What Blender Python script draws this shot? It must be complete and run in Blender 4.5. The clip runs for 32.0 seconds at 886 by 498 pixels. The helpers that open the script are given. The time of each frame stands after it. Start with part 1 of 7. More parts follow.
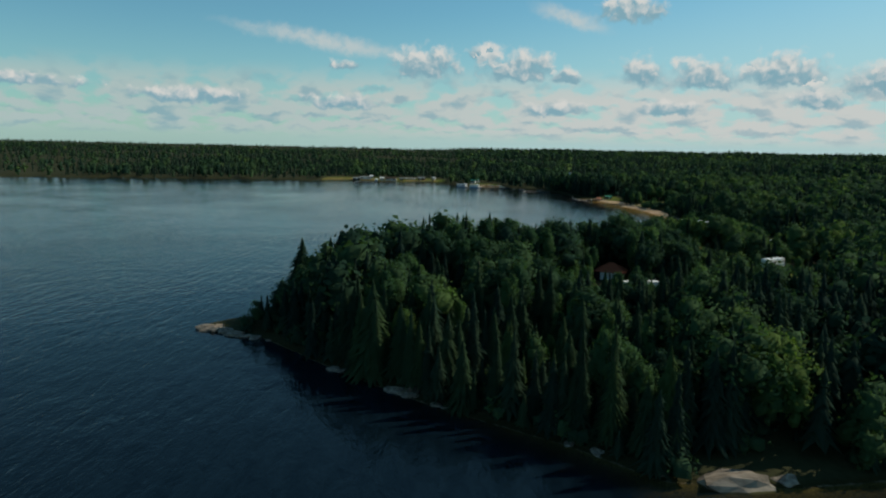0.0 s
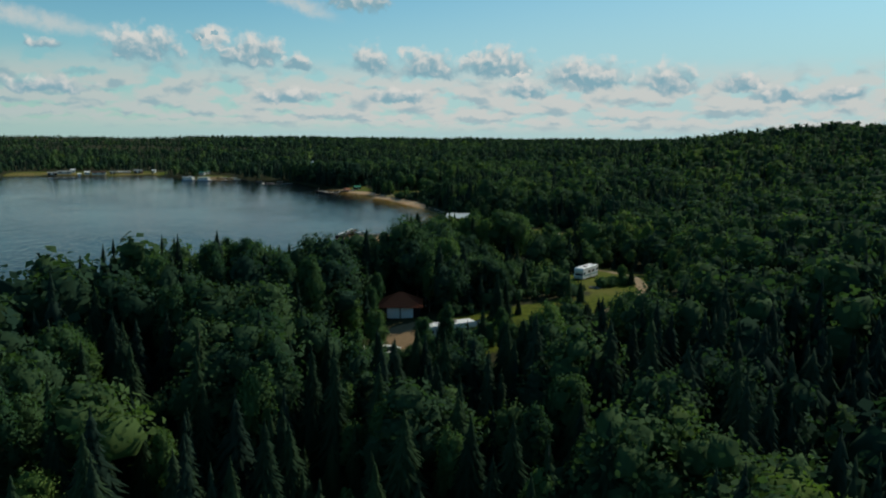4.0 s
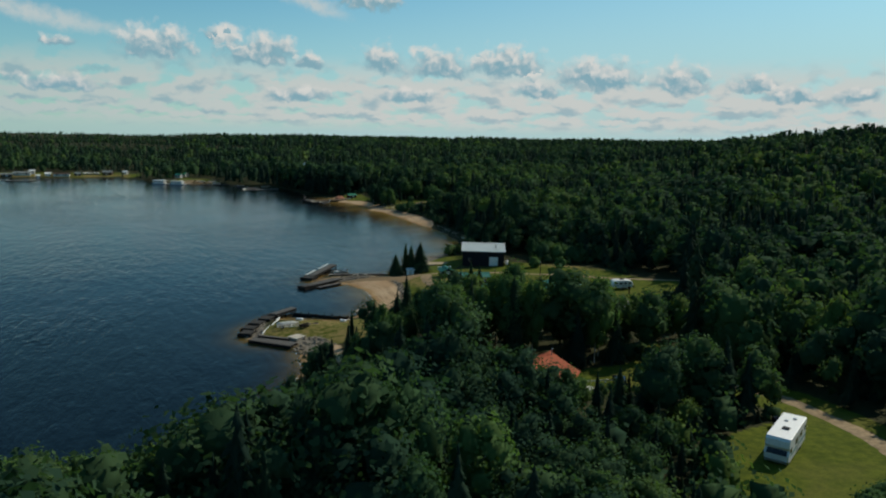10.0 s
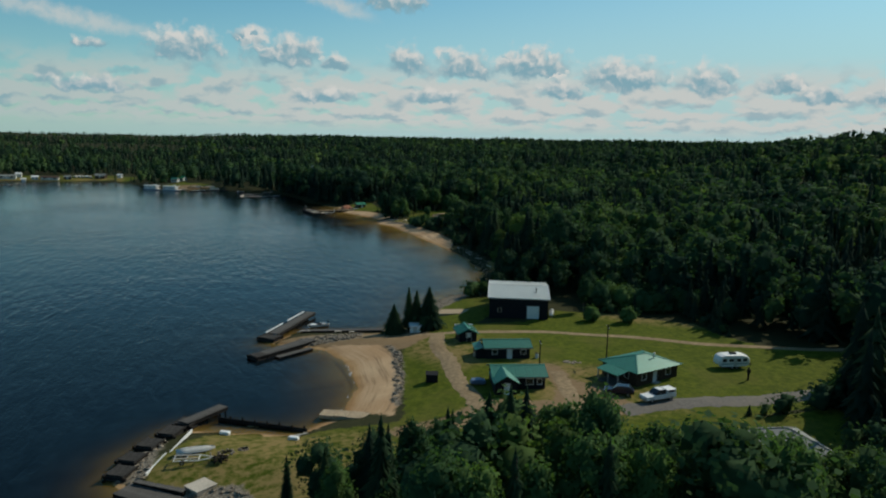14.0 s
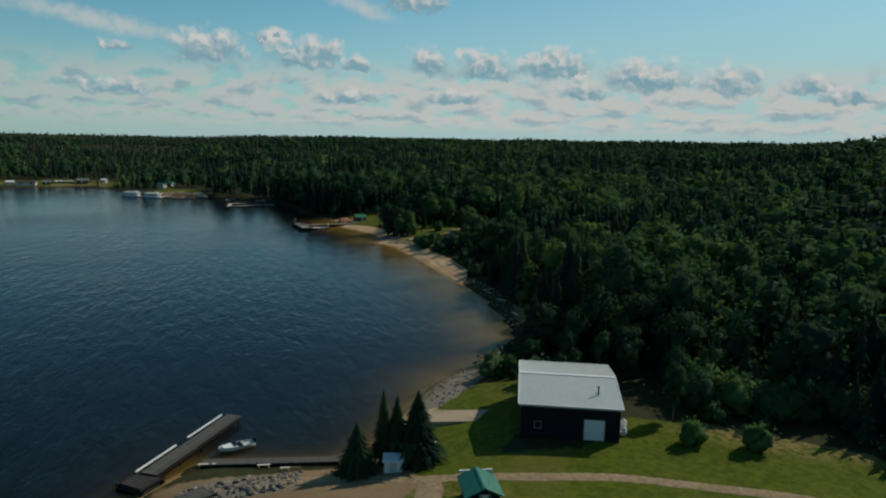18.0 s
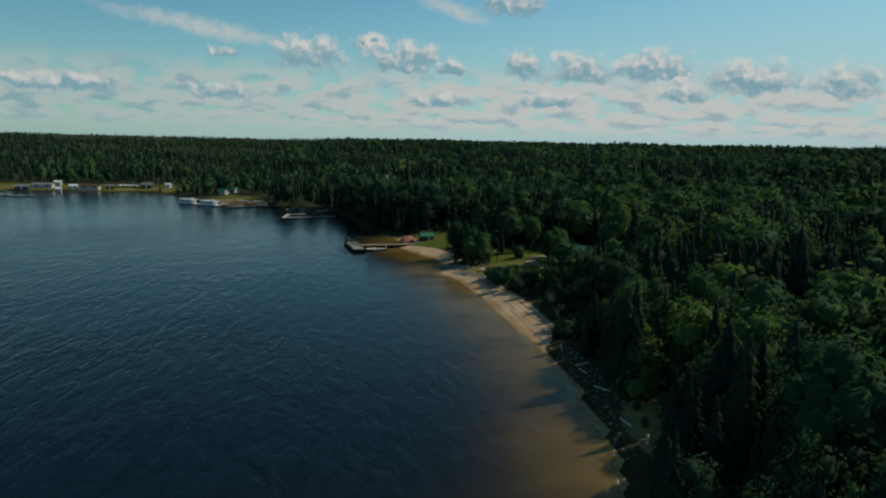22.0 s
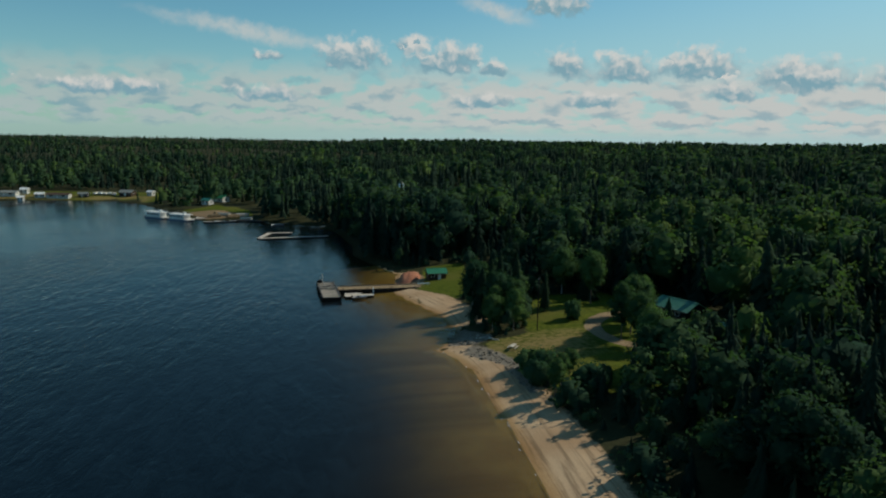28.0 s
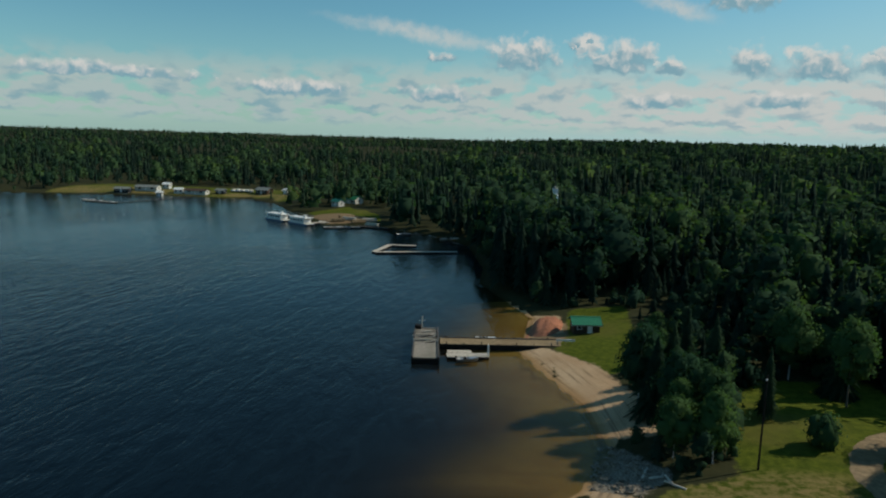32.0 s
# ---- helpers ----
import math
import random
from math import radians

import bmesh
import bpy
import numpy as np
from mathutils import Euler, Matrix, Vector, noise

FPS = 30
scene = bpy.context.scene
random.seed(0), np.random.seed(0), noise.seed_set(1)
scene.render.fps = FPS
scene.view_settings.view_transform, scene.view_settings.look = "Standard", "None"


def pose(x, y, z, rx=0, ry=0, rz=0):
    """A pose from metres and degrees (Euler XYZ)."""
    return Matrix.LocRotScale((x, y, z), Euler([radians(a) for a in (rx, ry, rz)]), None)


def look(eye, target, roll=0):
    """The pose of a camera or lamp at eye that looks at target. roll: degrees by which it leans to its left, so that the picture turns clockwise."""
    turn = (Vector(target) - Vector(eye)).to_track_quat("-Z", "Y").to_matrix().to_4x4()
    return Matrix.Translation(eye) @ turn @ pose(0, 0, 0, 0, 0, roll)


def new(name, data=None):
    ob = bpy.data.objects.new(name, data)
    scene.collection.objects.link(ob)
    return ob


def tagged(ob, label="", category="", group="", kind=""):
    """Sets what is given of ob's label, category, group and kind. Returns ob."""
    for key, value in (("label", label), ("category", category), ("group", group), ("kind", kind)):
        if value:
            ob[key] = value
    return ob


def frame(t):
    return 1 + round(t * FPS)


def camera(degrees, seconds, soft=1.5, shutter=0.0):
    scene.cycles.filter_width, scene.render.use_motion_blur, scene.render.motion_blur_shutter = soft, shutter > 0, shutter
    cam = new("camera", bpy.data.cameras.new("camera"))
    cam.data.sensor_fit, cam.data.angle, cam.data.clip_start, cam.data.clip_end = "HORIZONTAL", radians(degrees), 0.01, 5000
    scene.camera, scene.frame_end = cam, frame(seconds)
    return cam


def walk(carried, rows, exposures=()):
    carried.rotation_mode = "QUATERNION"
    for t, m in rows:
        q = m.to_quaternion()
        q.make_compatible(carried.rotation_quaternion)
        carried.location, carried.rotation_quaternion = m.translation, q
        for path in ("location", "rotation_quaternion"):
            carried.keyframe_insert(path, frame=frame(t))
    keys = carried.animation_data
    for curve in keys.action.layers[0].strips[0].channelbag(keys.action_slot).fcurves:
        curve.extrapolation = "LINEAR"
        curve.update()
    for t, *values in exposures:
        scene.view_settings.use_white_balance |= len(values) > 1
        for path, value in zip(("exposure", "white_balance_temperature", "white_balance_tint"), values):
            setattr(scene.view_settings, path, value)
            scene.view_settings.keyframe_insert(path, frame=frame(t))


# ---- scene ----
cam = camera(63.65, 32.0, soft=2.1)
# seconds, place, tilt, roll and heading of the drone
FLIGHT = (
    (0.0, 0.00, 0.00, 43.18, 81.83, 1.34, 0.00),
    (0.5, -0.02, 8.14, 43.09, 81.81, 1.19, -2.18),
    (1.0, 0.07, 16.27, 43.00, 81.78, 1.04, -6.04),
    (1.5, 0.28, 24.34, 42.90, 81.71, 0.92, -8.86),
    (2.0, 0.73, 32.33, 42.81, 81.62, 0.82, -11.61),
    (2.5, 1.49, 40.26, 42.71, 81.52, 0.76, -14.21),
    (3.0, 2.56, 48.14, 42.61, 81.41, 0.74, -17.26),
    (3.5, 3.87, 55.99, 42.51, 81.29, 0.74, -19.87),
    (5.5, 13.90, 87.36, 42.28, 81.14, 0.92, -21.34),
    (6.0, 16.64, 95.11, 42.26, 81.13, 0.97, -21.37),
    (7.0, 22.08, 110.51, 42.25, 81.16, 1.05, -21.24),
    (8.0, 27.50, 125.53, 42.21, 81.16, 1.09, -20.85),
    (9.0, 33.05, 140.30, 42.16, 81.15, 1.15, -20.41),
    (10.0, 38.75, 155.14, 42.11, 81.15, 1.22, -19.92),
    (11.0, 44.49, 170.19, 42.05, 81.16, 1.26, -19.40),
    (12.0, 50.26, 185.35, 42.01, 81.15, 1.27, -18.90),
    (13.0, 56.02, 200.67, 42.00, 81.15, 1.28, -18.42),
    (14.0, 61.62, 215.91, 42.00, 81.18, 1.30, -17.99),
    (17.0, 78.24, 261.10, 41.83, 81.22, 1.32, -16.74),
    (18.0, 83.75, 276.37, 41.76, 81.24, 1.28, -16.35),
    (19.0, 89.10, 291.45, 41.75, 81.26, 1.29, -16.05),
    (20.0, 94.25, 306.18, 41.81, 81.29, 1.32, -15.28),
    (20.5, 96.83, 313.47, 41.85, 81.32, 1.36, -13.63),
    (21.0, 99.33, 320.74, 41.89, 81.33, 1.41, -11.41),
    (21.5, 101.68, 327.98, 41.90, 81.33, 1.45, -9.91),
    (22.0, 103.86, 335.19, 41.89, 81.32, 1.47, -9.03),
    (22.5, 105.91, 342.37, 41.85, 81.30, 1.47, -8.51),
    (23.0, 107.86, 349.56, 41.79, 81.28, 1.47, -8.18),
    (23.5, 109.68, 356.79, 41.72, 81.28, 1.45, -7.88),
    (24.0, 111.42, 364.07, 41.63, 81.27, 1.42, -7.65),
    (24.5, 113.14, 371.35, 41.54, 81.27, 1.38, -7.50),
    (25.0, 114.83, 378.63, 41.43, 81.26, 1.34, -7.34),
    (25.5, 116.47, 385.94, 41.31, 81.26, 1.29, -7.21),
    (27.5, 122.93, 415.50, 40.56, 81.34, 1.12, -6.22),
    (28.0, 124.54, 422.76, 40.31, 81.32, 1.16, -5.64),
    (28.5, 126.08, 430.03, 40.06, 81.29, 1.20, -4.33),
    (29.0, 127.51, 437.36, 39.80, 81.27, 1.26, -1.92),
    (29.5, 128.74, 444.78, 39.56, 81.26, 1.34, 0.73),
    (30.0, 129.74, 452.30, 39.32, 81.25, 1.42, 2.58),
    (30.5, 130.51, 459.89, 39.08, 81.22, 1.50, 3.95),
    (31.0, 131.13, 467.50, 38.83, 81.18, 1.58, 5.75),
    (31.5, 131.62, 475.08, 38.56, 81.11, 1.65, 6.85),
    (32.0, 132.02, 482.63, 38.29, 81.05, 1.72, 7.51),
)
walk(cam, [(r[0], pose(r[1], r[2], r[3], r[4], 0, r[6]) @ pose(0, 0, 0, 0, 0, r[5])) for r in FLIGHT], exposures=((0.0, -0.28), (12.5, -0.28), (17.0, -0.48), (25.0, -0.42), (32.0, -0.38)))

# ---- light ----
SUN_TO = Vector((0.746, 0.306, 0.59)).normalized()   # towards the sun
sun_data = bpy.data.lights.new("sun", "SUN")
sun_data.energy, sun_data.angle, sun_data.color = 4.5, radians(0.6), (1.0, 0.92, 0.76)
sun = new("sun", sun_data)
sun.matrix_world = look((200, 100, 200), Vector((200, 100, 200)) - SUN_TO)


class Nodes:
    """Short calls to put a node tree together."""

    def __init__(self, tree):
        self.tree = tree

    def add(self, kind, inputs=None, **fields):
        n = self.tree.nodes.new(kind)
        if "operation" in fields:
            n.operation = fields["operation"]
        if "use_clamp" in fields:
            n.use_clamp = fields["use_clamp"]
        if "interpolation_type" in fields:
            n.interpolation_type = fields["interpolation_type"]
        if "data_type" in fields:
            n.data_type, n.blend_type, n.clamp_factor = fields["data_type"], fields["blend_type"], fields["clamp_factor"]
        if "attribute_name" in fields:
            n.attribute_name = fields["attribute_name"]
        for k, v in (inputs or {}).items():
            if isinstance(v, bpy.types.NodeSocket):
                self.tree.links.new(v, n.inputs[k])
            else:
                n.inputs[k].default_value = v
        return n

    def math(self, op, a, b=0.0, c=None, clamp=False):
        ins = {0: a, 1: b}
        if c is not None:
            ins[2] = c
        return self.add("ShaderNodeMath", ins, operation=op, use_clamp=clamp).outputs[0]

    def noise(self, vec, scale, detail=3.0, rough=0.55, dist=0.0):
        return self.add("ShaderNodeTexNoise", {"Vector": vec, "Scale": scale, "Detail": detail, "Roughness": rough, "Distortion": dist}).outputs[0]

    def ramp(self, value, lo, hi, a=0.0, b=1.0):
        return self.add("ShaderNodeMapRange", {0: value, 1: lo, 2: hi, 3: a, 4: b}, interpolation_type="SMOOTHSTEP").outputs[0]

    def mix(self, fac, a, b, blend="MIX"):
        n = self.add("ShaderNodeMix", data_type="RGBA", blend_type=blend, clamp_factor=True)
        for sock, v in ((n.inputs[0], fac), (n.inputs[6], a), (n.inputs[7], b)):
            if isinstance(v, bpy.types.NodeSocket):
                self.tree.links.new(v, sock)
            else:
                sock.default_value = v if not isinstance(v, tuple) or len(v) == 4 else (*v, 1.0)
        return n.outputs[2]


def build_sky():
    world = bpy.data.worlds.new("sky")
    scene.world = world
    world.use_nodes = True
    t = world.node_tree
    t.nodes.clear()
    N = Nodes(t)
    sky = N.add("ShaderNodeTexSky")
    sky.sky_type, sky.sun_disc = "NISHITA", False
    sky.sun_elevation, sky.sun_rotation = math.asin(SUN_TO.z), math.atan2(SUN_TO.x, SUN_TO.y)
    sky.air_density, sky.dust_density, sky.ozone_density = 1.0, 0.4, 2.0
    way = N.add("ShaderNodeTexCoord").outputs["Generated"]
    xyz = N.add("ShaderNodeSeparateXYZ", {0: way})
    az = N.math("MULTIPLY", N.math("ARCTAN2", xyz.outputs[0], xyz.outputs[1]), 57.2958)
    el = N.math("MULTIPLY", N.math("ARCSINE", xyz.outputs[2]), 57.2958)
    flat = N.add("ShaderNodeCombineXYZ", {0: az, 1: el}).outputs[0]
    # ragged edges: two sizes of noise push the lookup about
    def wobble(scale, amount, detail):
        n = N.add("ShaderNodeTexNoise", {"Vector": flat, "Scale": scale, "Detail": detail, "Roughness": 0.6})
        d = N.add("ShaderNodeVectorMath", {0: n.outputs["Color"], 1: (0.5, 0.5, 0.5)}, operation="SUBTRACT").outputs[0]
        return N.add("ShaderNodeVectorMath", {0: d, "Scale": amount}, operation="SCALE").outputs[0]
    bent = N.add("ShaderNodeVectorMath", {0: flat, 1: wobble(0.55, 1.1, 3.0)}, operation="ADD").outputs[0]
    bent = N.add("ShaderNodeVectorMath", {0: bent, 1: wobble(1.7, 0.5, 2.5)}, operation="ADD").outputs[0]
    # fair-weather cumulus: bearing, height, half width, half height, in degrees
    heaps = CUMULUS
    puff = N.noise(bent, 0.95, 3.5, 0.5)
    sunward = N.noise(N.add("ShaderNodeVectorMath", {0: bent, 1: (0.32, 0.34, 0)}, operation="ADD").outputs[0], 0.95, 3.5, 0.5)
    relief = N.math("SUBTRACT", puff, sunward)
    lumps = N.math("MULTIPLY", N.math("SUBTRACT", puff, 0.5), 1.7)
    dens, shade = None, None
    for b, h, w, k in heaps:
        w *= 1.15
        m = N.add("ShaderNodeMapping", {"Vector": bent, "Location": (-b / w, -h / k - 0.3, 0), "Scale": (1 / w, 1 / k, 1)}).outputs[0]
        xy = N.add("ShaderNodeSeparateXYZ", {0: m})
        low = xy.outputs[1]
        tall = N.math("MAXIMUM", N.math("MULTIPLY", low, 1.2), N.math("MULTIPLY", low, -2.7))
        r = N.math("SQRT", N.math("ADD", N.math("POWER", N.math("ABSOLUTE", xy.outputs[0]), 2.0), N.math("POWER", tall, 2.0)))
        d = N.math("ADD", N.math("SUBTRACT", 1.22, r), lumps)
        s = N.math("MULTIPLY", N.math("GREATER_THAN", d, 0.0), low)
        dens = d if dens is None else N.math("SMOOTH_MAX", dens, d, 0.1)
        shade = s if shade is None else N.math("ADD", shade, s)
    mask_a = N.math("MULTIPLY", N.ramp(dens, 0.0, 0.70), 0.96)
    # low banks of small cloud towards the horizon, seen edge on
    calm = N.add("ShaderNodeVectorMath", {0: flat, 1: wobble(1.1, 0.8, 3.0)}, operation="ADD").outputs[0]
    deep = N.math("MULTIPLY", N.math("LOGARITHM", N.math("MAXIMUM", N.math("ADD", N.add("ShaderNodeSeparateXYZ", {0: calm}).outputs[1], 1.5), 0.2), 2.71828), 5.0)
    lane = N.add("ShaderNodeCombineXYZ", {0: N.math("MULTIPLY", N.add("ShaderNodeSeparateXYZ", {0: calm}).outputs[0], 0.40), 1: deep}).outputs[0]
    bank = N.noise(lane, 1.0, 2.5, 0.45)
    above = N.noise(N.add("ShaderNodeVectorMath", {0: lane, 1: (-0.15, -0.55, 0)}, operation="ADD").outputs[0], 1.0, 2.5, 0.45)
    near_h = N.math("MULTIPLY", N.ramp(el, 0.2, 1.4), N.ramp(el, 6.4, 3.6))
    crest = N.math("MULTIPLY", N.ramp(above, 0.34, 0.52), near_h)
    foot = N.math("MULTIPLY", N.ramp(bank, 0.50, 0.70), N.math("MULTIPLY", near_h, 0.8))
    haze = N.math("MULTIPLY", N.ramp(el, N.ramp(az, -10.0, 40.0, 10.0, 17.0), -0.5), N.ramp(az, -35.0, 45.0, 0.27, 0.97))
    haze = N.math("MAXIMUM", haze, N.math("MULTIPLY", N.ramp(el, 3.2, 0.0), N.ramp(az, -28.0, 20.0, 0.5, 0.92)))
    # thin high streaks
    streak = None
    for b, h, slope, half, thin in ((-9.5, 7.8, -8.0, 9.0, 0.8), (9.5, 9.8, -17.0, 3.6, 0.8), (60.0, 9.0, -15.0, 9.0, 1.0), (-40.0, 12.0, -12.0, 10.0, 1.0)):
        off = N.add("ShaderNodeVectorMath", {0: bent, 1: (b, h, 0)}, operation="SUBTRACT").outputs[0]
        off = N.add("ShaderNodeMapping", {"Vector": off, "Rotation": (0, 0, radians(-slope)), "Scale": (1, 1, 1)}).outputs[0]
        off = N.add("ShaderNodeVectorMath", {0: off, 1: (1 / half, 1 / thin, 1)}, operation="MULTIPLY").outputs[0]
        r = N.add("ShaderNodeVectorMath", {0: off}, operation="LENGTH").outputs["Value"]
        one = N.ramp(r, 1.1, 0.1)
        streak = one if streak is None else N.math("MAXIMUM", streak, one)
    streak = N.math("MULTIPLY", streak, N.ramp(N.noise(bent, 0.9, 4.0), 0.3, 0.6, 0.35, 0.75))
    # grey undersides and white tops
    lift = N.math("ADD", N.math("MULTIPLY", shade, 0.62), N.math("MULTIPLY", relief, 1.5))
    tone_a = N.mix(N.ramp(lift, -0.16, 0.58), SKY_UNDER, SKY_TOP)
    sunny = N.ramp(az, -24.0, 22.0)
    crest_c = N.mix(sunny, SKY_CREST_FAR, SKY_BANK)
    foot_c = N.mix(sunny, SKY_FOOT_FAR, SKY_GREY)
    clear = N.mix(1.0, sky.outputs[0], SKY_TINT, "MULTIPLY")
    base = N.mix(haze, clear, SKY_HAZE)
    c = N.mix(streak, base, SKY_BANK)
    c = N.mix(crest, c, crest_c)
    c = N.mix(foot, c, foot_c)
    c = N.mix(mask_a, c, tone_a)
    bg = N.add("ShaderNodeBackground", {0: c, 1: SKY_STRENGTH})
    out = N.add("ShaderNodeOutputWorld", {0: bg.outputs[0]})


CUMULUS = (      # bearing, base, half width, height
    (-1.8, 5.4, 2.4, 2.0), (2.9, 6.7, 1.4, 1.1), (5.6, 5.2, 2.8, 2.1), (9.2, 5.0, 0.9, 0.9), (14.9, 5.1, 1.6, 1.8), (19.2, 4.8, 2.3, 1.8),
    (24.6, 4.7, 2.6, 2.2), (26.9, 3.2, 1.5, 1.3), (31.5, 4.0, 3.0, 2.0), (37.8, 3.7, 1.9, 2.0), (42.6, 3.8, 1.6, 1.1), (45.5, 3.1, 1.3, 0.9),
    (49.2, 3.0, 1.4, 0.9), (-7.8, 5.8, 1.2, 0.7), (13.8, 9.6, 2.4, 1.5), (-19.0, 2.9, 4.0, 1.0), (-33.0, 3.6, 6.0, 0.8), (8.5, 2.6, 2.4, 1.0), (17.0, 2.7, 2.2, 1.0), (-8.0, 2.8, 2.6, 1.0), (61.0, 5.0, 3.0, 1.6),
)
SKY_STRENGTH = 0.115
SKY_TINT = (0.57, 0.97, 0.96, 1.0)
SKY_HAZE = (4.2, 5.9, 6.2, 1.0)
SKY_TOP = (6.9, 6.9, 6.6, 1.0)
SKY_BANK = (5.9, 6.2, 6.0, 1.0)
SKY_GREY = (2.9, 4.4, 5.0, 1.0)
SKY_UNDER = (2.25, 4.0, 4.75, 1.0)
SKY_CREST_FAR = (4.3, 5.4, 5.3, 1.0)
SKY_FOOT_FAR = (2.2, 4.0, 4.6, 1.0)
build_sky()

# ---- materials ----
def material(name, colour, rough=0.8, metal=0.0, vary=0.25, grain=6.0, stain=0.4, bump=0.15, tone=None):
    """Plain surface with fine grain, larger stains and a little relief. Sizes in metres by object coordinates."""
    m = bpy.data.materials.new(name)
    m.use_nodes = True
    t = m.node_tree
    N = Nodes(t)
    b = t.nodes["Principled BSDF"]
    co = N.add("ShaderNodeTexCoord").outputs["Object"]
    fine, big = N.noise(co, grain, 4.0), N.noise(co, grain * 0.08, 3.0)
    dark = tuple(c * (1 - vary) for c in colour)
    lite = tuple(min(1.0, c * (1 + vary)) for c in colour)
    c = N.mix(N.ramp(fine, 0.3, 0.7), dark, lite)
    c = N.mix(N.math("MULTIPLY", N.ramp(big, 0.45, 0.7), stain), c, tone or tuple(x * 0.5 for x in colour))
    rnd = N.add("ShaderNodeObjectInfo").outputs["Random"]
    c = N.mix(N.math("MULTIPLY", rnd, 0.25), c, dark)
    t.links.new(c, b.inputs["Base Color"])
    b.inputs["Roughness"].default_value, b.inputs["Metallic"].default_value = rough, metal
    b.inputs["Specular IOR Level"].default_value = 0.5 if rough < 0.6 else 0.12
    if bump:
        bm = N.add("ShaderNodeBump", {"Height": fine, "Strength": bump, "Distance": 0.02})
        t.links.new(bm.outputs[0], b.inputs["Normal"])
    return m


def foliage(name, dark, lite, by_tint):
    """Leaves: colour by tree, by clump and by stand, with some light coming through."""
    m = bpy.data.materials.new(name)
    m.use_nodes = True
    t = m.node_tree
    N = Nodes(t)
    b = t.nodes["Principled BSDF"]
    geo = N.add("ShaderNodeNewGeometry")
    if by_tint:
        tree = N.add("ShaderNodeAttribute", attribute_name="tint").outputs["Fac"]
    else:
        tree = N.add("ShaderNodeObjectInfo").outputs["Random"]
    stand = N.noise(geo.outputs["Position"], 0.012, 3.0, 0.6)
    k = N.math("ADD", N.math("MULTIPLY", tree, 0.62), N.math("MULTIPLY", geo.outputs["Random Per Island"], 0.10 if by_tint else 0.05))
    k = N.math("ADD", k, N.math("MULTIPLY", N.ramp(stand, 0.38, 0.64), 0.38))
    c = N.mix(N.ramp(k, 0.05, 1.05), dark, lite)
    # some trees turn yellower, painting in sunlit patches of the canopy
    sun_gold = tuple(x * y for x, y in zip(lite, (1.5, 1.3, 0.8)))
    c = N.mix(N.math("MULTIPLY", N.ramp(N.math("ADD", N.math("MULTIPLY", tree, 0.62), N.math("MULTIPLY", N.ramp(stand, 0.38, 0.64), 0.38)), 0.72, 1.0), 0.75), c, sun_gold)
    t.links.new(c, b.inputs["Base Color"])
    b.inputs["Roughness"].default_value = 0.75
    b.inputs["Specular IOR Level"].default_value = 0.01
    tr = N.add("ShaderNodeBsdfTranslucent", {0: N.mix(1.0, c, (0.85, 1.0, 0.5), "MULTIPLY")})
    mx = N.add("ShaderNodeMixShader", {0: 0.42, 1: b.outputs[0], 2: tr.outputs[0]})
    t.links.new(mx.outputs[0], t.nodes["Material Output"].inputs[0])
    return m


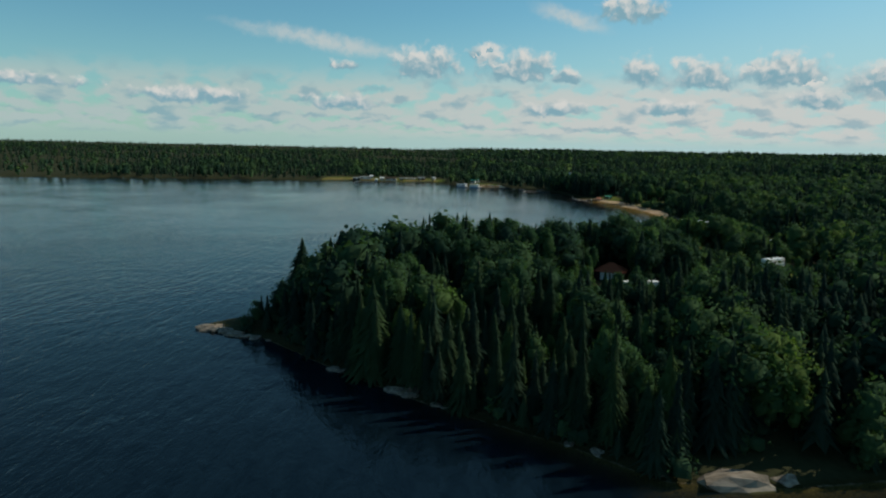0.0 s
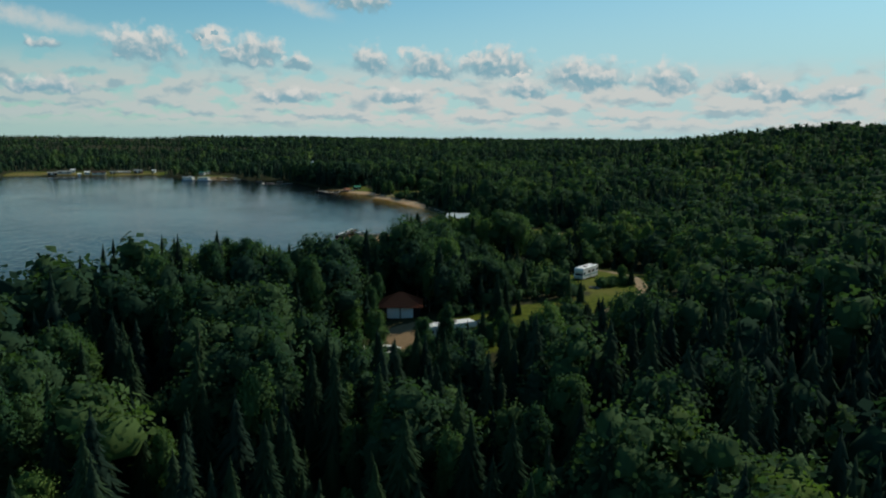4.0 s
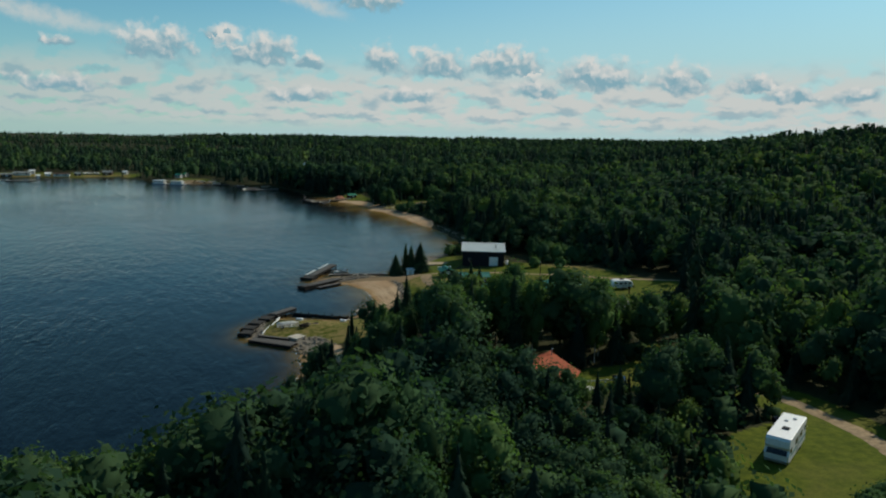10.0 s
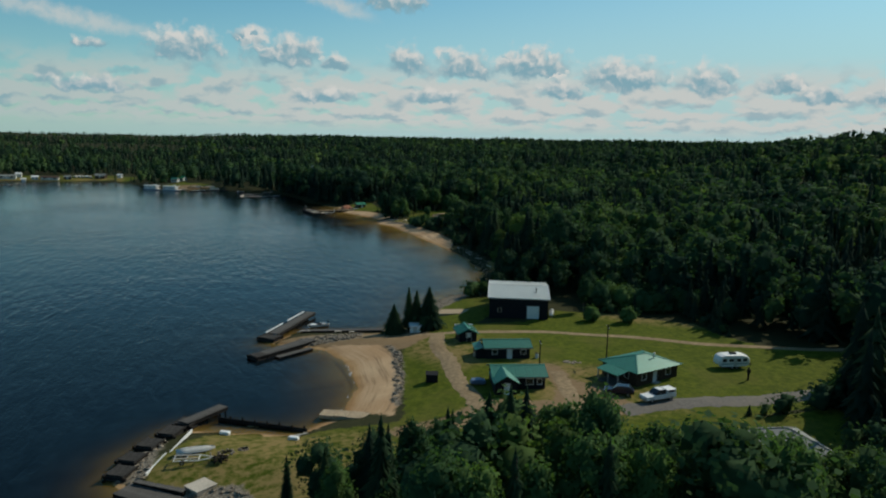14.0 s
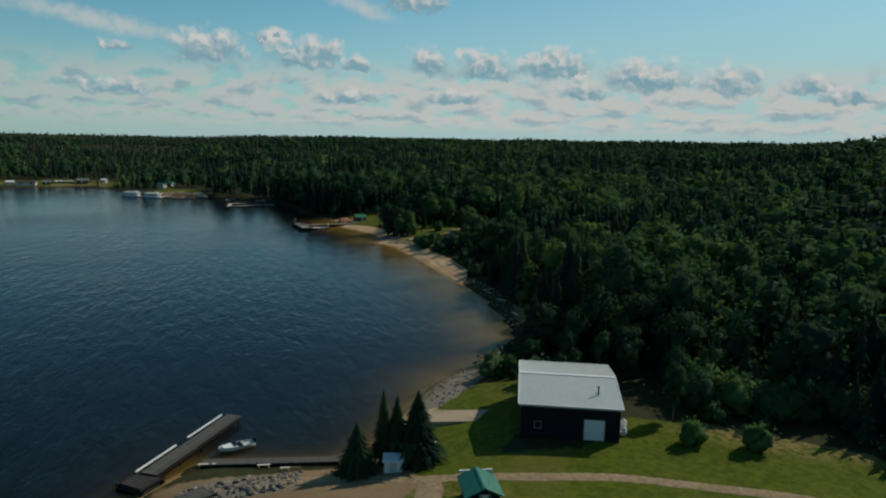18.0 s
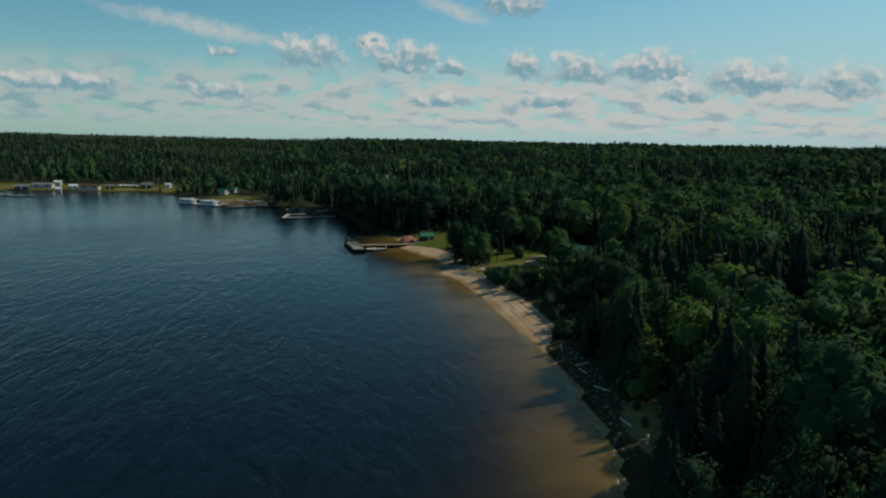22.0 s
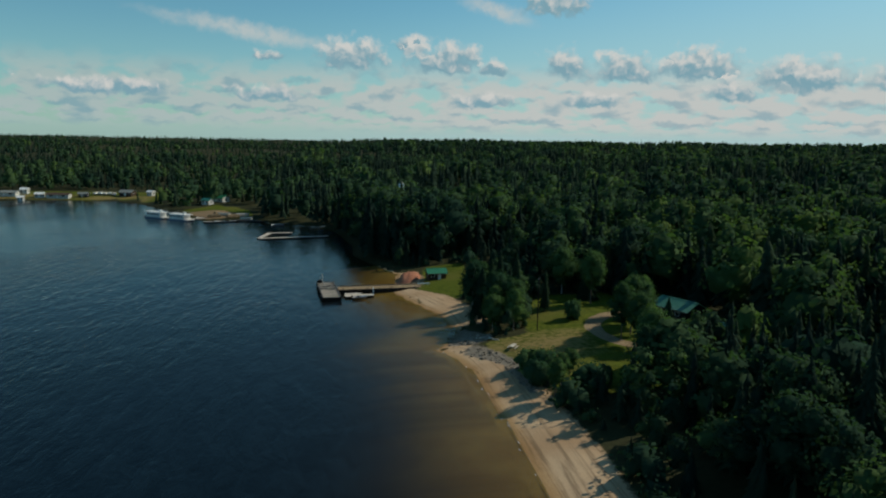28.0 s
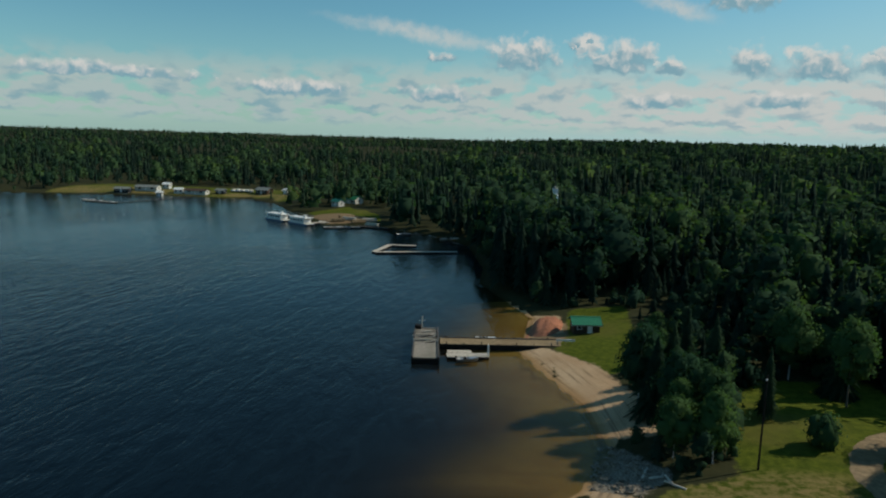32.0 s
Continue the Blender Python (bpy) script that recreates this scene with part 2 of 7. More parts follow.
def ground_material():
    m = bpy.data.materials.new("ground")
    m.use_nodes = True
    t = m.node_tree
    N = Nodes(t)
    b = t.nodes["Principled BSDF"]
    pos = N.add("ShaderNodeNewGeometry").outputs["Position"]
    n1, n2, n3 = N.noise(pos, 0.9, 5.0, 0.65), N.noise(pos, 0.07, 4.0), N.noise(pos, 5.0, 3.0)
    edge = N.math("MULTIPLY", N.math("SUBTRACT", n1, 0.5), 0.34)

    def zone(name):
        a = N.add("ShaderNodeAttribute", attribute_name=name).outputs["Fac"]
        return N.ramp(N.math("ADD", a, edge), 0.45, 0.55)
    floor_c = N.mix(n1, (0.018, 0.022, 0.010), (0.055, 0.055, 0.025))
    grass_c = N.mix(N.ramp(n1, 0.3, 0.7), (0.048, 0.067, 0.007), (0.104, 0.124, 0.013))
    grass_c = N.mix(N.math("MULTIPLY", N.ramp(n2, 0.45, 0.72), 0.75), grass_c, (0.120, 0.112, 0.026))
    grass_c = N.mix(N.math("MULTIPLY", N.ramp(n3, 0.4, 0.7), 0.35), grass_c, (0.026, 0.046, 0.008))
    straw = N.add("ShaderNodeAttribute", attribute_name="straw").outputs["Fac"]
    straw = N.math("MULTIPLY", N.ramp(straw, 0.35, 0.7), N.ramp(N.math("ADD", n1, N.math("MULTIPLY", n2, 0.6)), 0.6, 0.95))
    grass_c = N.mix(N.math("MULTIPLY", straw, 0.95), grass_c, (0.21, 0.155, 0.062))
    sand_c = N.mix(N.ramp(n2, 0.35, 0.65), (0.40, 0.26, 0.145), (0.52, 0.37, 0.225))
    sand_c = N.mix(N.math("MULTIPLY", N.ramp(n3, 0.45, 0.75), 0.5), sand_c, (0.26, 0.18, 0.11))
    reach = N.math("MULTIPLY", N.add("ShaderNodeAttribute", attribute_name="reach").outputs["Fac"], 20.0)
    along = N.add("ShaderNodeSeparateXYZ", {0: pos}).outputs[1]
    lines = N.noise(N.add("ShaderNodeCombineXYZ", {0: reach, 1: N.math("MULTIPLY", along, 0.05)}).outputs[0], 1.1, 4.0, 0.65, 0.4)
    sand_c = N.mix(N.math("MULTIPLY", N.ramp(lines, 0.48, 0.68), 0.7), sand_c, (0.185, 0.125, 0.075))
    sand_c = N.mix(N.math("MULTIPLY", N.ramp(lines, 0.40, 0.30), 0.5), sand_c, (0.55, 0.42, 0.28))
    dirt_c = N.mix(n1, (0.16, 0.108, 0.058), (0.26, 0.185, 0.108))
    stone_c = N.mix(N.ramp(n3, 0.35, 0.65), (0.085, 0.075, 0.060), (0.30, 0.26, 0.20))
    c = N.mix(zone("grass"), floor_c, grass_c)
    c = N.mix(zone("dirt"), c, dirt_c)
    c = N.mix(zone("sand"), c, sand_c)
    c = N.mix(zone("stone"), c, stone_c)
    z = N.add("ShaderNodeSeparateXYZ", {0: pos}).outputs[2]
    wet = N.ramp(N.math("ADD", z, N.math("MULTIPLY", edge, 0.6)), 0.35, 0.0)
    c = N.mix(wet, c, N.mix(1.0, c, (0.72, 0.64, 0.50), "MULTIPLY"))
    t.links.new(c, b.inputs["Base Color"])
    b.inputs["Roughness"].default_value = 0.95
    b.inputs["Specular IOR Level"].default_value = 0.04
    bm = N.add("ShaderNodeBump", {"Height": N.math("ADD", n1, N.math("MULTIPLY", n3, 0.4)), "Strength": 0.5, "Distance": 0.12})
    t.links.new(bm.outputs[0], b.inputs["Normal"])
    return m


def water_material():
    """Dark lake water: ripples, sky gloss, and a bed that shows only where it is shallow."""
    m = bpy.data.materials.new("lake_water")
    m.use_nodes = True
    t = m.node_tree
    N = Nodes(t)
    b = t.nodes["Principled BSDF"]
    pos = N.add("ShaderNodeNewGeometry").outputs["Position"]
    turned = N.add("ShaderNodeMapping", {"Vector": pos, "Rotation": (0, 0, radians(28)), "Scale": (1.0, 0.32, 1.0)}).outputs[0]
    w1 = N.noise(turned, 1.5, 3.0, 0.6, 0.4)
    w2 = N.noise(turned, 0.42, 3.0, 0.55, 0.6)
    gust = N.ramp(N.noise(pos, 0.012, 3.0), 0.35, 0.65, 0.6, 1.25)
    h = N.math("MULTIPLY", N.math("ADD", N.math("MULTIPLY", w1, 0.35), w2), gust)
    bm = N.add("ShaderNodeBump", {"Height": h, "Strength": 1.0, "Distance": 0.24})
    t.links.new(bm.outputs[0], b.inputs["Normal"])
    c = N.mix(N.ramp(w2, 0.3, 0.7), (0.0020, 0.0062, 0.0105), (0.0036, 0.0100, 0.0160))
    murk = N.add("ShaderNodeAttribute", attribute_name="murk").outputs["Fac"]
    c = N.mix(murk, c, (0.023, 0.020, 0.013))
    t.links.new(c, b.inputs["Base Color"])
    b.inputs["Roughness"].default_value, b.inputs["IOR"].default_value = 0.04, 1.33
    b.inputs["Specular IOR Level"].default_value = 0.105
    shallow = N.add("ShaderNodeAttribute", attribute_name="shallow").outputs["Fac"]
    bed = N.add("ShaderNodeBsdfTransparent", {0: (0.86, 0.87, 0.60, 1.0)})
    body = N.add("ShaderNodeMixShader", {0: shallow, 1: b.outputs[0], 2: bed.outputs[0]})
    gl = N.add("ShaderNodeBsdfGlossy", {0: (1, 1, 1, 1), 1: 0.10, "Normal": bm.outputs[0]})
    fr = N.add("ShaderNodeFresnel", {0: 1.33, "Normal": bm.outputs[0]})
    top = N.add("ShaderNodeMixShader", {0: N.math("MULTIPLY", fr.outputs[0], N.math("MULTIPLY", shallow, 0.4)), 1: body.outputs[0], 2: gl.outputs[0]})
    t.links.new(top.outputs[0], t.nodes["Material Output"].inputs[0])
    return m


M_GROUND, M_WATER = ground_material(), water_material()
# some of the air's blue is put into these leaf colours
M_LEAF = foliage("broad_leaves", (0.028, 0.070, 0.040), (0.098, 0.172, 0.056), False)
M_NEEDLE = foliage("needles", (0.020, 0.043, 0.028), (0.046, 0.084, 0.042), False)
# darker, bluer copies for the joined stands, haze put into their colour
M_LEAF_S = foliage("broad_leaves_hazed", (0.023, 0.054, 0.037), (0.068, 0.122, 0.050), True)
M_NEEDLE_S = foliage("needles_hazed", (0.018, 0.038, 0.030), (0.037, 0.066, 0.042), True)
M_BARK = material("bark", (0.16, 0.13, 0.10), 0.95, vary=0.4, grain=9, bump=0.5)
M_BIRCH = material("pale_bark", (0.42, 0.40, 0.36), 0.9, vary=0.3, grain=6, tone=(0.08, 0.07, 0.06))

# ---- land and lake ----
# the shore, from the bay's mouth round the point, along the beaches to the far side
SHORE = (
    (900, 20), (300, 60), (120, 84), (62, 91), (46, 88), (30, 89), (19, 100), (0, 114), (-9, 122), (-20, 133), (-39, 154), (-49, 159), (-57, 164), (-52, 171),
    (-30, 192), (-5, 212), (20, 232), (40, 248), (52, 264), (58, 282), (59, 295), (52, 300), (49, 305), (50, 311), (56, 319), (72, 313),
    (80, 320), (84, 330), (85, 343), (82, 353), (72, 360), (78, 367), (96, 363), (102, 369), (109, 379.5), (118.5, 392), (125, 396), (131, 400), (139, 411), (143, 424), (146.8, 455),
    (146.2, 478), (145.2, 505), (143.6, 530), (142.8, 542), (140.3, 551.5), (137.2, 556), (140.3, 562), (142.6, 568.5), (140.4, 584), (137, 592), (129.6, 610), (131, 620), (132, 634), (118, 668), (117, 690), (108, 735), (92, 756),
    (66, 776), (42, 772), (20, 806), (-8, 850), (-34, 874), (-90, 866), (-165, 848), (-250, 838), (-345, 815), (-465, 770), (-700, 690), (-1050, 540), (-1700, 60),
    (-1700, -1300), (900, -1300),
)


def poly_arrays(poly):
    a = np.array(poly, float)
    return a, np.roll(a, -1, axis=0)


def inside(P, poly):
    a, b = poly_arrays(poly)
    res = np.zeros(len(P), bool)
    for (x0, y0), (x1, y1) in zip(a, b):
        if y0 == y1:
            continue
        hit = ((y0 > P[:, 1]) != (y1 > P[:, 1])) & (P[:, 0] < (x1 - x0) * (P[:, 1] - y0) / (y1 - y0) + x0)
        res ^= hit
    return res


def edge_distance(P, poly, closed=True):
    a, b = poly_arrays(poly)
    if not closed:
        a, b = a[:-1], b[:-1]
    best = np.full(len(P), 1e9)
    for p, q in zip(a, b):
        d = q - p
        s = np.clip(((P - p) @ d) / (d @ d), 0, 1)
        best = np.minimum(best, np.hypot(*(P - p - s[:, None] * d).T))
    return best


def inland(P):
    """Metres from the waterline, positive on land."""
    d = edge_distance(P, SHORE)
    return np.where(inside(P, SHORE), -d, d)


def waves(P, size, seed):
    """Cheap smooth relief from a few crossed sines."""
    rng = np.random.RandomState(seed)
    out = np.zeros(len(P))
    for i in range(7):
        a = rng.rand() * 6.283
        k = 6.283 / (size * (0.6 + rng.rand()))
        out += np.sin((P[:, 0] * math.cos(a) + P[:, 1] * math.sin(a)) * k + rng.rand() * 6.283)
    return out / 4.0


def bump2(P, x, y, sx, sy, turn=0.0):
    c, s = math.cos(radians(turn)), math.sin(radians(turn))
    u, v = P[:, 0] - x, P[:, 1] - y
    return np.exp(-((u * c + v * s) / sx) ** 2 - ((v * c - u * s) / sy) ** 2)


def smooth(v, lo, hi):
    s = np.clip((v - lo) / (hi - lo), 0, 1)
    return s * s * (3 - 2 * s)


def height(P, d=None):
    """Ground height at plan points."""
    P = np.atleast_2d(np.asarray(P, float))
    d = inland(P) if d is None else d
    low = 1.95 + 0.4 * smooth(P[:, 1], 400, 300)
    z = low * smooth(d, -1.0, 24) + 0.55 * smooth(d, -0.5, 5)
    z += 7.6 * bump2(P, 90, 190, 72, 54) * smooth(d, 0, 22)
    far = np.clip(d - 85, 0, None)
    z += (15.5 + 11.5 * smooth(P[:, 0], -300, 500)) * (1 - np.exp(-far / 600)) + waves(P, 420, 3) * 5 * smooth(d, 120, 600)
    z += 37 * bump2(P, 740, 620, 320, 250, 35) * smooth(d, 100, 400) + 10 * bump2(P, 1700, 1500, 900, 600)
    z += waves(P, 26, 5) * 0.22 * smooth(d, 3, 25)
    shelf = smooth(P[:, 1], 395, 425) * smooth(P[:, 1], 650, 620) + bump2(P, 76, 336, 12, 16)
    under = d * (0.11 - 0.065 * np.clip(shelf, 0, 1)) - 0.006 * np.clip(-d - 8, 0, 40) ** 2
    under = under * (1 - 0.8 * bump2(P, 140, 424, 9, 13))     # sand flat off the stony strip
    return np.where(d > 0, z, np.minimum(under, -0.03 + 0.04 * d))


def height_at(x, y):
    return float(height([(x, y)])[0])


LAWNS = (
    ((96, 217), (106, 220), (119, 223), (110, 201), (101, 190), (87, 184), (88, 192), (84, 202)),
    ((53, 186), (72, 188), (85, 189), (101, 191), (95, 184), (78, 179), (65, 177), (53, 180)),
    ((99, 356), (113, 357), (140, 353), (161, 337), (164, 325), (176, 318), (151, 296), (123, 298), (97, 306), (87, 310), (90, 322), (94.5, 340)),
    ((96, 302), (121, 298), (151, 294), (135, 280), (112, 282), (93, 293)),
    ((53, 307), (58, 314), (63, 317), (72, 312), (80, 311), (84, 300), (74, 292), (66, 291), (60, 297), (53, 302)),
    ((72, 313), (88, 310), (98, 303), (112, 300), (110, 292), (92, 292), (78, 299)),
    ((146, 418), (153, 420), (156, 436), (151, 440), (147, 432)),
    ((106, 366), (114, 380), (124, 386), (131, 384), (124, 366), (115, 357), (107, 357)),
    ((128, 358), (138, 363), (148, 358), (162, 344), (161, 336), (148, 333), (130, 345)),
    ((92, 244), (97, 253), (112, 255), (106, 243), (98, 239)),
    ((149, 538), (158, 525), (173, 527), (178, 550), (186, 562), (184, 597), (166, 594), (158, 578), (156, 561), (146, 557)),
    ((136, 606), (138, 618), (140, 639), (152, 640), (151, 600), (142, 594)),
    ((-150, 858), (-60, 871), (-32, 878), (-6, 856), (6, 872), (-24, 912), (-140, 906)),
    ((24, 806), (44, 776), (66, 780), (60, 800), (40, 822)),
)
DRIVE = ((48, 172), (58, 172.5), (66, 174), (76, 175), (88, 180), (98, 187), (105, 198), (111, 209), (115, 220), (117, 232), (114, 246), (116, 256), (121, 262))
DIRT = (
    ((36, 168), (41, 186), (47, 188), (50, 182), (47, 169)),
    ((91, 346), (97, 345), (104, 352), (104, 362), (84, 361), (74, 362), (73, 357), (84, 352)),
    ((108, 306), (121, 305), (122, 310), (118, 318), (119, 326), (116, 326), (113, 314)),
    ((84, 308), (93, 308), (99.5, 313), (107, 310), (120, 306.5), (121, 301.5), (104, 301.5), (84, 303.5)),
    ((131, 613), (130, 622), (134, 631), (139, 628), (139, 616)),
    ((28, 798), (44, 774), (64, 779), (58, 790), (40, 800)),
)
BEACHES = (
    ((62, 276), (57, 280), (58, 297), (66, 291), (67, 282)),
    ((74, 314), (82, 318), (86, 313), (91.5, 328), (94, 342), (92, 350), (84, 354), (80, 354), (83, 340), (82, 328)),
    ((146, 472), (149, 474), (153.5, 484), (154, 495), (154, 508), (151.5, 540), (147, 553), (138, 562), (143, 540), (145, 505)),
    ((140, 572), (150, 573), (149, 584), (143, 600), (132, 613), (126, 612), (136, 600)),
    ((130, 618), (138, 620), (138, 634), (131, 636)),
    ((104, 368), (109, 372), (120, 386), (132, 394), (126, 399), (112, 388)),
)
STONES = (
    ((59, 289), (66, 291), (64, 298), (57, 300), (49, 305), (50, 311), (55, 318), (53, 303)),
    ((74, 356), (90, 356), (91, 361), (78, 360)),
    ((87, 318), (88.3, 317.5), (91.6, 328), (94.9, 342), (94.4, 349), (93.2, 349), (93.3, 342), (90.2, 329)),
    ((139, 558), (144, 556), (149, 561), (145, 568), (141, 572)),
    ((108, 377), (113, 377), (120, 384), (130, 394), (132, 400), (122, 396), (114, 388)),
    ((141, 553), (145, 556.5), (150.5, 546), (151.2, 530), (149.4, 529), (147.6, 544)),
)
STRAW = (      # dry, trodden grass
    ((144, 416), (154, 418), (157, 437), (151, 441), (146, 432)),
    ((52, 303), (58, 316), (72, 313), (84, 308), (84, 300), (70, 290), (58, 297)),
    ((145, 554), (152, 563), (168, 562), (167, 546), (152, 538)),
    ((-150, 856), (-60, 869), (-32, 876), (-6, 854), (-10, 880), (-140, 890)),
    ((140, 357), (150, 360), (180, 352), (186, 340), (170, 338), (152, 345)),
    ((95, 349), (104, 352), (112, 346), (108, 330), (100, 326), (96, 340)),
    ((106, 300), (128, 300), (128, 322), (112, 330)),
)


def zone_value(P, polys, reach=8.0):
    v = np.full(len(P), -1e9)
    for poly in polys:
        a = np.array(poly, float)
        near = ((P > a.min(0) - reach) & (P < a.max(0) + reach)).all(1)
        if near.any():
            Q = P[near]
            s = edge_distance(Q, poly)
            s = np.where(inside(Q, poly), s, -s)
            v[near] = np.maximum(v[near], s)
    return np.clip(0.5 + v / reach, 0, 1)


def mesh_np(name, V, F, mat=None, smooth_shade=False, normals=None):
    me = bpy.data.meshes.new(name)
    V, F = np.asarray(V, np.float32), np.asarray(F, np.int32)
    k = F.shape[1]
    me.vertices.add(len(V))
    me.vertices.foreach_set("co", V.ravel())
    me.loops.add(F.size)
    me.loops.foreach_set("vertex_index", F.ravel())
    me.polygons.add(len(F))
    me.polygons.foreach_set("loop_start", np.arange(0, F.size, k, dtype=np.int32))
    if smooth_shade:
        me.polygons.foreach_set("use_smooth", np.ones(len(F), bool))
    me.update(calc_edges=True)
    if normals is not None:     # rounded shading of a leafy crown
        me.attributes.new("custom_normal", "FLOAT_VECTOR", "POINT").data.foreach_set("vector", np.asarray(normals, np.float32).ravel())
    if mat:
        me.materials.append(mat)
    return me


def float_attribute(me, name, values):
    me.attributes.new(name, "FLOAT", "POINT").data.foreach_set("value", np.asarray(values, np.float32))


def stretched(lo, hi, step, first, last, growth=1.22):
    """Grid lines: even between lo and hi, wider and wider out to first and last."""
    core = list(np.arange(lo, hi + step / 2, step))
    s, out = step, []
    x = core[-1]
    while x < last:
        s *= growth
        x = min(x + s, last)
        out.append(x)
    s, front = step, []
    x = core[0]
    while x > first:
        s *= growth
        x = max(x - s, first)
        front.append(x)
    return np.array(front[::-1] + core + out)


def sheet(xs, ys):
    X, Y = np.meshgrid(xs, ys)
    P = np.c_[X.ravel(), Y.ravel()]
    i = np.arange(len(xs) - 1)[None, :] + len(xs) * np.arange(len(ys) - 1)[:, None]
    i = i.ravel()
    return P, np.c_[i, i + 1, i + 1 + len(xs), i + len(xs)]


def build_land():
    P, F = sheet(stretched(-70, 240, 2.0, -4300, 4300, 1.08), stretched(70, 660, 2.0, -1500, 4700, 1.07))
    d = inland(P)
    me = mesh_np("ground", np.c_[P, height(P, d)], F, M_GROUND, True)
    verge = np.clip(0.5 + (5.5 - edge_distance(P, DRIVE, False)) / 8, 0, 1)
    float_attribute(me, "grass", np.maximum(zone_value(P, LAWNS), verge))
    float_attribute(me, "dirt", zone_value(P, DIRT))
    float_attribute(me, "straw", zone_value(P, STRAW, 14.0))
    float_attribute(me, "reach", np.clip(d, -2, 20) / 20)
    bed = np.clip(0.5 + (1.5 - d) / 6, 0, 1) * (d > -45) * (P[:, 1] > 250) * (P[:, 1] < 650) * (P[:, 0] > 20)
    float_attribute(me, "sand", np.maximum(zone_value(P, BEACHES), np.where(d < 0.5, bed, 0)))
    shore_rock = np.where((P[:, 1] < 250) & (d > -6), np.clip(0.5 + (0.0 - d) / 5, 0, 1), 0)
    float_attribute(me, "stone", np.maximum(zone_value(P, STONES), shore_rock))
    tagged(new("ground", me), "rolling lakeside ground with lawns, sand and forest floor", "ground", kind="structure")
    P, F = sheet(stretched(-60, 152, 2.5, -4200, 1200, 1.09), stretched(70, 660, 2.5, -1500, 1000, 1.08))
    d = inland(P)
    keep = (d[F] < 6).any(1)
    used = np.unique(F[keep])
    back = np.full(len(P), -1)
    back[used] = np.arange(len(used))
    me = mesh_np("lake", np.c_[P[used], np.zeros(len(used))], back[F[keep]], M_WATER, True)
    bed = height(P[used], d[used])
    float_attribute(me, "shallow", np.where(bed > 0, 1, np.exp(bed * (1.0 + 1.6 * smooth(P[used][:, 1], 400, 370)))) * 0.95 * smooth(P[used][:, 1], 680, 640) * smooth(P[used][:, 0], -20, 30))
    float_attribute(me, "murk", np.exp(np.clip(d[used], -200, 0) / 12) * smooth(P[used][:, 1], 330, 400) * smooth(P[used][:, 1], 720, 640))
    tagged(new("lake", me), "dark blue lake water with small wind ripples", "lake", kind="structure")


build_land()

# ---- trees ----
def leaf_quads(C, out, size, rng, flat=0.5):
    """One bent four-cornered leaf clump at each centre, facing roughly outwards."""
    n = len(C)
    nor = out + rng.normal(0, flat, (n, 3))
    nor /= np.linalg.norm(nor, axis=1)[:, None] + 1e-9
    a = np.cross(nor, rng.normal(0, 1, (n, 3)))
    a /= np.linalg.norm(a, axis=1)[:, None] + 1e-9
    b = np.cross(nor, a)
    s = (size * (0.6 + 0.8 * rng.rand(n)))[:, None]
    j = 0.7 + 0.6 * rng.rand(n, 4)
    V = np.stack([C + a * s * j[:, :1], C + b * s * 0.8 * j[:, 1:2] + nor * s * 0.25, C - a * s * j[:, 2:3], C - b * s * 0.8 * j[:, 3:] + nor * s * 0.15], 1)
    return V.reshape(-1, 3), np.arange(4 * n).reshape(-1, 4), nor


def unit(N):
    return N / (np.linalg.norm(N, axis=1)[:, None] + 1e-9)


def lobe_grid(res):
    """A rounded cube of quads, open below."""
    V, F, seen = [], [], {}
    axes = (((1, 0, 0), (0, 1, 0), (0, 0, 1)), ((-1, 0, 0), (0, 0, 1), (0, 1, 0)), ((0, 1, 0), (0, 0, 1), (1, 0, 0)), ((0, -1, 0), (1, 0, 0), (0, 0, 1)), ((0, 0, 1), (1, 0, 0), (0, 1, 0)))
    for n, u, v in axes:
        n, u, v = np.array(n, float), np.array(u, float), np.array(v, float)
        ids = {}
        for i in range(res + 1):
            for k in range(res + 1):
                p = n + u * (2 * i / res - 1) + v * (2 * k / res - 1)
                p /= np.linalg.norm(p)
                key = tuple(np.round(p, 4))
                if key not in seen:
                    seen[key] = len(V)
                    V.append(p)
                ids[i, k] = seen[key]
        F += [(ids[i, k], ids[i + 1, k], ids[i + 1, k + 1], ids[i, k + 1]) for i in range(res) for k in range(res)]
    return np.array(V), np.array(F)


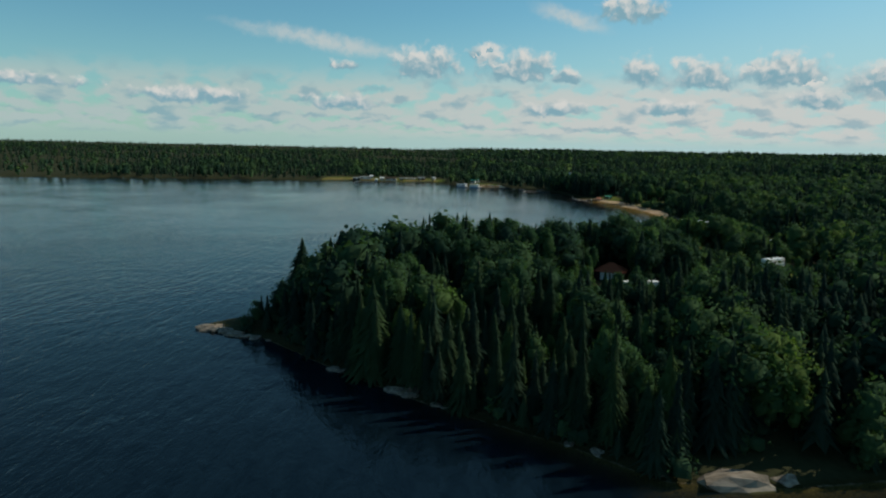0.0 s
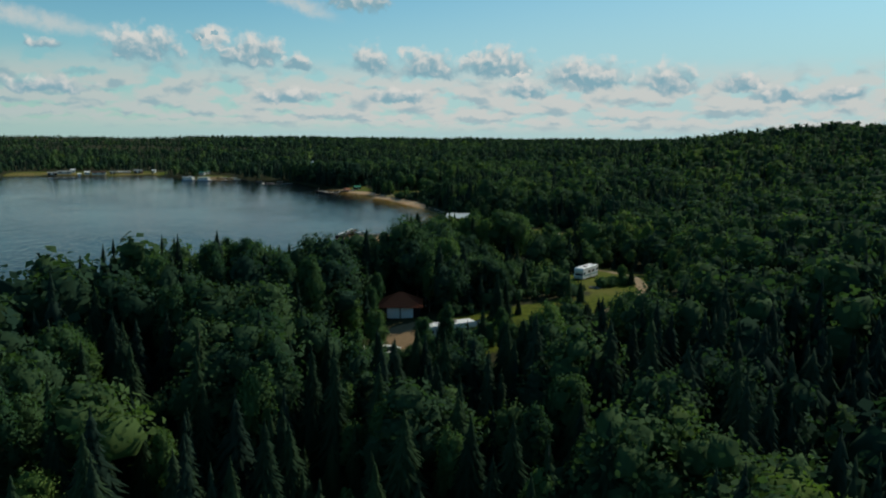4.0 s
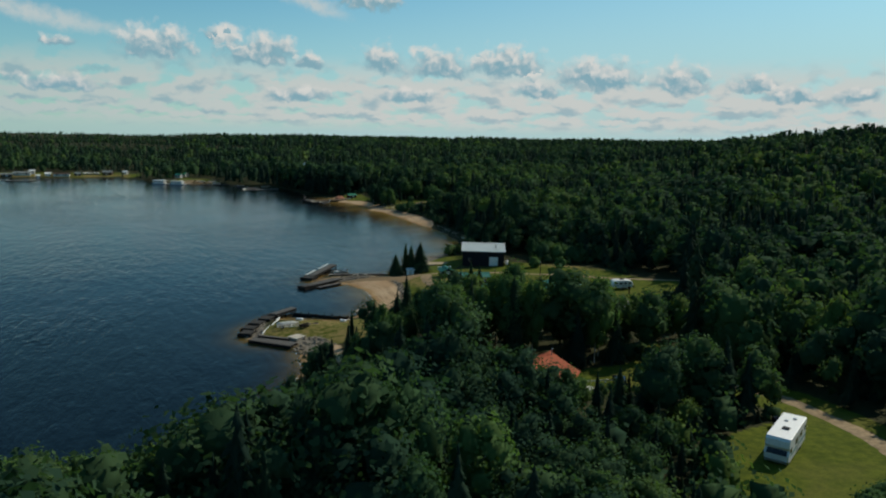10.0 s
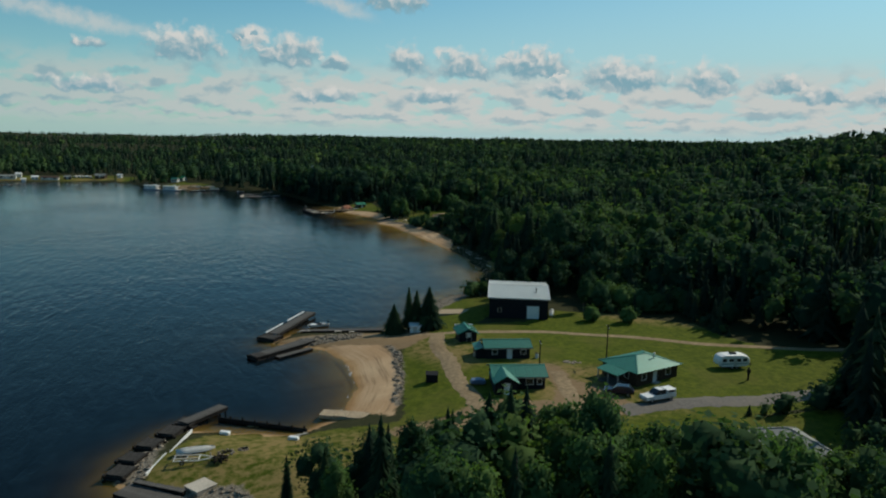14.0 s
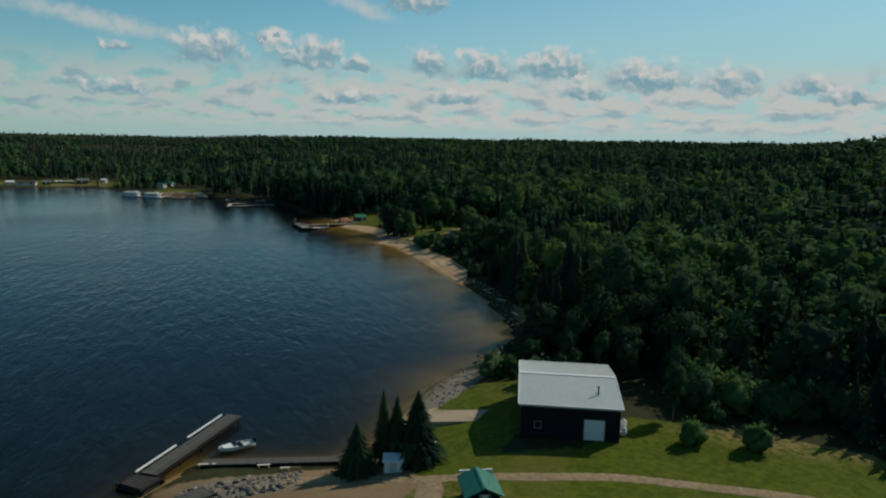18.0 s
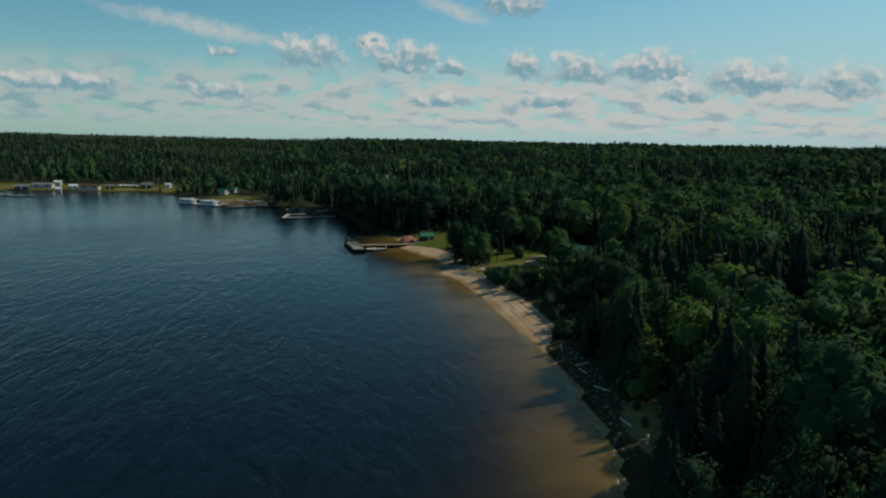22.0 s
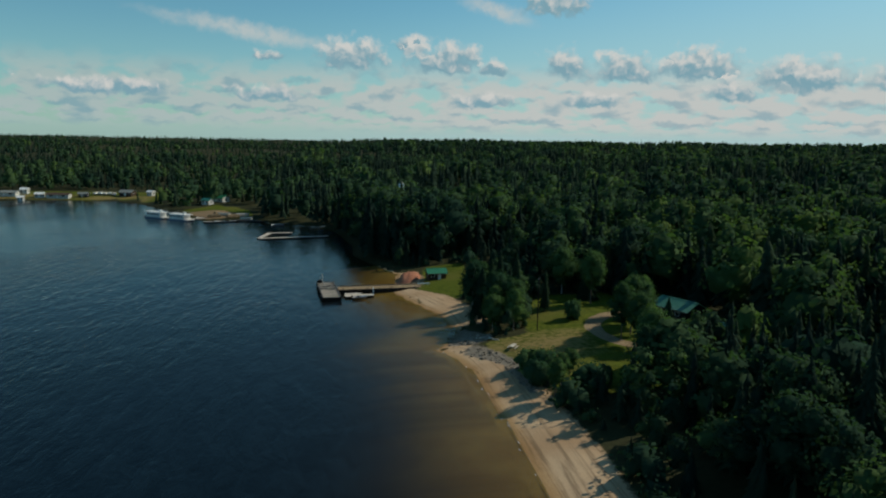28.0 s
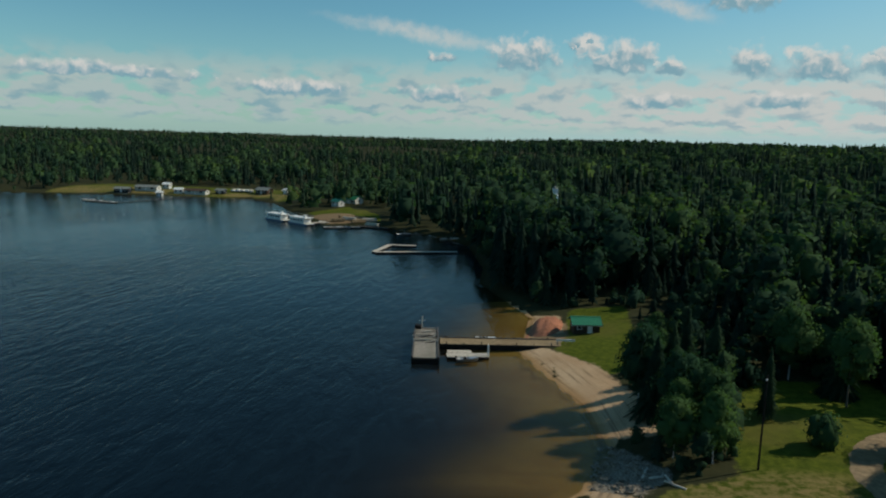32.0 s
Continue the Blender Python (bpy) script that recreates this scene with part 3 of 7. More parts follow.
def broad_crown(rng, H, quads, size, slim=1.0, bare=0.34, flat=0.5, soft=0.2, lobes=15, res=2, core=0.56, up=0.18):
    """Crown of a birch, aspen or poplar: uneven leafy masses round the limbs, fringed with leaf clumps."""
    z = bare + (1 - bare) * (np.arange(lobes) + rng.rand(lobes)) / lobes
    prof = np.sin(np.clip((z - bare) / (1 - bare), 0.04, 1) ** 0.75 * 2.75) * 0.9 + 0.14
    ang = np.arange(lobes) * 2.4 + rng.rand(lobes)
    R = H * 0.185 * slim * prof
    off = R * (0.35 + 0.45 * rng.rand(lobes)) * (1.0 if lobes > 3 else 0.5)
    cen = np.c_[np.cos(ang) * off, np.sin(ang) * off, z * H * 0.94]
    rad = R * (0.55 + 0.35 * rng.rand(lobes)) * (15 / lobes) ** 0.3 + 0.25
    heart = np.array([0, 0, H * (bare + (1 - bare) * 0.42)])
    VV, FF, NN, o = [], [], [], 0
    gv, gf = lobe_grid(res)
    for i in range(lobes):
        k = core * (1 + 0.24 * rng.normal(0, 1, len(gv)).clip(-1.6, 1.6))
        V = cen[i] + gv * (rad[i] * k)[:, None] * np.array([1, 1, 1.2])
        V[:, 2] = np.maximum(V[:, 2], cen[i][2] - rad[i] * 0.75)
        VV.append(V)
        FF.append(gf + o)
        NN.append(gv * 0.7 + unit(V - heart) * 0.35 + rng.normal(0, 0.55 * soft + 0.1, V.shape) + np.array([0, 0, up]))
        o += len(V)
    if quads:
        w = rad ** 2 / (rad ** 2).sum()
        pick = rng.choice(lobes, quads, p=w)
        v = unit(rng.normal(0, 1, (quads, 3)))
        v[:, 2] = np.where(v[:, 2] < -0.3, -v[:, 2] * 0.6, v[:, 2])
        C = cen[pick] + v * (rad[pick] * (0.72 + 0.35 * rng.rand(quads)))[:, None] * np.array([1, 1, 1.2])
        V, F, face = leaf_quads(C, v, size, rng, flat)
        N = v * 0.6 + unit(C - heart) * 0.35 + face * soft + np.array([0, 0, up])
        VV.append(V)
        FF.append(F + o)
        NN.append(np.repeat(N, 4, 0))
    return np.concatenate(VV), np.concatenate(FF), unit(np.concatenate(NN))


def needle_crown(rng, H, tiers, arms, slim=1.0, bare=0.08, size=1.0, up=0.0):
    """Crown of a spruce or fir: drooping ragged skirts in tiers, shorter towards the top."""
    V, F, N = [], [], []
    for i in range(tiers):
        s = (i + rng.rand() * 0.6) / tiers
        z = H * (bare + (1 - bare) * s)
        r = H * 0.205 * slim * (1 - s) ** 0.85 * (0.78 + 0.44 * rng.rand()) + 0.08
        n = max(3, int(arms * (1 - 0.45 * s)))
        hat = H * (1 - bare) / tiers * 1.9 + 0.2 * r
        o = len(V)
        V.append((rng.normal(0, 0.04) * r, rng.normal(0, 0.04) * r, min(z + hat, H * 1.03)))
        N.append((0, 0, 1.0))
        turn = rng.rand() * 6.283
        for k in range(2 * n):
            a = turn + 3.14159 * (k + rng.uniform(-0.3, 0.3)) / n
            tip = k % 2 == 0
            L = r * (rng.uniform(0.8, 1.25) if tip else rng.uniform(0.45, 0.65)) * (size if tip else 1.0) ** 0.3
            c, q = math.cos(a), math.sin(a)
            V.append((c * L, q * L, z - (0.38 * L if tip else -0.05 * L) + rng.uniform(-0.06, 0.06) * r))
            w = rng.uniform(-0.35, 0.35)
            N.append((c - q * w, q + c * w, (0.34 if tip else -0.12) + rng.uniform(-0.15, 0.2)))
        F += [(o, o + 1 + (2 * k + 2 * n - 1) % (2 * n), o + 1 + 2 * k, o + 1 + (2 * k + 1) % (2 * n)) for k in range(n)]
    return np.array(V), np.array(F), unit(np.array(N) + np.array([0, 0, up]))


def limb_mesh(rng, H, r, top, limbs, name, mat):
    """Tapered, slightly crooked trunk with a few rising limbs."""
    V, F = [], []

    def tube(p, q, r0, r1, sides=6):
        ax = (q - p) / (np.linalg.norm(q - p) + 1e-9)
        u = np.cross(ax, [0.3, 0.9, 0.2])
        u /= np.linalg.norm(u)
        w = np.cross(ax, u)
        o = len(V)
        for c, rr in ((p, r0), (q, r1)):
            for i in range(sides):
                a = 6.283 * i / sides
                V.append(c + (u * math.cos(a) + w * math.sin(a)) * rr)
        for i in range(sides):
            j = (i + 1) % sides
            F.append((o + i, o + j, o + sides + j, o + sides + i))
    pts = [np.array([rng.normal(0, 0.012) * H * s, rng.normal(0, 0.012) * H * s, H * top * s - 0.4 * (s == 0)]) for s in np.linspace(0, 1, 5)]
    for i in range(4):
        tube(pts[i], pts[i + 1], r * (1 - 0.22 * i), r * (1 - 0.22 * (i + 1)))
    for i in range(limbs):
        s = 0.4 + 0.5 * rng.rand()
        p = np.array([0, 0, H * top * s])
        a = i * 2.4 + rng.rand()
        q = p + np.array([math.cos(a), math.sin(a), 1.1]) * H * 0.10
        tube(p, q, r * 0.35, r * 0.12, 4)
    return mesh_np(name, V, F, mat, True)


TREE_KINDS = {}


def tree_kinds():
    rng = np.random.RandomState(11)
    for k in range(6):
        H = 14.0
        V, F, N = broad_crown(rng, H, 2500, 0.19, lobes=16, core=0.55, slim=(0.95, 1.1, 0.85, 1.2, 1.0, 0.8)[k], bare=(0.3, 0.22, 0.38, 0.2, 0.3, 0.42)[k])
        TREE_KINDS["broad", k] = (H, mesh_np("leaf_crown", V, F, M_LEAF, normals=N), limb_mesh(rng, H, 0.16, 0.8, 7, "trunk", M_BIRCH if k % 2 else M_BARK))
    for k in range(5):
        H = 13.0
        V, F, N = needle_crown(rng, H, 40, 15, slim=(1.0, 0.8, 1.25, 0.7, 1.1)[k], bare=(0.06, 0.1, 0.05, 0.16, 0.1)[k])
        TREE_KINDS["needle", k] = (H, mesh_np("needle_crown", V, F, M_NEEDLE, normals=N), limb_mesh(rng, H, 0.15, 0.97, 0, "trunk", M_BARK))
    for k in range(3):
        H = 23.0
        V, F, N = broad_crown(rng, H, 5200, 0.19, lobes=24, core=0.52, slim=(0.8, 0.95, 0.7)[k], bare=(0.3, 0.25, 0.42)[k])
        TREE_KINDS["tall", k] = (H, mesh_np("leaf_crown", V, F, M_LEAF, normals=N), limb_mesh(rng, H, 0.22, 0.8, 9, "trunk", M_BIRCH if k % 2 else M_BARK))
    for k in range(3):
        H = 2.6
        V, F, N = broad_crown(rng, H, 420, 0.12, slim=2.6, bare=0.0)
        TREE_KINDS["shrub", k] = (H, mesh_np("leaf_crown", V, F, M_LEAF, normals=N), limb_mesh(rng, H, 0.05, 0.6, 5, "stem", M_BARK))


tree_kinds()
TREE_WORDS = {
    "broad": ("tree", "tall green birch or aspen with ragged leafy crown", "tree", "broadleaf trees of the point"),
    "tall": ("tree", "very tall green aspen with pale trunk and open crown", "tree", "broadleaf trees of the point"),
    "needle": ("spruce_tree", "dark green pointed spruce with drooping branches", "spruce", "spruces of the shore"),
    "shrub": ("shrub", "low round green leafy bush beside the grass", "bush", "bushes round the lawns"),
}


def plant(kind, k, x, y, tall, turn, wide=1.0, label=""):
    """One tree as a thing of its own: trunk and crown under a foot."""
    H, crown, trunk = TREE_KINDS[kind, k]
    name, words, cat, group = TREE_WORDS[kind]
    foot = tagged(new(name), label or words, cat, group)
    s = tall / H
    foot.matrix_world = Matrix.LocRotScale((x, y, height_at(x, y) - 0.05), Euler((0, 0, turn)), (s * wide, s * wide, s))
    for nm, me in (("trunk" if kind != "shrub" else "stem", trunk), ("crown", crown)):
        new(nm, me).parent = foot
    return foot


CLEAR = tuple(LAWNS) + tuple(DIRT) + tuple(BEACHES) + tuple(STONES)
ROOMS = (   # house and yard plots kept free of trees
    ((32, 84), (33, 94.5), (46, 95.5), (54, 96), (58, 88), (46, 84)),
    # stony shore strip, left in the dark floor colour to look shaded
    ((142, 418), (148, 420), (152.5, 440), (153, 462), (152, 474), (147, 471), (147.5, 455), (144.5, 428)),
    ((44, 297), (44, 324), (66, 330), (86, 320), (84, 300), (70, 288), (58, 292)), ((62, 346), (62, 384), (94, 372), (102, 366), (102, 352), (84, 350)),
    ((112, 348), (112, 378), (150, 374), (146, 346)), ((70, 240), (84, 262), (98, 256), (94, 236), (84, 230)), ((34, 182), (38, 200), (54, 200), (52, 182)),
    ((44, 166), (46, 178), (62, 180), (60, 166)), ((26, 166), (28, 180), (40, 180), (38, 164)), ((116, 277), (116, 290), (136, 288), (136, 277)),
    ((186, 546), (184, 590), (200, 590), (200, 546)), ((132, 600), (129, 638), (153, 636), (153, 604), (144, 594)),
    ((104, 238), (118, 236), (122, 252), (110, 252)), ((85, 176), (100, 188), (110, 200), (121, 226), (112, 222), (103, 202), (84, 182)),
    ((-118, 858), (-118, 900), (0, 896), (0, 862)), ((20, 800), (44, 840), (70, 800), (66, 774), (40, 770)), ((160, 316), (176, 312), (182, 320), (166, 335)),
)
ROADS = {
    "drive": DRIVE,
}


def cells(x0, x1, y0, y1, step, rng):
    xs, ys = np.arange(x0, x1, step), np.arange(y0, y1, step)
    X, Y = np.meshgrid(xs, ys)
    P = np.c_[X.ravel(), Y.ravel()]
    return P + (rng.rand(len(P), 2) - 0.5) * step * 0.9


def free_ground(P):
    d = inland(P)
    ok = d > np.where(P[:, 1] < 250, 0.8, 2.0)
    ok &= (P[:, 0] > -44) | (P[:, 1] > 300)
    ok &= zone_value(P, CLEAR) < 0.42
    ok &= ~((P[:, 0] > 76) & (P[:, 0] < 162) & (P[:, 1] > 303) & (P[:, 1] < 352))
    ok &= ~((P[:, 0] > 48) & (P[:, 0] < 72) & (P[:, 1] > 290) & (P[:, 1] < 330))
    ok &= zone_value(P, ROOMS) < 0.45
    for line in ROADS.values():
        ok &= edge_distance(P, line, False) > np.where(P[:, 1] > 228, 2.3, 3.6)
    return ok, d


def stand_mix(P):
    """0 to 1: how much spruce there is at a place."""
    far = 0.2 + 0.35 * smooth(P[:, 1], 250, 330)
    # the extra spruce past y 660 is added to darken the far woods
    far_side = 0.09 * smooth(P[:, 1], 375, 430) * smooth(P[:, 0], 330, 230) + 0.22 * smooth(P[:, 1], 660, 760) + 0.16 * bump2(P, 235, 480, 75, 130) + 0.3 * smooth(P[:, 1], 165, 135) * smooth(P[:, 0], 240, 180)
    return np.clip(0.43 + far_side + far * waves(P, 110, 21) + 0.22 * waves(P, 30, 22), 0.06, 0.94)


def merge_forest(name, spots, tall, kinds, protos, mats, rng, label):
    """Many trees joined into one mesh a kind."""
    for kind in (0, 1):
        sel = np.where(kinds == kind)[0]
        if not len(sel):
            continue
        pool = protos[kind]
        which = rng.randint(0, len(pool), len(sel))
        VV, FF, TT, NN, o = [], [], [], [], 0
        z = height(spots[sel])
        for p, (H, V, F, N) in enumerate(pool):
            idx = np.where(which == p)[0]
            if not len(idx):
                continue
            n = len(idx)
            a = rng.rand(n) * 6.283
            s = tall[sel[idx]] / H
            w = s * (0.8 + 0.6 * rng.rand(n)) if kind == 0 else s * (0.8 + 0.4 * rng.rand(n))
            c, q = (np.cos(a) * w)[:, None], (np.sin(a) * w)[:, None]
            x = V[None, :, 0] * c - V[None, :, 1] * q + spots[sel[idx], 0][:, None]
            y = V[None, :, 0] * q + V[None, :, 1] * c + spots[sel[idx], 1][:, None]
            zz = V[None, :, 2] * s[:, None] + z[idx][:, None]
            VV.append(np.stack([x, y, zz], -1).reshape(-1, 3))
            FF.append((F[None] + (np.arange(n) * len(V))[:, None, None]).reshape(-1, 4) + o)
            o += n * len(V)
            c, q = np.cos(a)[:, None], np.sin(a)[:, None]
            NN.append(np.stack([N[None, :, 0] * c - N[None, :, 1] * q, N[None, :, 0] * q + N[None, :, 1] * c, np.repeat(N[None, :, 2], n, 0)], -1).reshape(-1, 3))
            TT.append(np.repeat(rng.rand(n), len(V)))
        me = mesh_np(name, np.concatenate(VV), np.concatenate(FF), mats[kind], normals=np.concatenate(NN))
        float_attribute(me, "tint", np.concatenate(TT))
        tagged(new(name, me), label[kind], "forest", kind="stuff")


def protos(rng, quads, size, tiers, arms, n=4, fat=1.0, flat=0.5, lobes=9, core=0.62, up=0.18, res=2):
    broad, needle = [], []
    for i in range(n):
        broad.append((14.0, *broad_crown(rng, 14.0, quads, size, slim=0.95 + 0.5 * rng.rand(), bare=0.12 + 0.25 * rng.rand(), flat=flat, soft=0.2, lobes=lobes, core=core, up=up, res=res)))
        needle.append((13.0, *needle_crown(rng, 13.0, tiers, arms, slim=0.8 + 0.5 * rng.rand(), bare=0.04 + 0.12 * rng.rand(), size=fat, up=up - 0.18)))
    return broad, needle


NEAR_STRETCHES = (   # strips of wood that the flight skims over
    ((-60, 150), (-20, 125), (20, 95), (70, 90), (100, 110), (90, 178), (60, 165), (30, 160), (26, 200), (60, 235), (70, 232), (62, 290), (40, 250), (-30, 200)),
    ((66, 262), (130, 252), (118, 282), (92, 292), (78, 306), (66, 290)),
    ((126, 372), (150, 372), (190, 390), (185, 530), (160, 524), (156, 430), (146, 420), (136, 398)),
)


NORTH_SHORE = SHORE[12:22]


def canopy_limit(P, z):
    """How tall trees can stand: lower towards the wind-swept north shore, the drive, the yard and the lawns."""
    cap = np.full(len(P), 40.0)
    point = P[:, 1] < 305
    n = edge_distance(P, NORTH_SHORE, False)
    cap = np.where(point & (P[:, 0] < 75), np.minimum(cap, 5 + 0.5 * n + 11 * smooth(P[:, 0], 36, 2) - z), cap)
    cap = np.where(point & (P[:, 0] > 55) & (P[:, 0] < 140), np.minimum(cap, (0.62 - 0.2 * smooth(P[:, 0], 95, 100) + 0.1 * smooth(P[:, 0], 110, 116)) * (305 - P[:, 1]) - z), cap)
    r = edge_distance(P, ROADS["drive"][:8], False)
    cap = np.where(point & (P[:, 0] > 34) & (P[:, 1] < 200), np.minimum(cap, 2.2 + 0.5 * r), cap)
    east = edge_distance(P, DRIVE, False)
    cap = np.where((P[:, 0] > 96) & (P[:, 1] > 184) & (P[:, 1] < 240), np.minimum(cap, 2.5 + 0.6 * east), cap)
    shop = np.hypot(P[:, 0] - 131, P[:, 1] - 366)
    cap = np.where(shop < 40, np.minimum(cap, 4 + 0.42 * np.clip(shop - 12, 0, None)), cap)
    h = np.hypot(P[:, 0] - 87, P[:, 1] - 242)
    cap = np.where((P[:, 1] < 246) & (P[:, 1] > 205) & (P[:, 0] > 68) & (P[:, 0] < 104), np.minimum(cap, 0.8 + 0.60 * np.clip(h - 5, 0, None)), cap)
    tip = smooth(P[:, 0], -48, -10)
    cap = np.where(point, np.minimum(cap, 4.5 + 20 * tip), cap)
    field = (0.5 - zone_value(P, LAWNS[:1], 80.0)) * 80
    cap = np.where((P[:, 1] > 184) & (P[:, 1] < 222) & (P[:, 0] < 99) & (P[:, 0] > 55), np.minimum(cap, 2.6 + 0.33 * np.clip(field, 0, None)), cap)
    yard = (0.5 - zone_value(P, DIRT[:1], 80.0)) * 80
    cap = np.where((P[:, 1] < 170) & (P[:, 0] > 22) & (P[:, 0] < 60), np.minimum(cap, 3.0 + 0.48 * np.clip(yard, 0, None)), cap)
    shed = np.hypot(P[:, 0] - 126, P[:, 1] - 283)
    cap = np.where((P[:, 1] < 284) & (shed < 34) & (P[:, 0] > 104), np.minimum(cap, 3.5 + 0.5 * np.clip(shed - 7, 0, None)), cap)
    hall = np.hypot(P[:, 0] - 192, P[:, 1] - 566)
    cap = np.where((P[:, 1] > 460) & (P[:, 1] < 566) & (P[:, 0] > 158) & (P[:, 0] < 200), np.minimum(cap, 4.0 + 0.25 * np.clip(hall - 10, 0, None)), cap)
    cap = np.where((P[:, 1] > 594) & (P[:, 1] < 655) & (P[:, 0] > 148) & (P[:, 0] < 176), np.minimum(cap, 2.5 + 0.45 * np.clip(P[:, 0] - 151, 0, None)), cap)
    return np.clip(cap, 0.5, 40)


def build_forest():
    rng = np.random.RandomState(7)
    words = ("dense stand of green birch and aspen crowns", "dense stand of dark green spruce tops")
    # the near woods
    P = cells(-80, 300, 80, 760, 4.6, rng)
    P = np.r_[P, cells(-50, 110, 84, 236, 6.0, rng)]
    ok, d = free_ground(P)
    ok &= rng.rand(len(P)) < 0.95
    P, d = P[ok], d[ok]
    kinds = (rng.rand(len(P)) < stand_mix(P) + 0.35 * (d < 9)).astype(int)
    tall = 7.5 + 8.4 * rng.rand(len(P)) + 2.4 * waves(P, 60, 9) - 3.0 * (d < 8) * rng.rand(len(P)) + 1.5 * kinds * (rng.rand(len(P)) < 0.25)
    tall += 2.5 * smooth(P[:, 1], 380, 430)
    tall += 6.5 * bump2(P, -8, 192, 38, 34) + 1.5 * bump2(P, 18, 216, 44, 32)
    tall = np.minimum(tall, canopy_limit(P, height(P, d)) * (0.86 + 0.24 * rng.rand(len(P))))
    belt = (P[:, 1] > 252) & (P[:, 1] < 294) & (P[:, 0] > 66) & (P[:, 0] < 132)     # the screen of trees before the camp
    tall = np.where(belt, np.maximum(tall, np.minimum(canopy_limit(P, height(P, d)), 15.5) * (0.82 + 0.2 * rng.rand(len(P)))), tall)
    ok = tall > 1.6
    P, d, kinds, tall = P[ok], d[ok], kinds[ok], tall[ok]
    back = (0.5 - zone_value(P, BEACHES, 60.0)) * 60
    tall = np.where((P[:, 1] > 400) & (back < 29), np.minimum(tall, (1.4 + 0.62 * back + 3.2 * smooth(P[:, 1], 474, 456)) * (0.8 + 0.45 * rng.rand(len(P)))), tall)
    lawn = zone_value(P, LAWNS, 16.0)
    tall *= np.where(lawn > 0.32, 0.6 + 0.4 * rng.rand(len(P)), 1.0)
    camp = (P[:, 1] > 330) & (P[:, 1] < 400)
    tall *= np.where(camp, 1 - 0.45 * smooth(zone_value(P, LAWNS, 44.0), 0.10, 0.42), 1.0)
    near = zone_value(P, NEAR_STRETCHES) > 0.5
    order = np.where(near)[0]
    rng.shuffle(order)
    first = edge_distance(P[order], ((8, 120), (30, 165), (48, 205), (62, 240), (84, 280)), False)
    order = order[np.argsort(np.where(first < 34, 0, 1) + np.where(P[order, 1] > 370, 0.5, 0), kind="stable")]
    pick = order[:340]
    for i in pick:
        kind = "needle" if kinds[i] else "tall" if tall[i] > 17.5 else "broad"
        plant(kind, rng.randint({"needle": 5, "tall": 3, "broad": 6}[kind]), P[i, 0], P[i, 1], tall[i], rng.rand() * 6.283, (0.68 if P[i, 1] < 305 and kind != "needle" else 0.9) + 0.3 * rng.rand())
    rest = np.setdiff1d(np.arange(len(P)), pick)
    line = ((4, 95), (22, 125), (50, 200), (75, 262), (100, 330), (122, 400), (140, 470), (150, 630))
    off = edge_distance(P[rest], line, False)
    close, beside = off < 100, (off < 40) & (P[rest, 1] < 500)
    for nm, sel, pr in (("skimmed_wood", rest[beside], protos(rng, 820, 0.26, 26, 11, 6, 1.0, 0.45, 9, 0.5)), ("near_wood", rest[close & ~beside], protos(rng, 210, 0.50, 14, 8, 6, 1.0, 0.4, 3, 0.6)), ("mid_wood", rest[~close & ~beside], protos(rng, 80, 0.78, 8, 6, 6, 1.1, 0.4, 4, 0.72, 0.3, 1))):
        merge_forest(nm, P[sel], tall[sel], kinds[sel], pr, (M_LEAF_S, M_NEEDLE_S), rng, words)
    # undergrowth along the edges
    U = cells(-70, 230, 90, 660, 3.2, rng)
    d = inland(U)
    e = zone_value(U, CLEAR, 10.0)
    ok = (d > 1.5) & (e > 0.2) & (e < 0.47)
    ok |= (d > 0.7) & (d < 13) & (U[:, 1] < 260) & (U[:, 0] > -46)
    ok |= (e < 0.45) & (U[:, 1] > 180) & (U[:, 1] < 226) & (U[:, 0] > 50) & (U[:, 0] < 99)
    ok &= (zone_value(U, ROOMS) < 0.4) & ~((U[:, 0] > 50) & (U[:, 0] < 162) & (U[:, 1] > 298) & (U[:, 1] < 352))
    for line in ROADS.values():
        ok &= edge_distance(U, line, False) > 2.6
    U = U[ok]
    kinds = (rng.rand(len(U)) < 0.2 + 0.4 * (U[:, 1] < 180)).astype(int)
    bush = (2.4, *broad_crown(rng, 2.4, 70, 0.20, slim=2.6, bare=0.0, lobes=4, res=1))
    young = (3.2, *needle_crown(rng, 3.2, 9, 7, slim=1.5, size=1.2))
    merge_forest("undergrowth", U, 1.6 + 2.6 * rng.rand(len(U)) ** 2, kinds, ([bush], [young]), (M_LEAF_S, M_NEEDLE_S), rng,
                 ("low leafy undergrowth along the clearings", "young spruces along the clearings"))
    # far woods, coarser with distance
    for nm, x0, x1, y0, y1, step, hole, quads, size, tiers, arms, fat in (
            ("bay_wood", -420, 700, 60, 1250, 8.0, (-80, 300, 80, 760), 26, 1.2, 6, 5, 1.2),
            ("far_wood", -1300, 1900, 60, 2300, 16.0, (-420, 700, 60, 1250), 6, 2.2, 3, 4, 1.6),
            ("distant_wood", -3600, 3600, 60, 4600, 46.0, (-1300, 1900, 60, 2300), 0, 3.0, 2, 4, 2.4)):
        P = cells(x0, x1, y0, y1, step, rng)
        ok = ~((P[:, 0] > hole[0]) & (P[:, 0] < hole[1]) & (P[:, 1] > hole[2]) & (P[:, 1] < hole[3]))
        # only the part that the flight can look towards
        ok &= (P[:, 1] > (P[:, 0] - 300) * 0.5 - 40) & (P[:, 1] > 300 - P[:, 0] * 0.85)
        P = P[ok]
        ok, d = free_ground(P)
        P, d = P[ok], d[ok]
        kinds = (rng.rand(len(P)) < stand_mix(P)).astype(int)
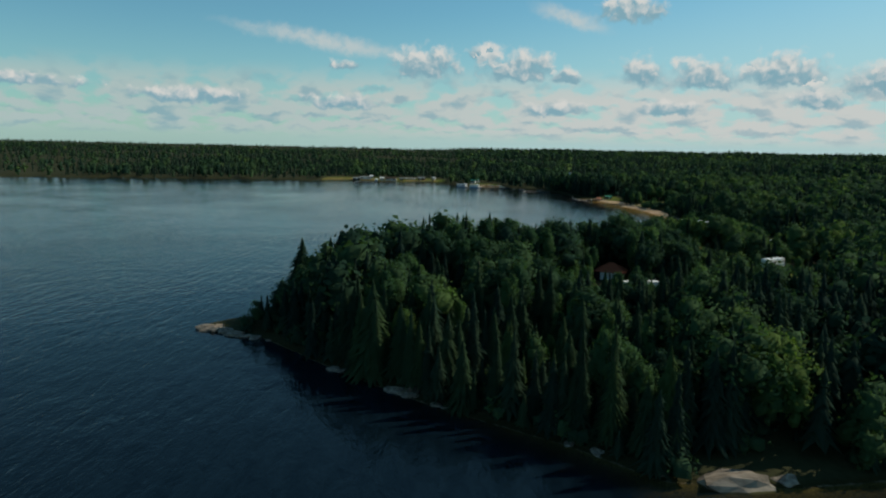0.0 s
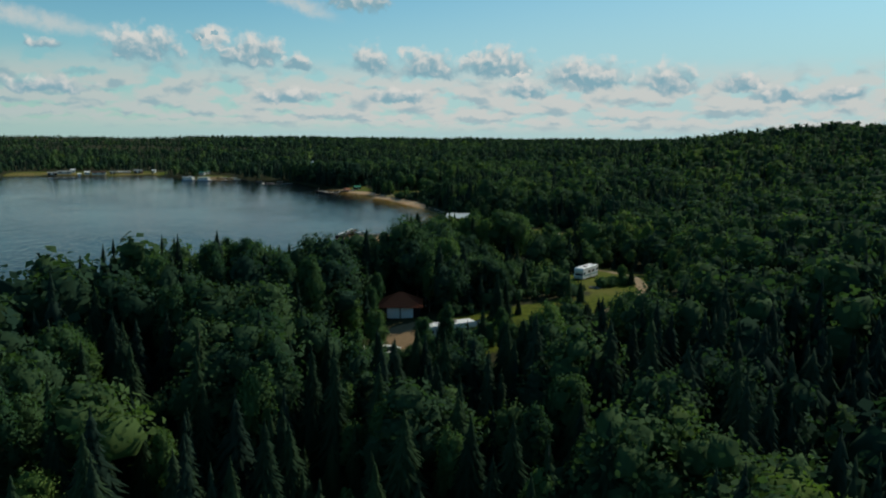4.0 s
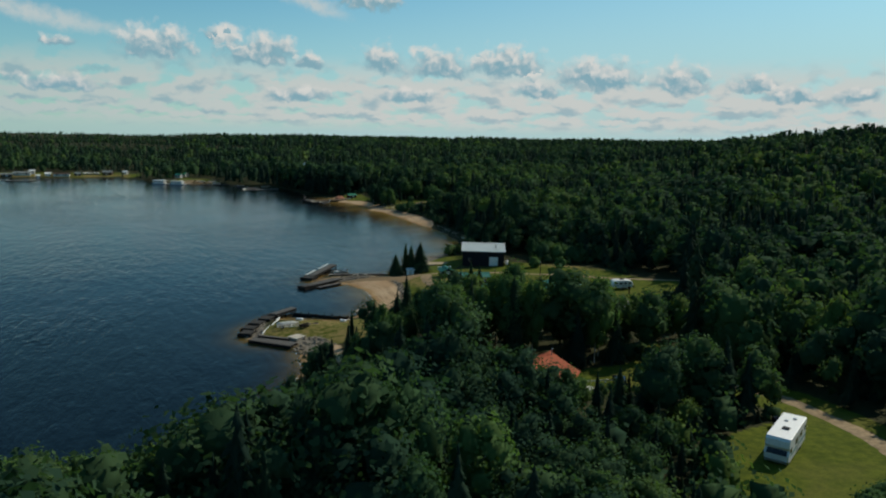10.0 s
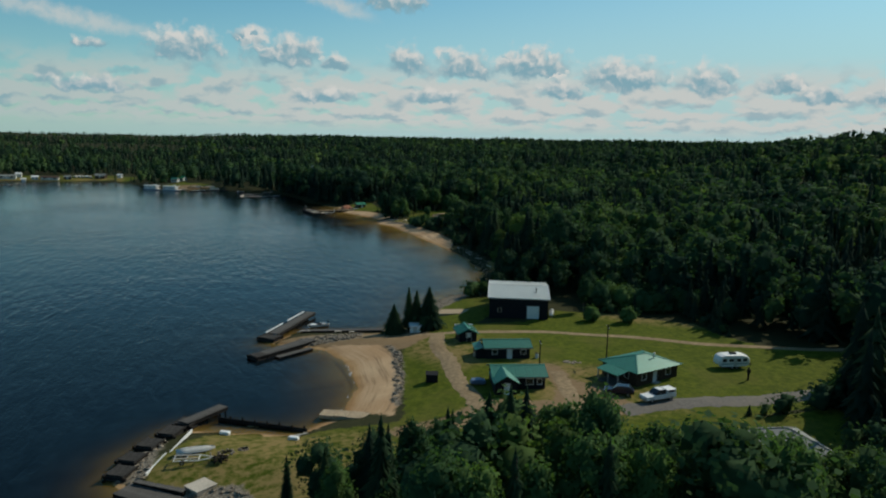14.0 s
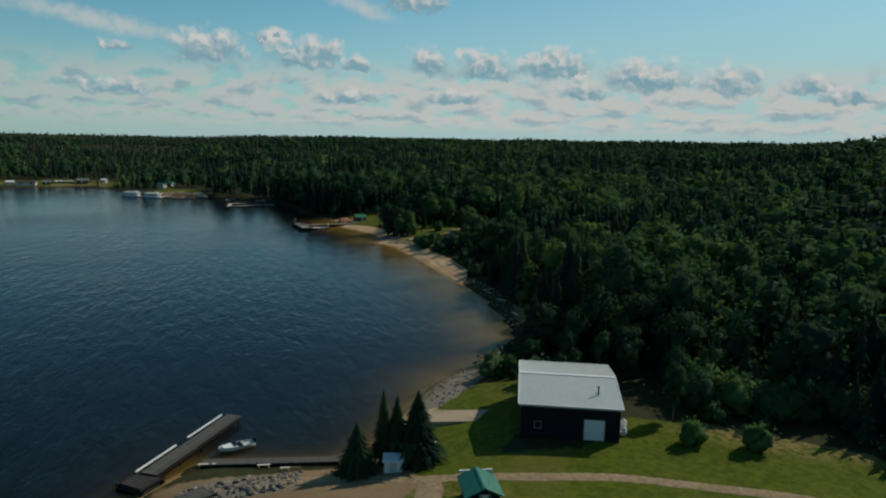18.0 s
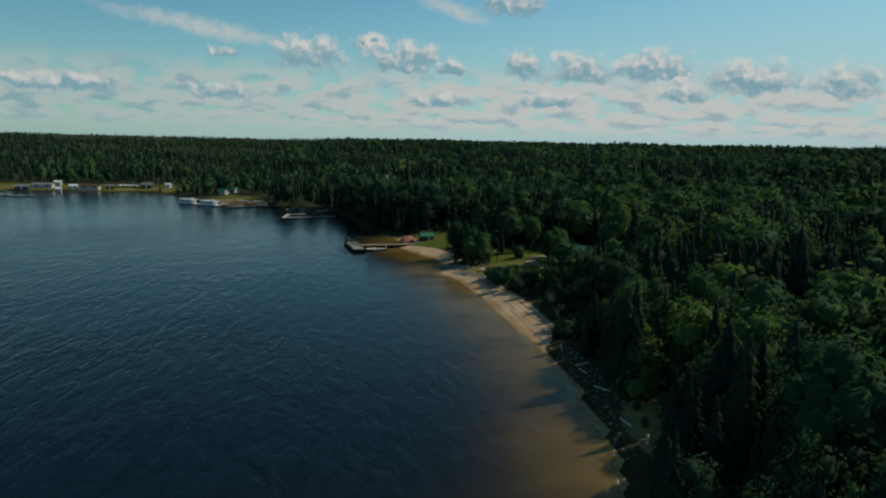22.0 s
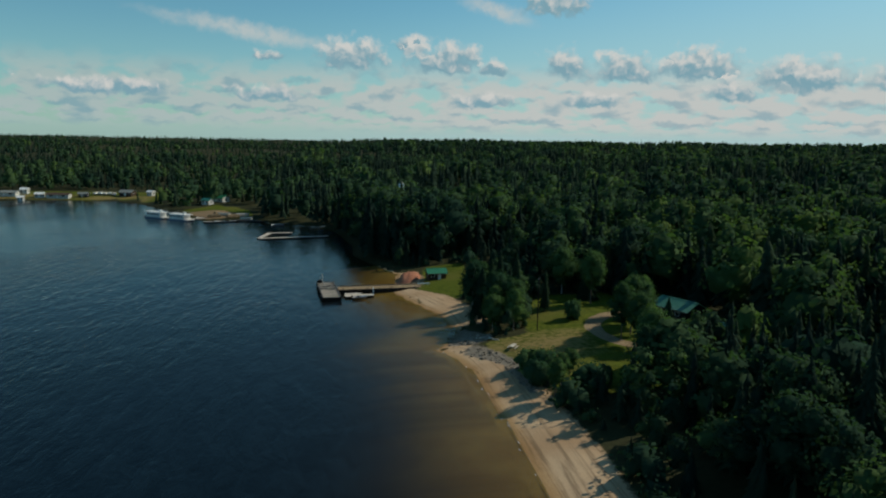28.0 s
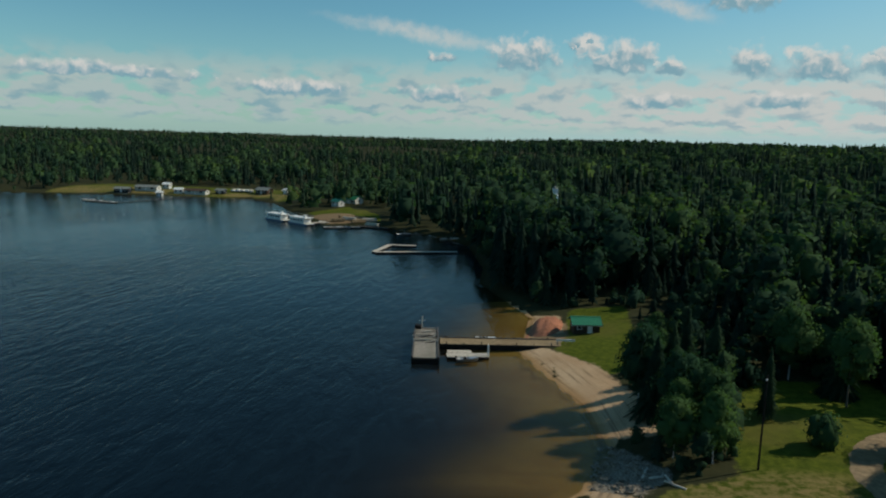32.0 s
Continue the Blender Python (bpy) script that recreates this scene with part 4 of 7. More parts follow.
        tall = 8.0 + 8.0 * rng.rand(len(P)) - 4.0 * smooth(P[:, 0], 80, 0) + 2.8 * waves(P, 160, 9) + 2.5 * kinds * (rng.rand(len(P)) < 0.3)
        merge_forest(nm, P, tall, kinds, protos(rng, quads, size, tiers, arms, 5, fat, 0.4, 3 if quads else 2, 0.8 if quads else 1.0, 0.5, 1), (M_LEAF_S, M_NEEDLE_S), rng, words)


build_forest()

# ---- building kit ----
M_WALL_DARK = material("dark_siding", (0.010, 0.012, 0.017), 0.6, vary=0.2, grain=3, stain=0.3)
M_WALL_BROWN = material("stained_log_wall", (0.055, 0.036, 0.024), 0.8, vary=0.35, grain=5, stain=0.4)
M_WALL_PALE = material("pale_siding", (0.50, 0.50, 0.46), 0.7, vary=0.12, grain=4, stain=0.3)
M_ROOF_WHITE = material("white_metal_roof", (0.50, 0.52, 0.47), 0.42, 0.2, vary=0.07, grain=2, stain=0.3, tone=(0.38, 0.39, 0.35), bump=0.05)
M_ROOF_GREEN = material("green_metal_roof", (0.018, 0.165, 0.115), 0.5, 0.15, vary=0.15, grain=2, stain=0.3, tone=(0.03, 0.14, 0.10), bump=0.05)
M_ROOF_BRIGHT = material("bright_green_roof", (0.020, 0.19, 0.09), 0.5, 0.1, vary=0.12, grain=2, stain=0.2, bump=0.05)
M_ROOF_SHINY = material("bleached_green_roof", (0.045, 0.20, 0.13), 0.5, 0.1, vary=0.15, grain=2, stain=0.3, tone=(0.2, 0.33, 0.27), bump=0.05)
M_ROOF_RED = material("brick_red_roof", (0.30, 0.075, 0.035), 0.85, vary=0.2, grain=7, stain=0.35, tone=(0.22, 0.06, 0.035), bump=0.3)
M_ROOF_BROWN = material("brown_shingle_roof", (0.085, 0.058, 0.045), 0.85, vary=0.2, grain=5, stain=0.4)
M_ROOF_GREY = material("grey_roof", (0.20, 0.215, 0.20), 0.7, vary=0.15, grain=5, stain=0.4, tone=(0.12, 0.14, 0.11))
M_WHITE = material("white_paint", (0.72, 0.72, 0.69), 0.5, vary=0.08, grain=5, stain=0.25, tone=(0.5, 0.49, 0.45), bump=0.05)
M_GLASS = material("dark_window_glass", (0.02, 0.025, 0.03), 0.06, vary=0.1, bump=0)
M_TRIM = material("weathered_trim", (0.36, 0.33, 0.28), 0.8, vary=0.2, grain=8)
M_STEEL = material("galvanised_steel", (0.45, 0.46, 0.47), 0.4, 0.8, vary=0.12, grain=8, stain=0.3)
M_RUBBER = material("black_rubber", (0.02, 0.02, 0.021), 0.85, vary=0.2, grain=10)
M_RIM = material("wheel_rim", (0.42, 0.42, 0.43), 0.35, 0.7, vary=0.1)
M_DARKCAR = material("dark_blue_car_paint", (0.008, 0.011, 0.028), 0.2, 0.2, vary=0.1, bump=0)
M_STRIPE = material("teal_body_stripe", (0.05, 0.22, 0.24), 0.4, vary=0.1, bump=0)
M_TIMBER = material("grey_dock_timber", (0.095, 0.090, 0.082), 0.9, vary=0.35, grain=4, stain=0.5, bump=0.4)
M_CRIB = material("black_crib_timber", (0.020, 0.018, 0.016), 0.85, vary=0.4, grain=4, stain=0.4, bump=0.4)
M_PALEWOOD = material("bleached_wood", (0.50, 0.45, 0.37), 0.85, vary=0.22, grain=6, stain=0.35, bump=0.3)
M_DECK = material("worn_deck_boards", (0.29, 0.26, 0.215), 0.9, vary=0.3, grain=5, stain=0.5, tone=(0.14, 0.13, 0.09), bump=0.4)
M_SLAB = material("sandy_concrete", (0.36, 0.285, 0.19), 0.9, vary=0.2, grain=3, stain=0.4, bump=0.2)
M_CONCRETE = material("concrete", (0.42, 0.39, 0.34), 0.9, vary=0.16, grain=4, stain=0.4, bump=0.2)
M_STONE = material("grey_stone", (0.20, 0.168, 0.128), 0.9, vary=0.5, grain=3, stain=0.5, tone=(0.36, 0.33, 0.26), bump=0.5)
M_ROAD = material("gravel_track", (0.26, 0.192, 0.112), 0.95, vary=0.3, grain=1.6, stain=0.5, tone=(0.17, 0.115, 0.06), bump=0.5)
M_TAR = material("grey_roadway", (0.135, 0.125, 0.11), 0.92, vary=0.2, grain=2.0, stain=0.5, tone=(0.19, 0.165, 0.13), bump=0.3)
M_BLUE = material("blue_plastic", (0.10, 0.16, 0.26), 0.5, vary=0.1)
M_DARKSTONE = material("wet_dark_stone", (0.045, 0.042, 0.038), 0.9, vary=0.4, grain=3, bump=0.5)
M_RUST = material("red_clay", (0.34, 0.145, 0.085), 0.95, vary=0.3, grain=2, bump=0.5)


class Solid:
    """Faces gathered into one mesh."""

    def __init__(self):
        self.v, self.f = [], []

    def face_set(self, pts, faces):
        o = len(self.v)
        self.v += [tuple(p) for p in pts]
        self.f += [tuple(o + i for i in f) for f in faces]
        return self

    def box(self, x0, x1, y0, y1, z0, z1, bevel=0.0):
        if bevel:
            b = bevel
            for k, (zz, s) in enumerate(((z0, b), (z0 + b, 0), (z1 - b, 0), (z1, b))):
                ring = [(x0 + s, y0 + b, zz), (x0 + b, y0 + s, zz), (x1 - b, y0 + s, zz), (x1 - s, y0 + b, zz),
                        (x1 - s, y1 - b, zz), (x1 - b, y1 - s, zz), (x0 + b, y1 - s, zz), (x0 + s, y1 - b, zz)]
                o = len(self.v)
                self.v += ring
                if k:
                    self.f += [(o - 8 + i, o - 8 + (i + 1) % 8, o + (i + 1) % 8, o + i) for i in range(8)]
                else:
                    self.f.append(tuple(o + i for i in reversed(range(8))))
            self.f.append(tuple(o + i for i in range(8)))
            return self
        return self.face_set([(x0, y0, z0), (x1, y0, z0), (x1, y1, z0), (x0, y1, z0), (x0, y0, z1), (x1, y0, z1), (x1, y1, z1), (x0, y1, z1)],
                             [(3, 2, 1, 0), (4, 5, 6, 7), (0, 1, 5, 4), (1, 2, 6, 5), (2, 3, 7, 6), (3, 0, 4, 7)])

    def slab(self, corners, thick):
        """A flat four-cornered plate, thick downwards along its normal."""
        p = [Vector(c) for c in corners]
        n = (p[1] - p[0]).cross(p[3] - p[0]).normalized() * thick
        k = len(p)
        pts = [q - n for q in p] + p
        faces = [tuple(reversed(range(k))), tuple(range(k, 2 * k))] + [(i, (i + 1) % k, k + (i + 1) % k, k + i) for i in range(k)]
        return self.face_set(pts, faces)

    def beam(self, p, q, w, h=None):
        p, q = Vector(p), Vector(q)
        ax = (q - p).normalized()
        side = ax.cross(Vector((0, 0, 1)))
        side = Vector((1, 0, 0)) if side.length < 1e-4 else side.normalized()
        up = side.cross(ax)
        a, b = side * w / 2, up * (h or w) / 2
        return self.face_set([p - a - b, p + a - b, p + a + b, p - a + b, q - a - b, q + a - b, q + a + b, q - a + b],
                             [(3, 2, 1, 0), (4, 5, 6, 7), (0, 1, 5, 4), (1, 2, 6, 5), (2, 3, 7, 6), (3, 0, 4, 7)])

    def tube(self, p, q, r0, r1=None, sides=8):
        p, q = Vector(p), Vector(q)
        r1 = r0 if r1 is None else r1
        ax = (q - p).normalized()
        u = ax.cross(Vector((0.31, 0.92, 0.2))).normalized()
        w = ax.cross(u)
        ring = [u * math.cos(6.28319 * i / sides) + w * math.sin(6.28319 * i / sides) for i in range(sides)]
        pts = [p + c * r0 for c in ring] + [q + c * r1 for c in ring]
        faces = [(i, (i + 1) % sides, sides + (i + 1) % sides, sides + i) for i in range(sides)]
        return self.face_set(pts, faces + [tuple(reversed(range(sides))), tuple(range(sides, 2 * sides))])

    def prism(self, outline, y0, y1, inset=0.0):
        """An outline in x and z pushed from y0 to y1, its sides drawn in a little towards both ends."""
        k = len(outline)
        cx = sum(p[0] for p in outline) / k
        cz = sum(p[1] for p in outline) / k
        rows = [(y0, inset), (y0 + inset, 0), (y1 - inset, 0), (y1, inset)] if inset else [(y0, 0), (y1, 0)]
        pts = []
        for y, s in rows:
            for x, z in outline:
                d = math.hypot(x - cx, z - cz) or 1
                pts.append((x - (x - cx) / d * s, y, z - (z - cz) / d * s))
        faces = [tuple(range(k)), tuple(reversed(range(k * (len(rows) - 1), k * len(rows))))]
        for r in range(len(rows) - 1):
            faces += [(r * k + (i + 1) % k, r * k + i, (r + 1) * k + i, (r + 1) * k + (i + 1) % k) for i in range(k)]
        return self.face_set(pts, faces)


def part(name, solid, mat, parent, label="", smooth_shade=False):
    """One mesh object under a thing or a part."""
    me = bpy.data.meshes.new(name)
    me.from_pydata([tuple(p) for p in solid.v], [], solid.f)
    me.materials.append(mat)
    if smooth_shade:
        for p in me.polygons:
            p.use_smooth = True
    ob = new(name, me)
    ob.parent = parent
    if label:
        tagged(ob, label)
    return ob


def thing(name, label, category, x, y, turn=0.0, z=None, group=""):
    """A thing's foot on the ground, with its own axes."""
    foot = tagged(new(name), label, category, group)
    foot.matrix_world = pose(x, y, height_at(x, y) if z is None else z, 0, 0, turn)
    return foot


def wall(w, h, t, holes, gable=0.0, peak=0.0):
    """An upright wall along x, centred, its outer face at y = 0, with openings (centre, sill, width, height) cut through."""
    xs = sorted({-w / 2, w / 2} | {c - a / 2 for c, _, a, _ in holes} | {c + a / 2 for c, _, a, _ in holes})
    zs = sorted({-0.3, h} | {max(z, -0.3) for _, z, _, _ in holes} | {z + b for _, z, _, b in holes})
    solid = {}
    for i in range(len(xs) - 1):
        for k in range(len(zs) - 1):
            mx, mz = (xs[i] + xs[i + 1]) / 2, (zs[k] + zs[k + 1]) / 2
            solid[i, k] = not any(abs(mx - c) < a / 2 and z < mz < z + b for c, z, a, b in holes)
    s = Solid()
    nz = len(zs)
    pts = [(x, y, z) for y in (0, t) for x in xs for z in zs]
    n = len(xs) * nz
    F = []
    for (i, k), full in solid.items():
        if not full:
            continue
        a, b, c, d = i * nz + k, (i + 1) * nz + k, (i + 1) * nz + k + 1, i * nz + k + 1
        F += [(a, b, c, d), (n + d, n + c, n + b, n + a)]
        for di, dk, p, q in ((0, -1, a, b), (1, 0, b, c), (0, 1, c, d), (-1, 0, d, a)):
            if not solid.get((i + di, k + dk), False):
                F.append((q, p, n + p, n + q))
    used = sorted({v for f in F for v in f})
    back = {v: j for j, v in enumerate(used)}
    s.face_set([pts[v] for v in used], [tuple(back[v] for v in f) for f in F])
    if gable:
        s.face_set([(-w / 2, 0, h), (w / 2, 0, h), (peak, 0, h + gable), (-w / 2, t, h), (w / 2, t, h), (peak, t, h + gable)],
                   [(0, 1, 2), (5, 4, 3), (1, 4, 5, 2), (0, 2, 5, 3), (0, 3, 4, 1)])
    return s


def set_on(ob, x, y, z, turn=0.0):
    ob.matrix_local = pose(x, y, z, 0, 0, turn)
    return ob


def window_part(parent, x, y, turn, c, z0, ww, hh, trim):
    win = part("window", Solid().box(c - ww / 2, c + ww / 2, 0.05, 0.08, z0, z0 + hh), M_GLASS, parent, "dark glass window")
    set_on(win, x, y, 0, turn)
    fr = Solid()
    for a, b, e, g in ((c - ww / 2 - 0.07, c - ww / 2, z0, z0 + hh), (c + ww / 2, c + ww / 2 + 0.07, z0, z0 + hh),
                       (c - ww / 2 - 0.07, c + ww / 2 + 0.07, z0 + hh, z0 + hh + 0.07), (c - ww / 2 - 0.09, c + ww / 2 + 0.09, z0 - 0.07, z0)):
        fr.box(a, b, -0.03, 0.06, e, g)
    part("frame", fr, trim, win)


def door_part(parent, x, y, turn, c, ww, hh, mat, wide=False):
    d = Solid().box(c - ww / 2, c + ww / 2, 0.04, 0.09, 0.02, hh)
    if wide:
        for k in range(1, 4):
            d.box(c - ww / 2 + 0.06, c + ww / 2 - 0.06, 0.02, 0.04, hh * k / 4 + 0.03, hh * (k + 1) / 4 - 0.05)
    else:
        d.box(c - ww * 0.32, c + ww * 0.32, 0.02, 0.04, hh * 0.55, hh * 0.9)
        d.box(c - ww * 0.32, c + ww * 0.32, 0.02, 0.04, hh * 0.1, hh * 0.45)
    door = part("garage_door" if wide else "door", d, mat, parent, "pale panelled overhead door" if wide else "white panelled door")
    set_on(door, x, y, 0, turn)
    part("handle", Solid().box(c + ww * 0.38, c + ww * 0.42, -0.02, 0.04, 0.95, 1.08), M_STEEL, door)
    fr = Solid()
    for a, b, e, g in ((c - ww / 2 - 0.08, c - ww / 2, 0, hh), (c + ww / 2, c + ww / 2 + 0.08, 0, hh), (c - ww / 2 - 0.08, c + ww / 2 + 0.08, hh, hh + 0.08)):
        fr.box(a, b, -0.03, 0.07, e, g)
    part("frame", fr, M_TRIM, door)


def ribs_on(slope, lo, hi, step, p, q, mat, axis):
    """Standing ribs at even steps along one axis of a metal roof slope."""
    k = max(2, int((hi - lo) / step))
    s = Solid().beam(p, q, 0.05, 0.05)
    me = bpy.data.meshes.new("rib")
    me.from_pydata([tuple(v) for v in s.v], [], s.f)
    me.materials.append(mat)
    for i in range(k + 1):
        c = lo + 0.03 + (hi - lo - 0.06) * i / k
        o = new("rib", me)
        o.parent = slope
        o.location = (c, 0, 0) if axis == 0 else (0, c, 0)


def gable_roof(parent, w, d, h, rise, over, mat, ribs=0.6, thick=0.12, ox=0.0, oy=0.0, cap=True):
    """Two ribbed slopes over a ridge along x, with ridge cap and edge boards. Centred at ox, oy."""
    for s in (-1, 1):
        run = d / 2 + over
        drop = rise * over / (d / 2)
        e = (oy + s * run, h - drop)
        r = (oy, h + rise)
        x0, x1 = ox - w / 2 - over, ox + w / 2 + over
        pts = [(x0, e[0], e[1]), (x1, e[0], e[1]), (x1, r[0], r[1]), (x0, r[0], r[1])]
        sl = Solid().slab(pts if s < 0 else [pts[1], pts[0], pts[3], pts[2]], thick)
        slope = part("roof_slope", sl, mat, parent)
        if ribs:
            ribs_on(slope, x0, x1, ribs, (0, e[0], e[1] + 0.015), (0, r[0], r[1] + 0.015), mat, 0)
        part("fascia", Solid().beam((x0, e[0], e[1] - thick - 0.03), (x1, e[0], e[1] - thick - 0.03), 0.04, 0.16), M_TRIM, parent)
    if cap:
        part("ridge_cap", Solid().slab([(x0, oy - 0.22, h + rise + 0.0), (x1, oy - 0.22, h + rise + 0.0), (x1, oy, h + rise + 0.06), (x0, oy, h + rise + 0.06)], 0.03)
             .slab([(x1, oy + 0.22, h + rise), (x0, oy + 0.22, h + rise), (x0, oy, h + rise + 0.06), (x1, oy, h + rise + 0.06)], 0.03), mat, parent)


def hip_roof(parent, w, d, h, rise, over, mat, ox=0.0, oy=0.0, thick=0.12):
    a, b = w / 2 + over, d / 2 + over
    r = max(0.1, w / 2 - d / 2) if w > d else 0.1
    drop = rise * over / (d / 2)
    c = [(ox - a, oy - b, h - drop), (ox + a, oy - b, h - drop), (ox + a, oy + b, h - drop), (ox - a, oy + b, h - drop)]
    p, q = (ox - r, oy, h + rise), (ox + r, oy, h + rise)
    for pts in ([c[0], c[1], q, p], [c[2], c[3], p, q], [c[1], c[2], q], [c[3], c[0], p]):
        if len(pts) == 3:
            s = Solid()
            v = [Vector(t) for t in pts]
            n = (v[1] - v[0]).cross(v[2] - v[0]).normalized() * thick
            s.face_set([t - n for t in v] + v, [(2, 1, 0), (3, 4, 5), (0, 1, 4, 3), (1, 2, 5, 4), (2, 0, 3, 5)])
        else:
            s = Solid().slab(pts, thick)
        part("roof_slope", s, mat, parent)
    caps = Solid()
    for e, f in ((c[0], p), (c[3], p), (c[1], q), (c[2], q), (p, q)):
        caps.beam((e[0], e[1], e[2] + 0.03), (f[0], f[1], f[2] + 0.03), 0.2, 0.06)
    part("ridge_cap", caps, mat, parent)


def walls(parent, w, d, h, mat, rise=0.0, front=(), back=(), left=(), right=(), trim=None, door_mat=None, gable_sides=True, ox=0.0, oy=0.0):
    """Four walls with doors ('d', 'g') and windows ('w'): (kind, centre, sill, width, height)."""
    t = 0.16
    for spec, ww, x, y, turn, g in ((front, w, ox, oy - d / 2, 0, 0), (back, w, ox, oy + d / 2, 180, 0),
                                    (left, d - 2 * t, ox - w / 2, oy, -90, rise if gable_sides else 0), (right, d - 2 * t, ox + w / 2, oy, 90, rise if gable_sides else 0)):
        holes = [(c, z, a, b) for _, c, z, a, b in spec]
        ob = part("wall", wall(ww, h, t, holes, g * (1 - 2 * t / d)), mat, parent)
        set_on(ob, x, y, 0, turn)
        for kind, c, z, a, b in spec:
            if kind == "w":
                window_part(parent, x, y, turn, c, z, a, b, trim or M_TRIM)
            else:
                door_part(parent, x, y, turn, c, a, b, door_mat or M_WHITE, kind == "g")
    part("foundation", Solid().box(ox - w / 2 + 0.02, ox + w / 2 - 0.02, oy - d / 2 + 0.02, oy + d / 2 - 0.02, -1.2, -0.02), M_CONCRETE, parent)
    part("interior_floor", Solid().box(ox - w / 2 + t, ox + w / 2 - t, oy - d / 2 + t, oy + d / 2 - t, -0.02, 0.03), M_CONCRETE, parent)

# ---- houses ----
def service_building():
    g = thing("service_building", "large dark metal workshop with pale ribbed metal roof", "building", 129.1, 366.1, -22.5)
    walls(g, 13.0, 18.4, 4.55, M_WALL_DARK, 1.15, front=(("g", 3.2, 0, 2.6, 2.8), ("w", -4.2, 1.3, 0.8, 0.9)), right=(("d", -6.5, 0, 0.95, 2.05),), back=(("w", 0, 1.5, 1.2, 1.0),), left=(("w", 3, 1.5, 1.2, 1.0),))
    gable_roof(g, 13.0, 18.4, 4.6, 1.2, 0.3, M_ROOF_WHITE, 0.42)
    part("stove_pipe", Solid().tube((3.9, -5.6, 4.8), (3.9, -5.6, 6.2), 0.11).tube((3.9, -5.6, 6.2), (3.9, -5.6, 6.3), 0.2, 0.05).beam((3.9, -5.6, 5.4), (3.3, -5.9, 5.2), 0.05), M_RUBBER, g)
    for s in (-1, 1):
        part("ridge_flashing", Solid().slab([(-6.85, s * 0.34, 5.84), (6.85, s * 0.34, 5.84), (6.85, 0, 5.9), (-6.85, 0, 5.9)][::-s], 0.03), M_WHITE, g, "white ridge flashing")
        for e in (-1, 1):
            part("rake_trim", Solid().beam((e * 6.84, s * 9.5, 4.60), (e * 6.84, 0, 5.84), 0.12, 0.1), M_WHITE, g)
        part("eave_trim", Solid().beam((-6.8, s * 9.52, 4.58), (6.8, s * 9.52, 4.58), 0.1, 0.12), M_WHITE, g)
    for k, (x, y, s) in enumerate(((7.2, -6.6, 0.45), (7.3, -5.4, 0.38), (7.5, -3.9, 0.5), (7.1, -4.6, 0.3))):
        tank = thing("propane_tank", "white steel tank standing beside the dark workshop wall", "tank", 0, 0, group="tanks beside the workshop")
        p = g.matrix_world @ Vector((x + 0.2, y, 0))
        tank.matrix_world = pose(p.x, p.y, height_at(p.x, p.y))
        part("body", Solid().tube((0, 0, 0.08), (0, 0, 0.95), s).tube((0, 0, 0.95), (0, 0, 1.2), s, s * 0.4), M_WHITE, tank, "", True)
        part("foot_ring", Solid().tube((0, 0, 0), (0, 0, 0.1), s * 0.8), M_STEEL, tank)
        part("valve", Solid().tube((0, 0, 1.2), (0, 0, 1.34), s * 0.3), M_STEEL, tank)


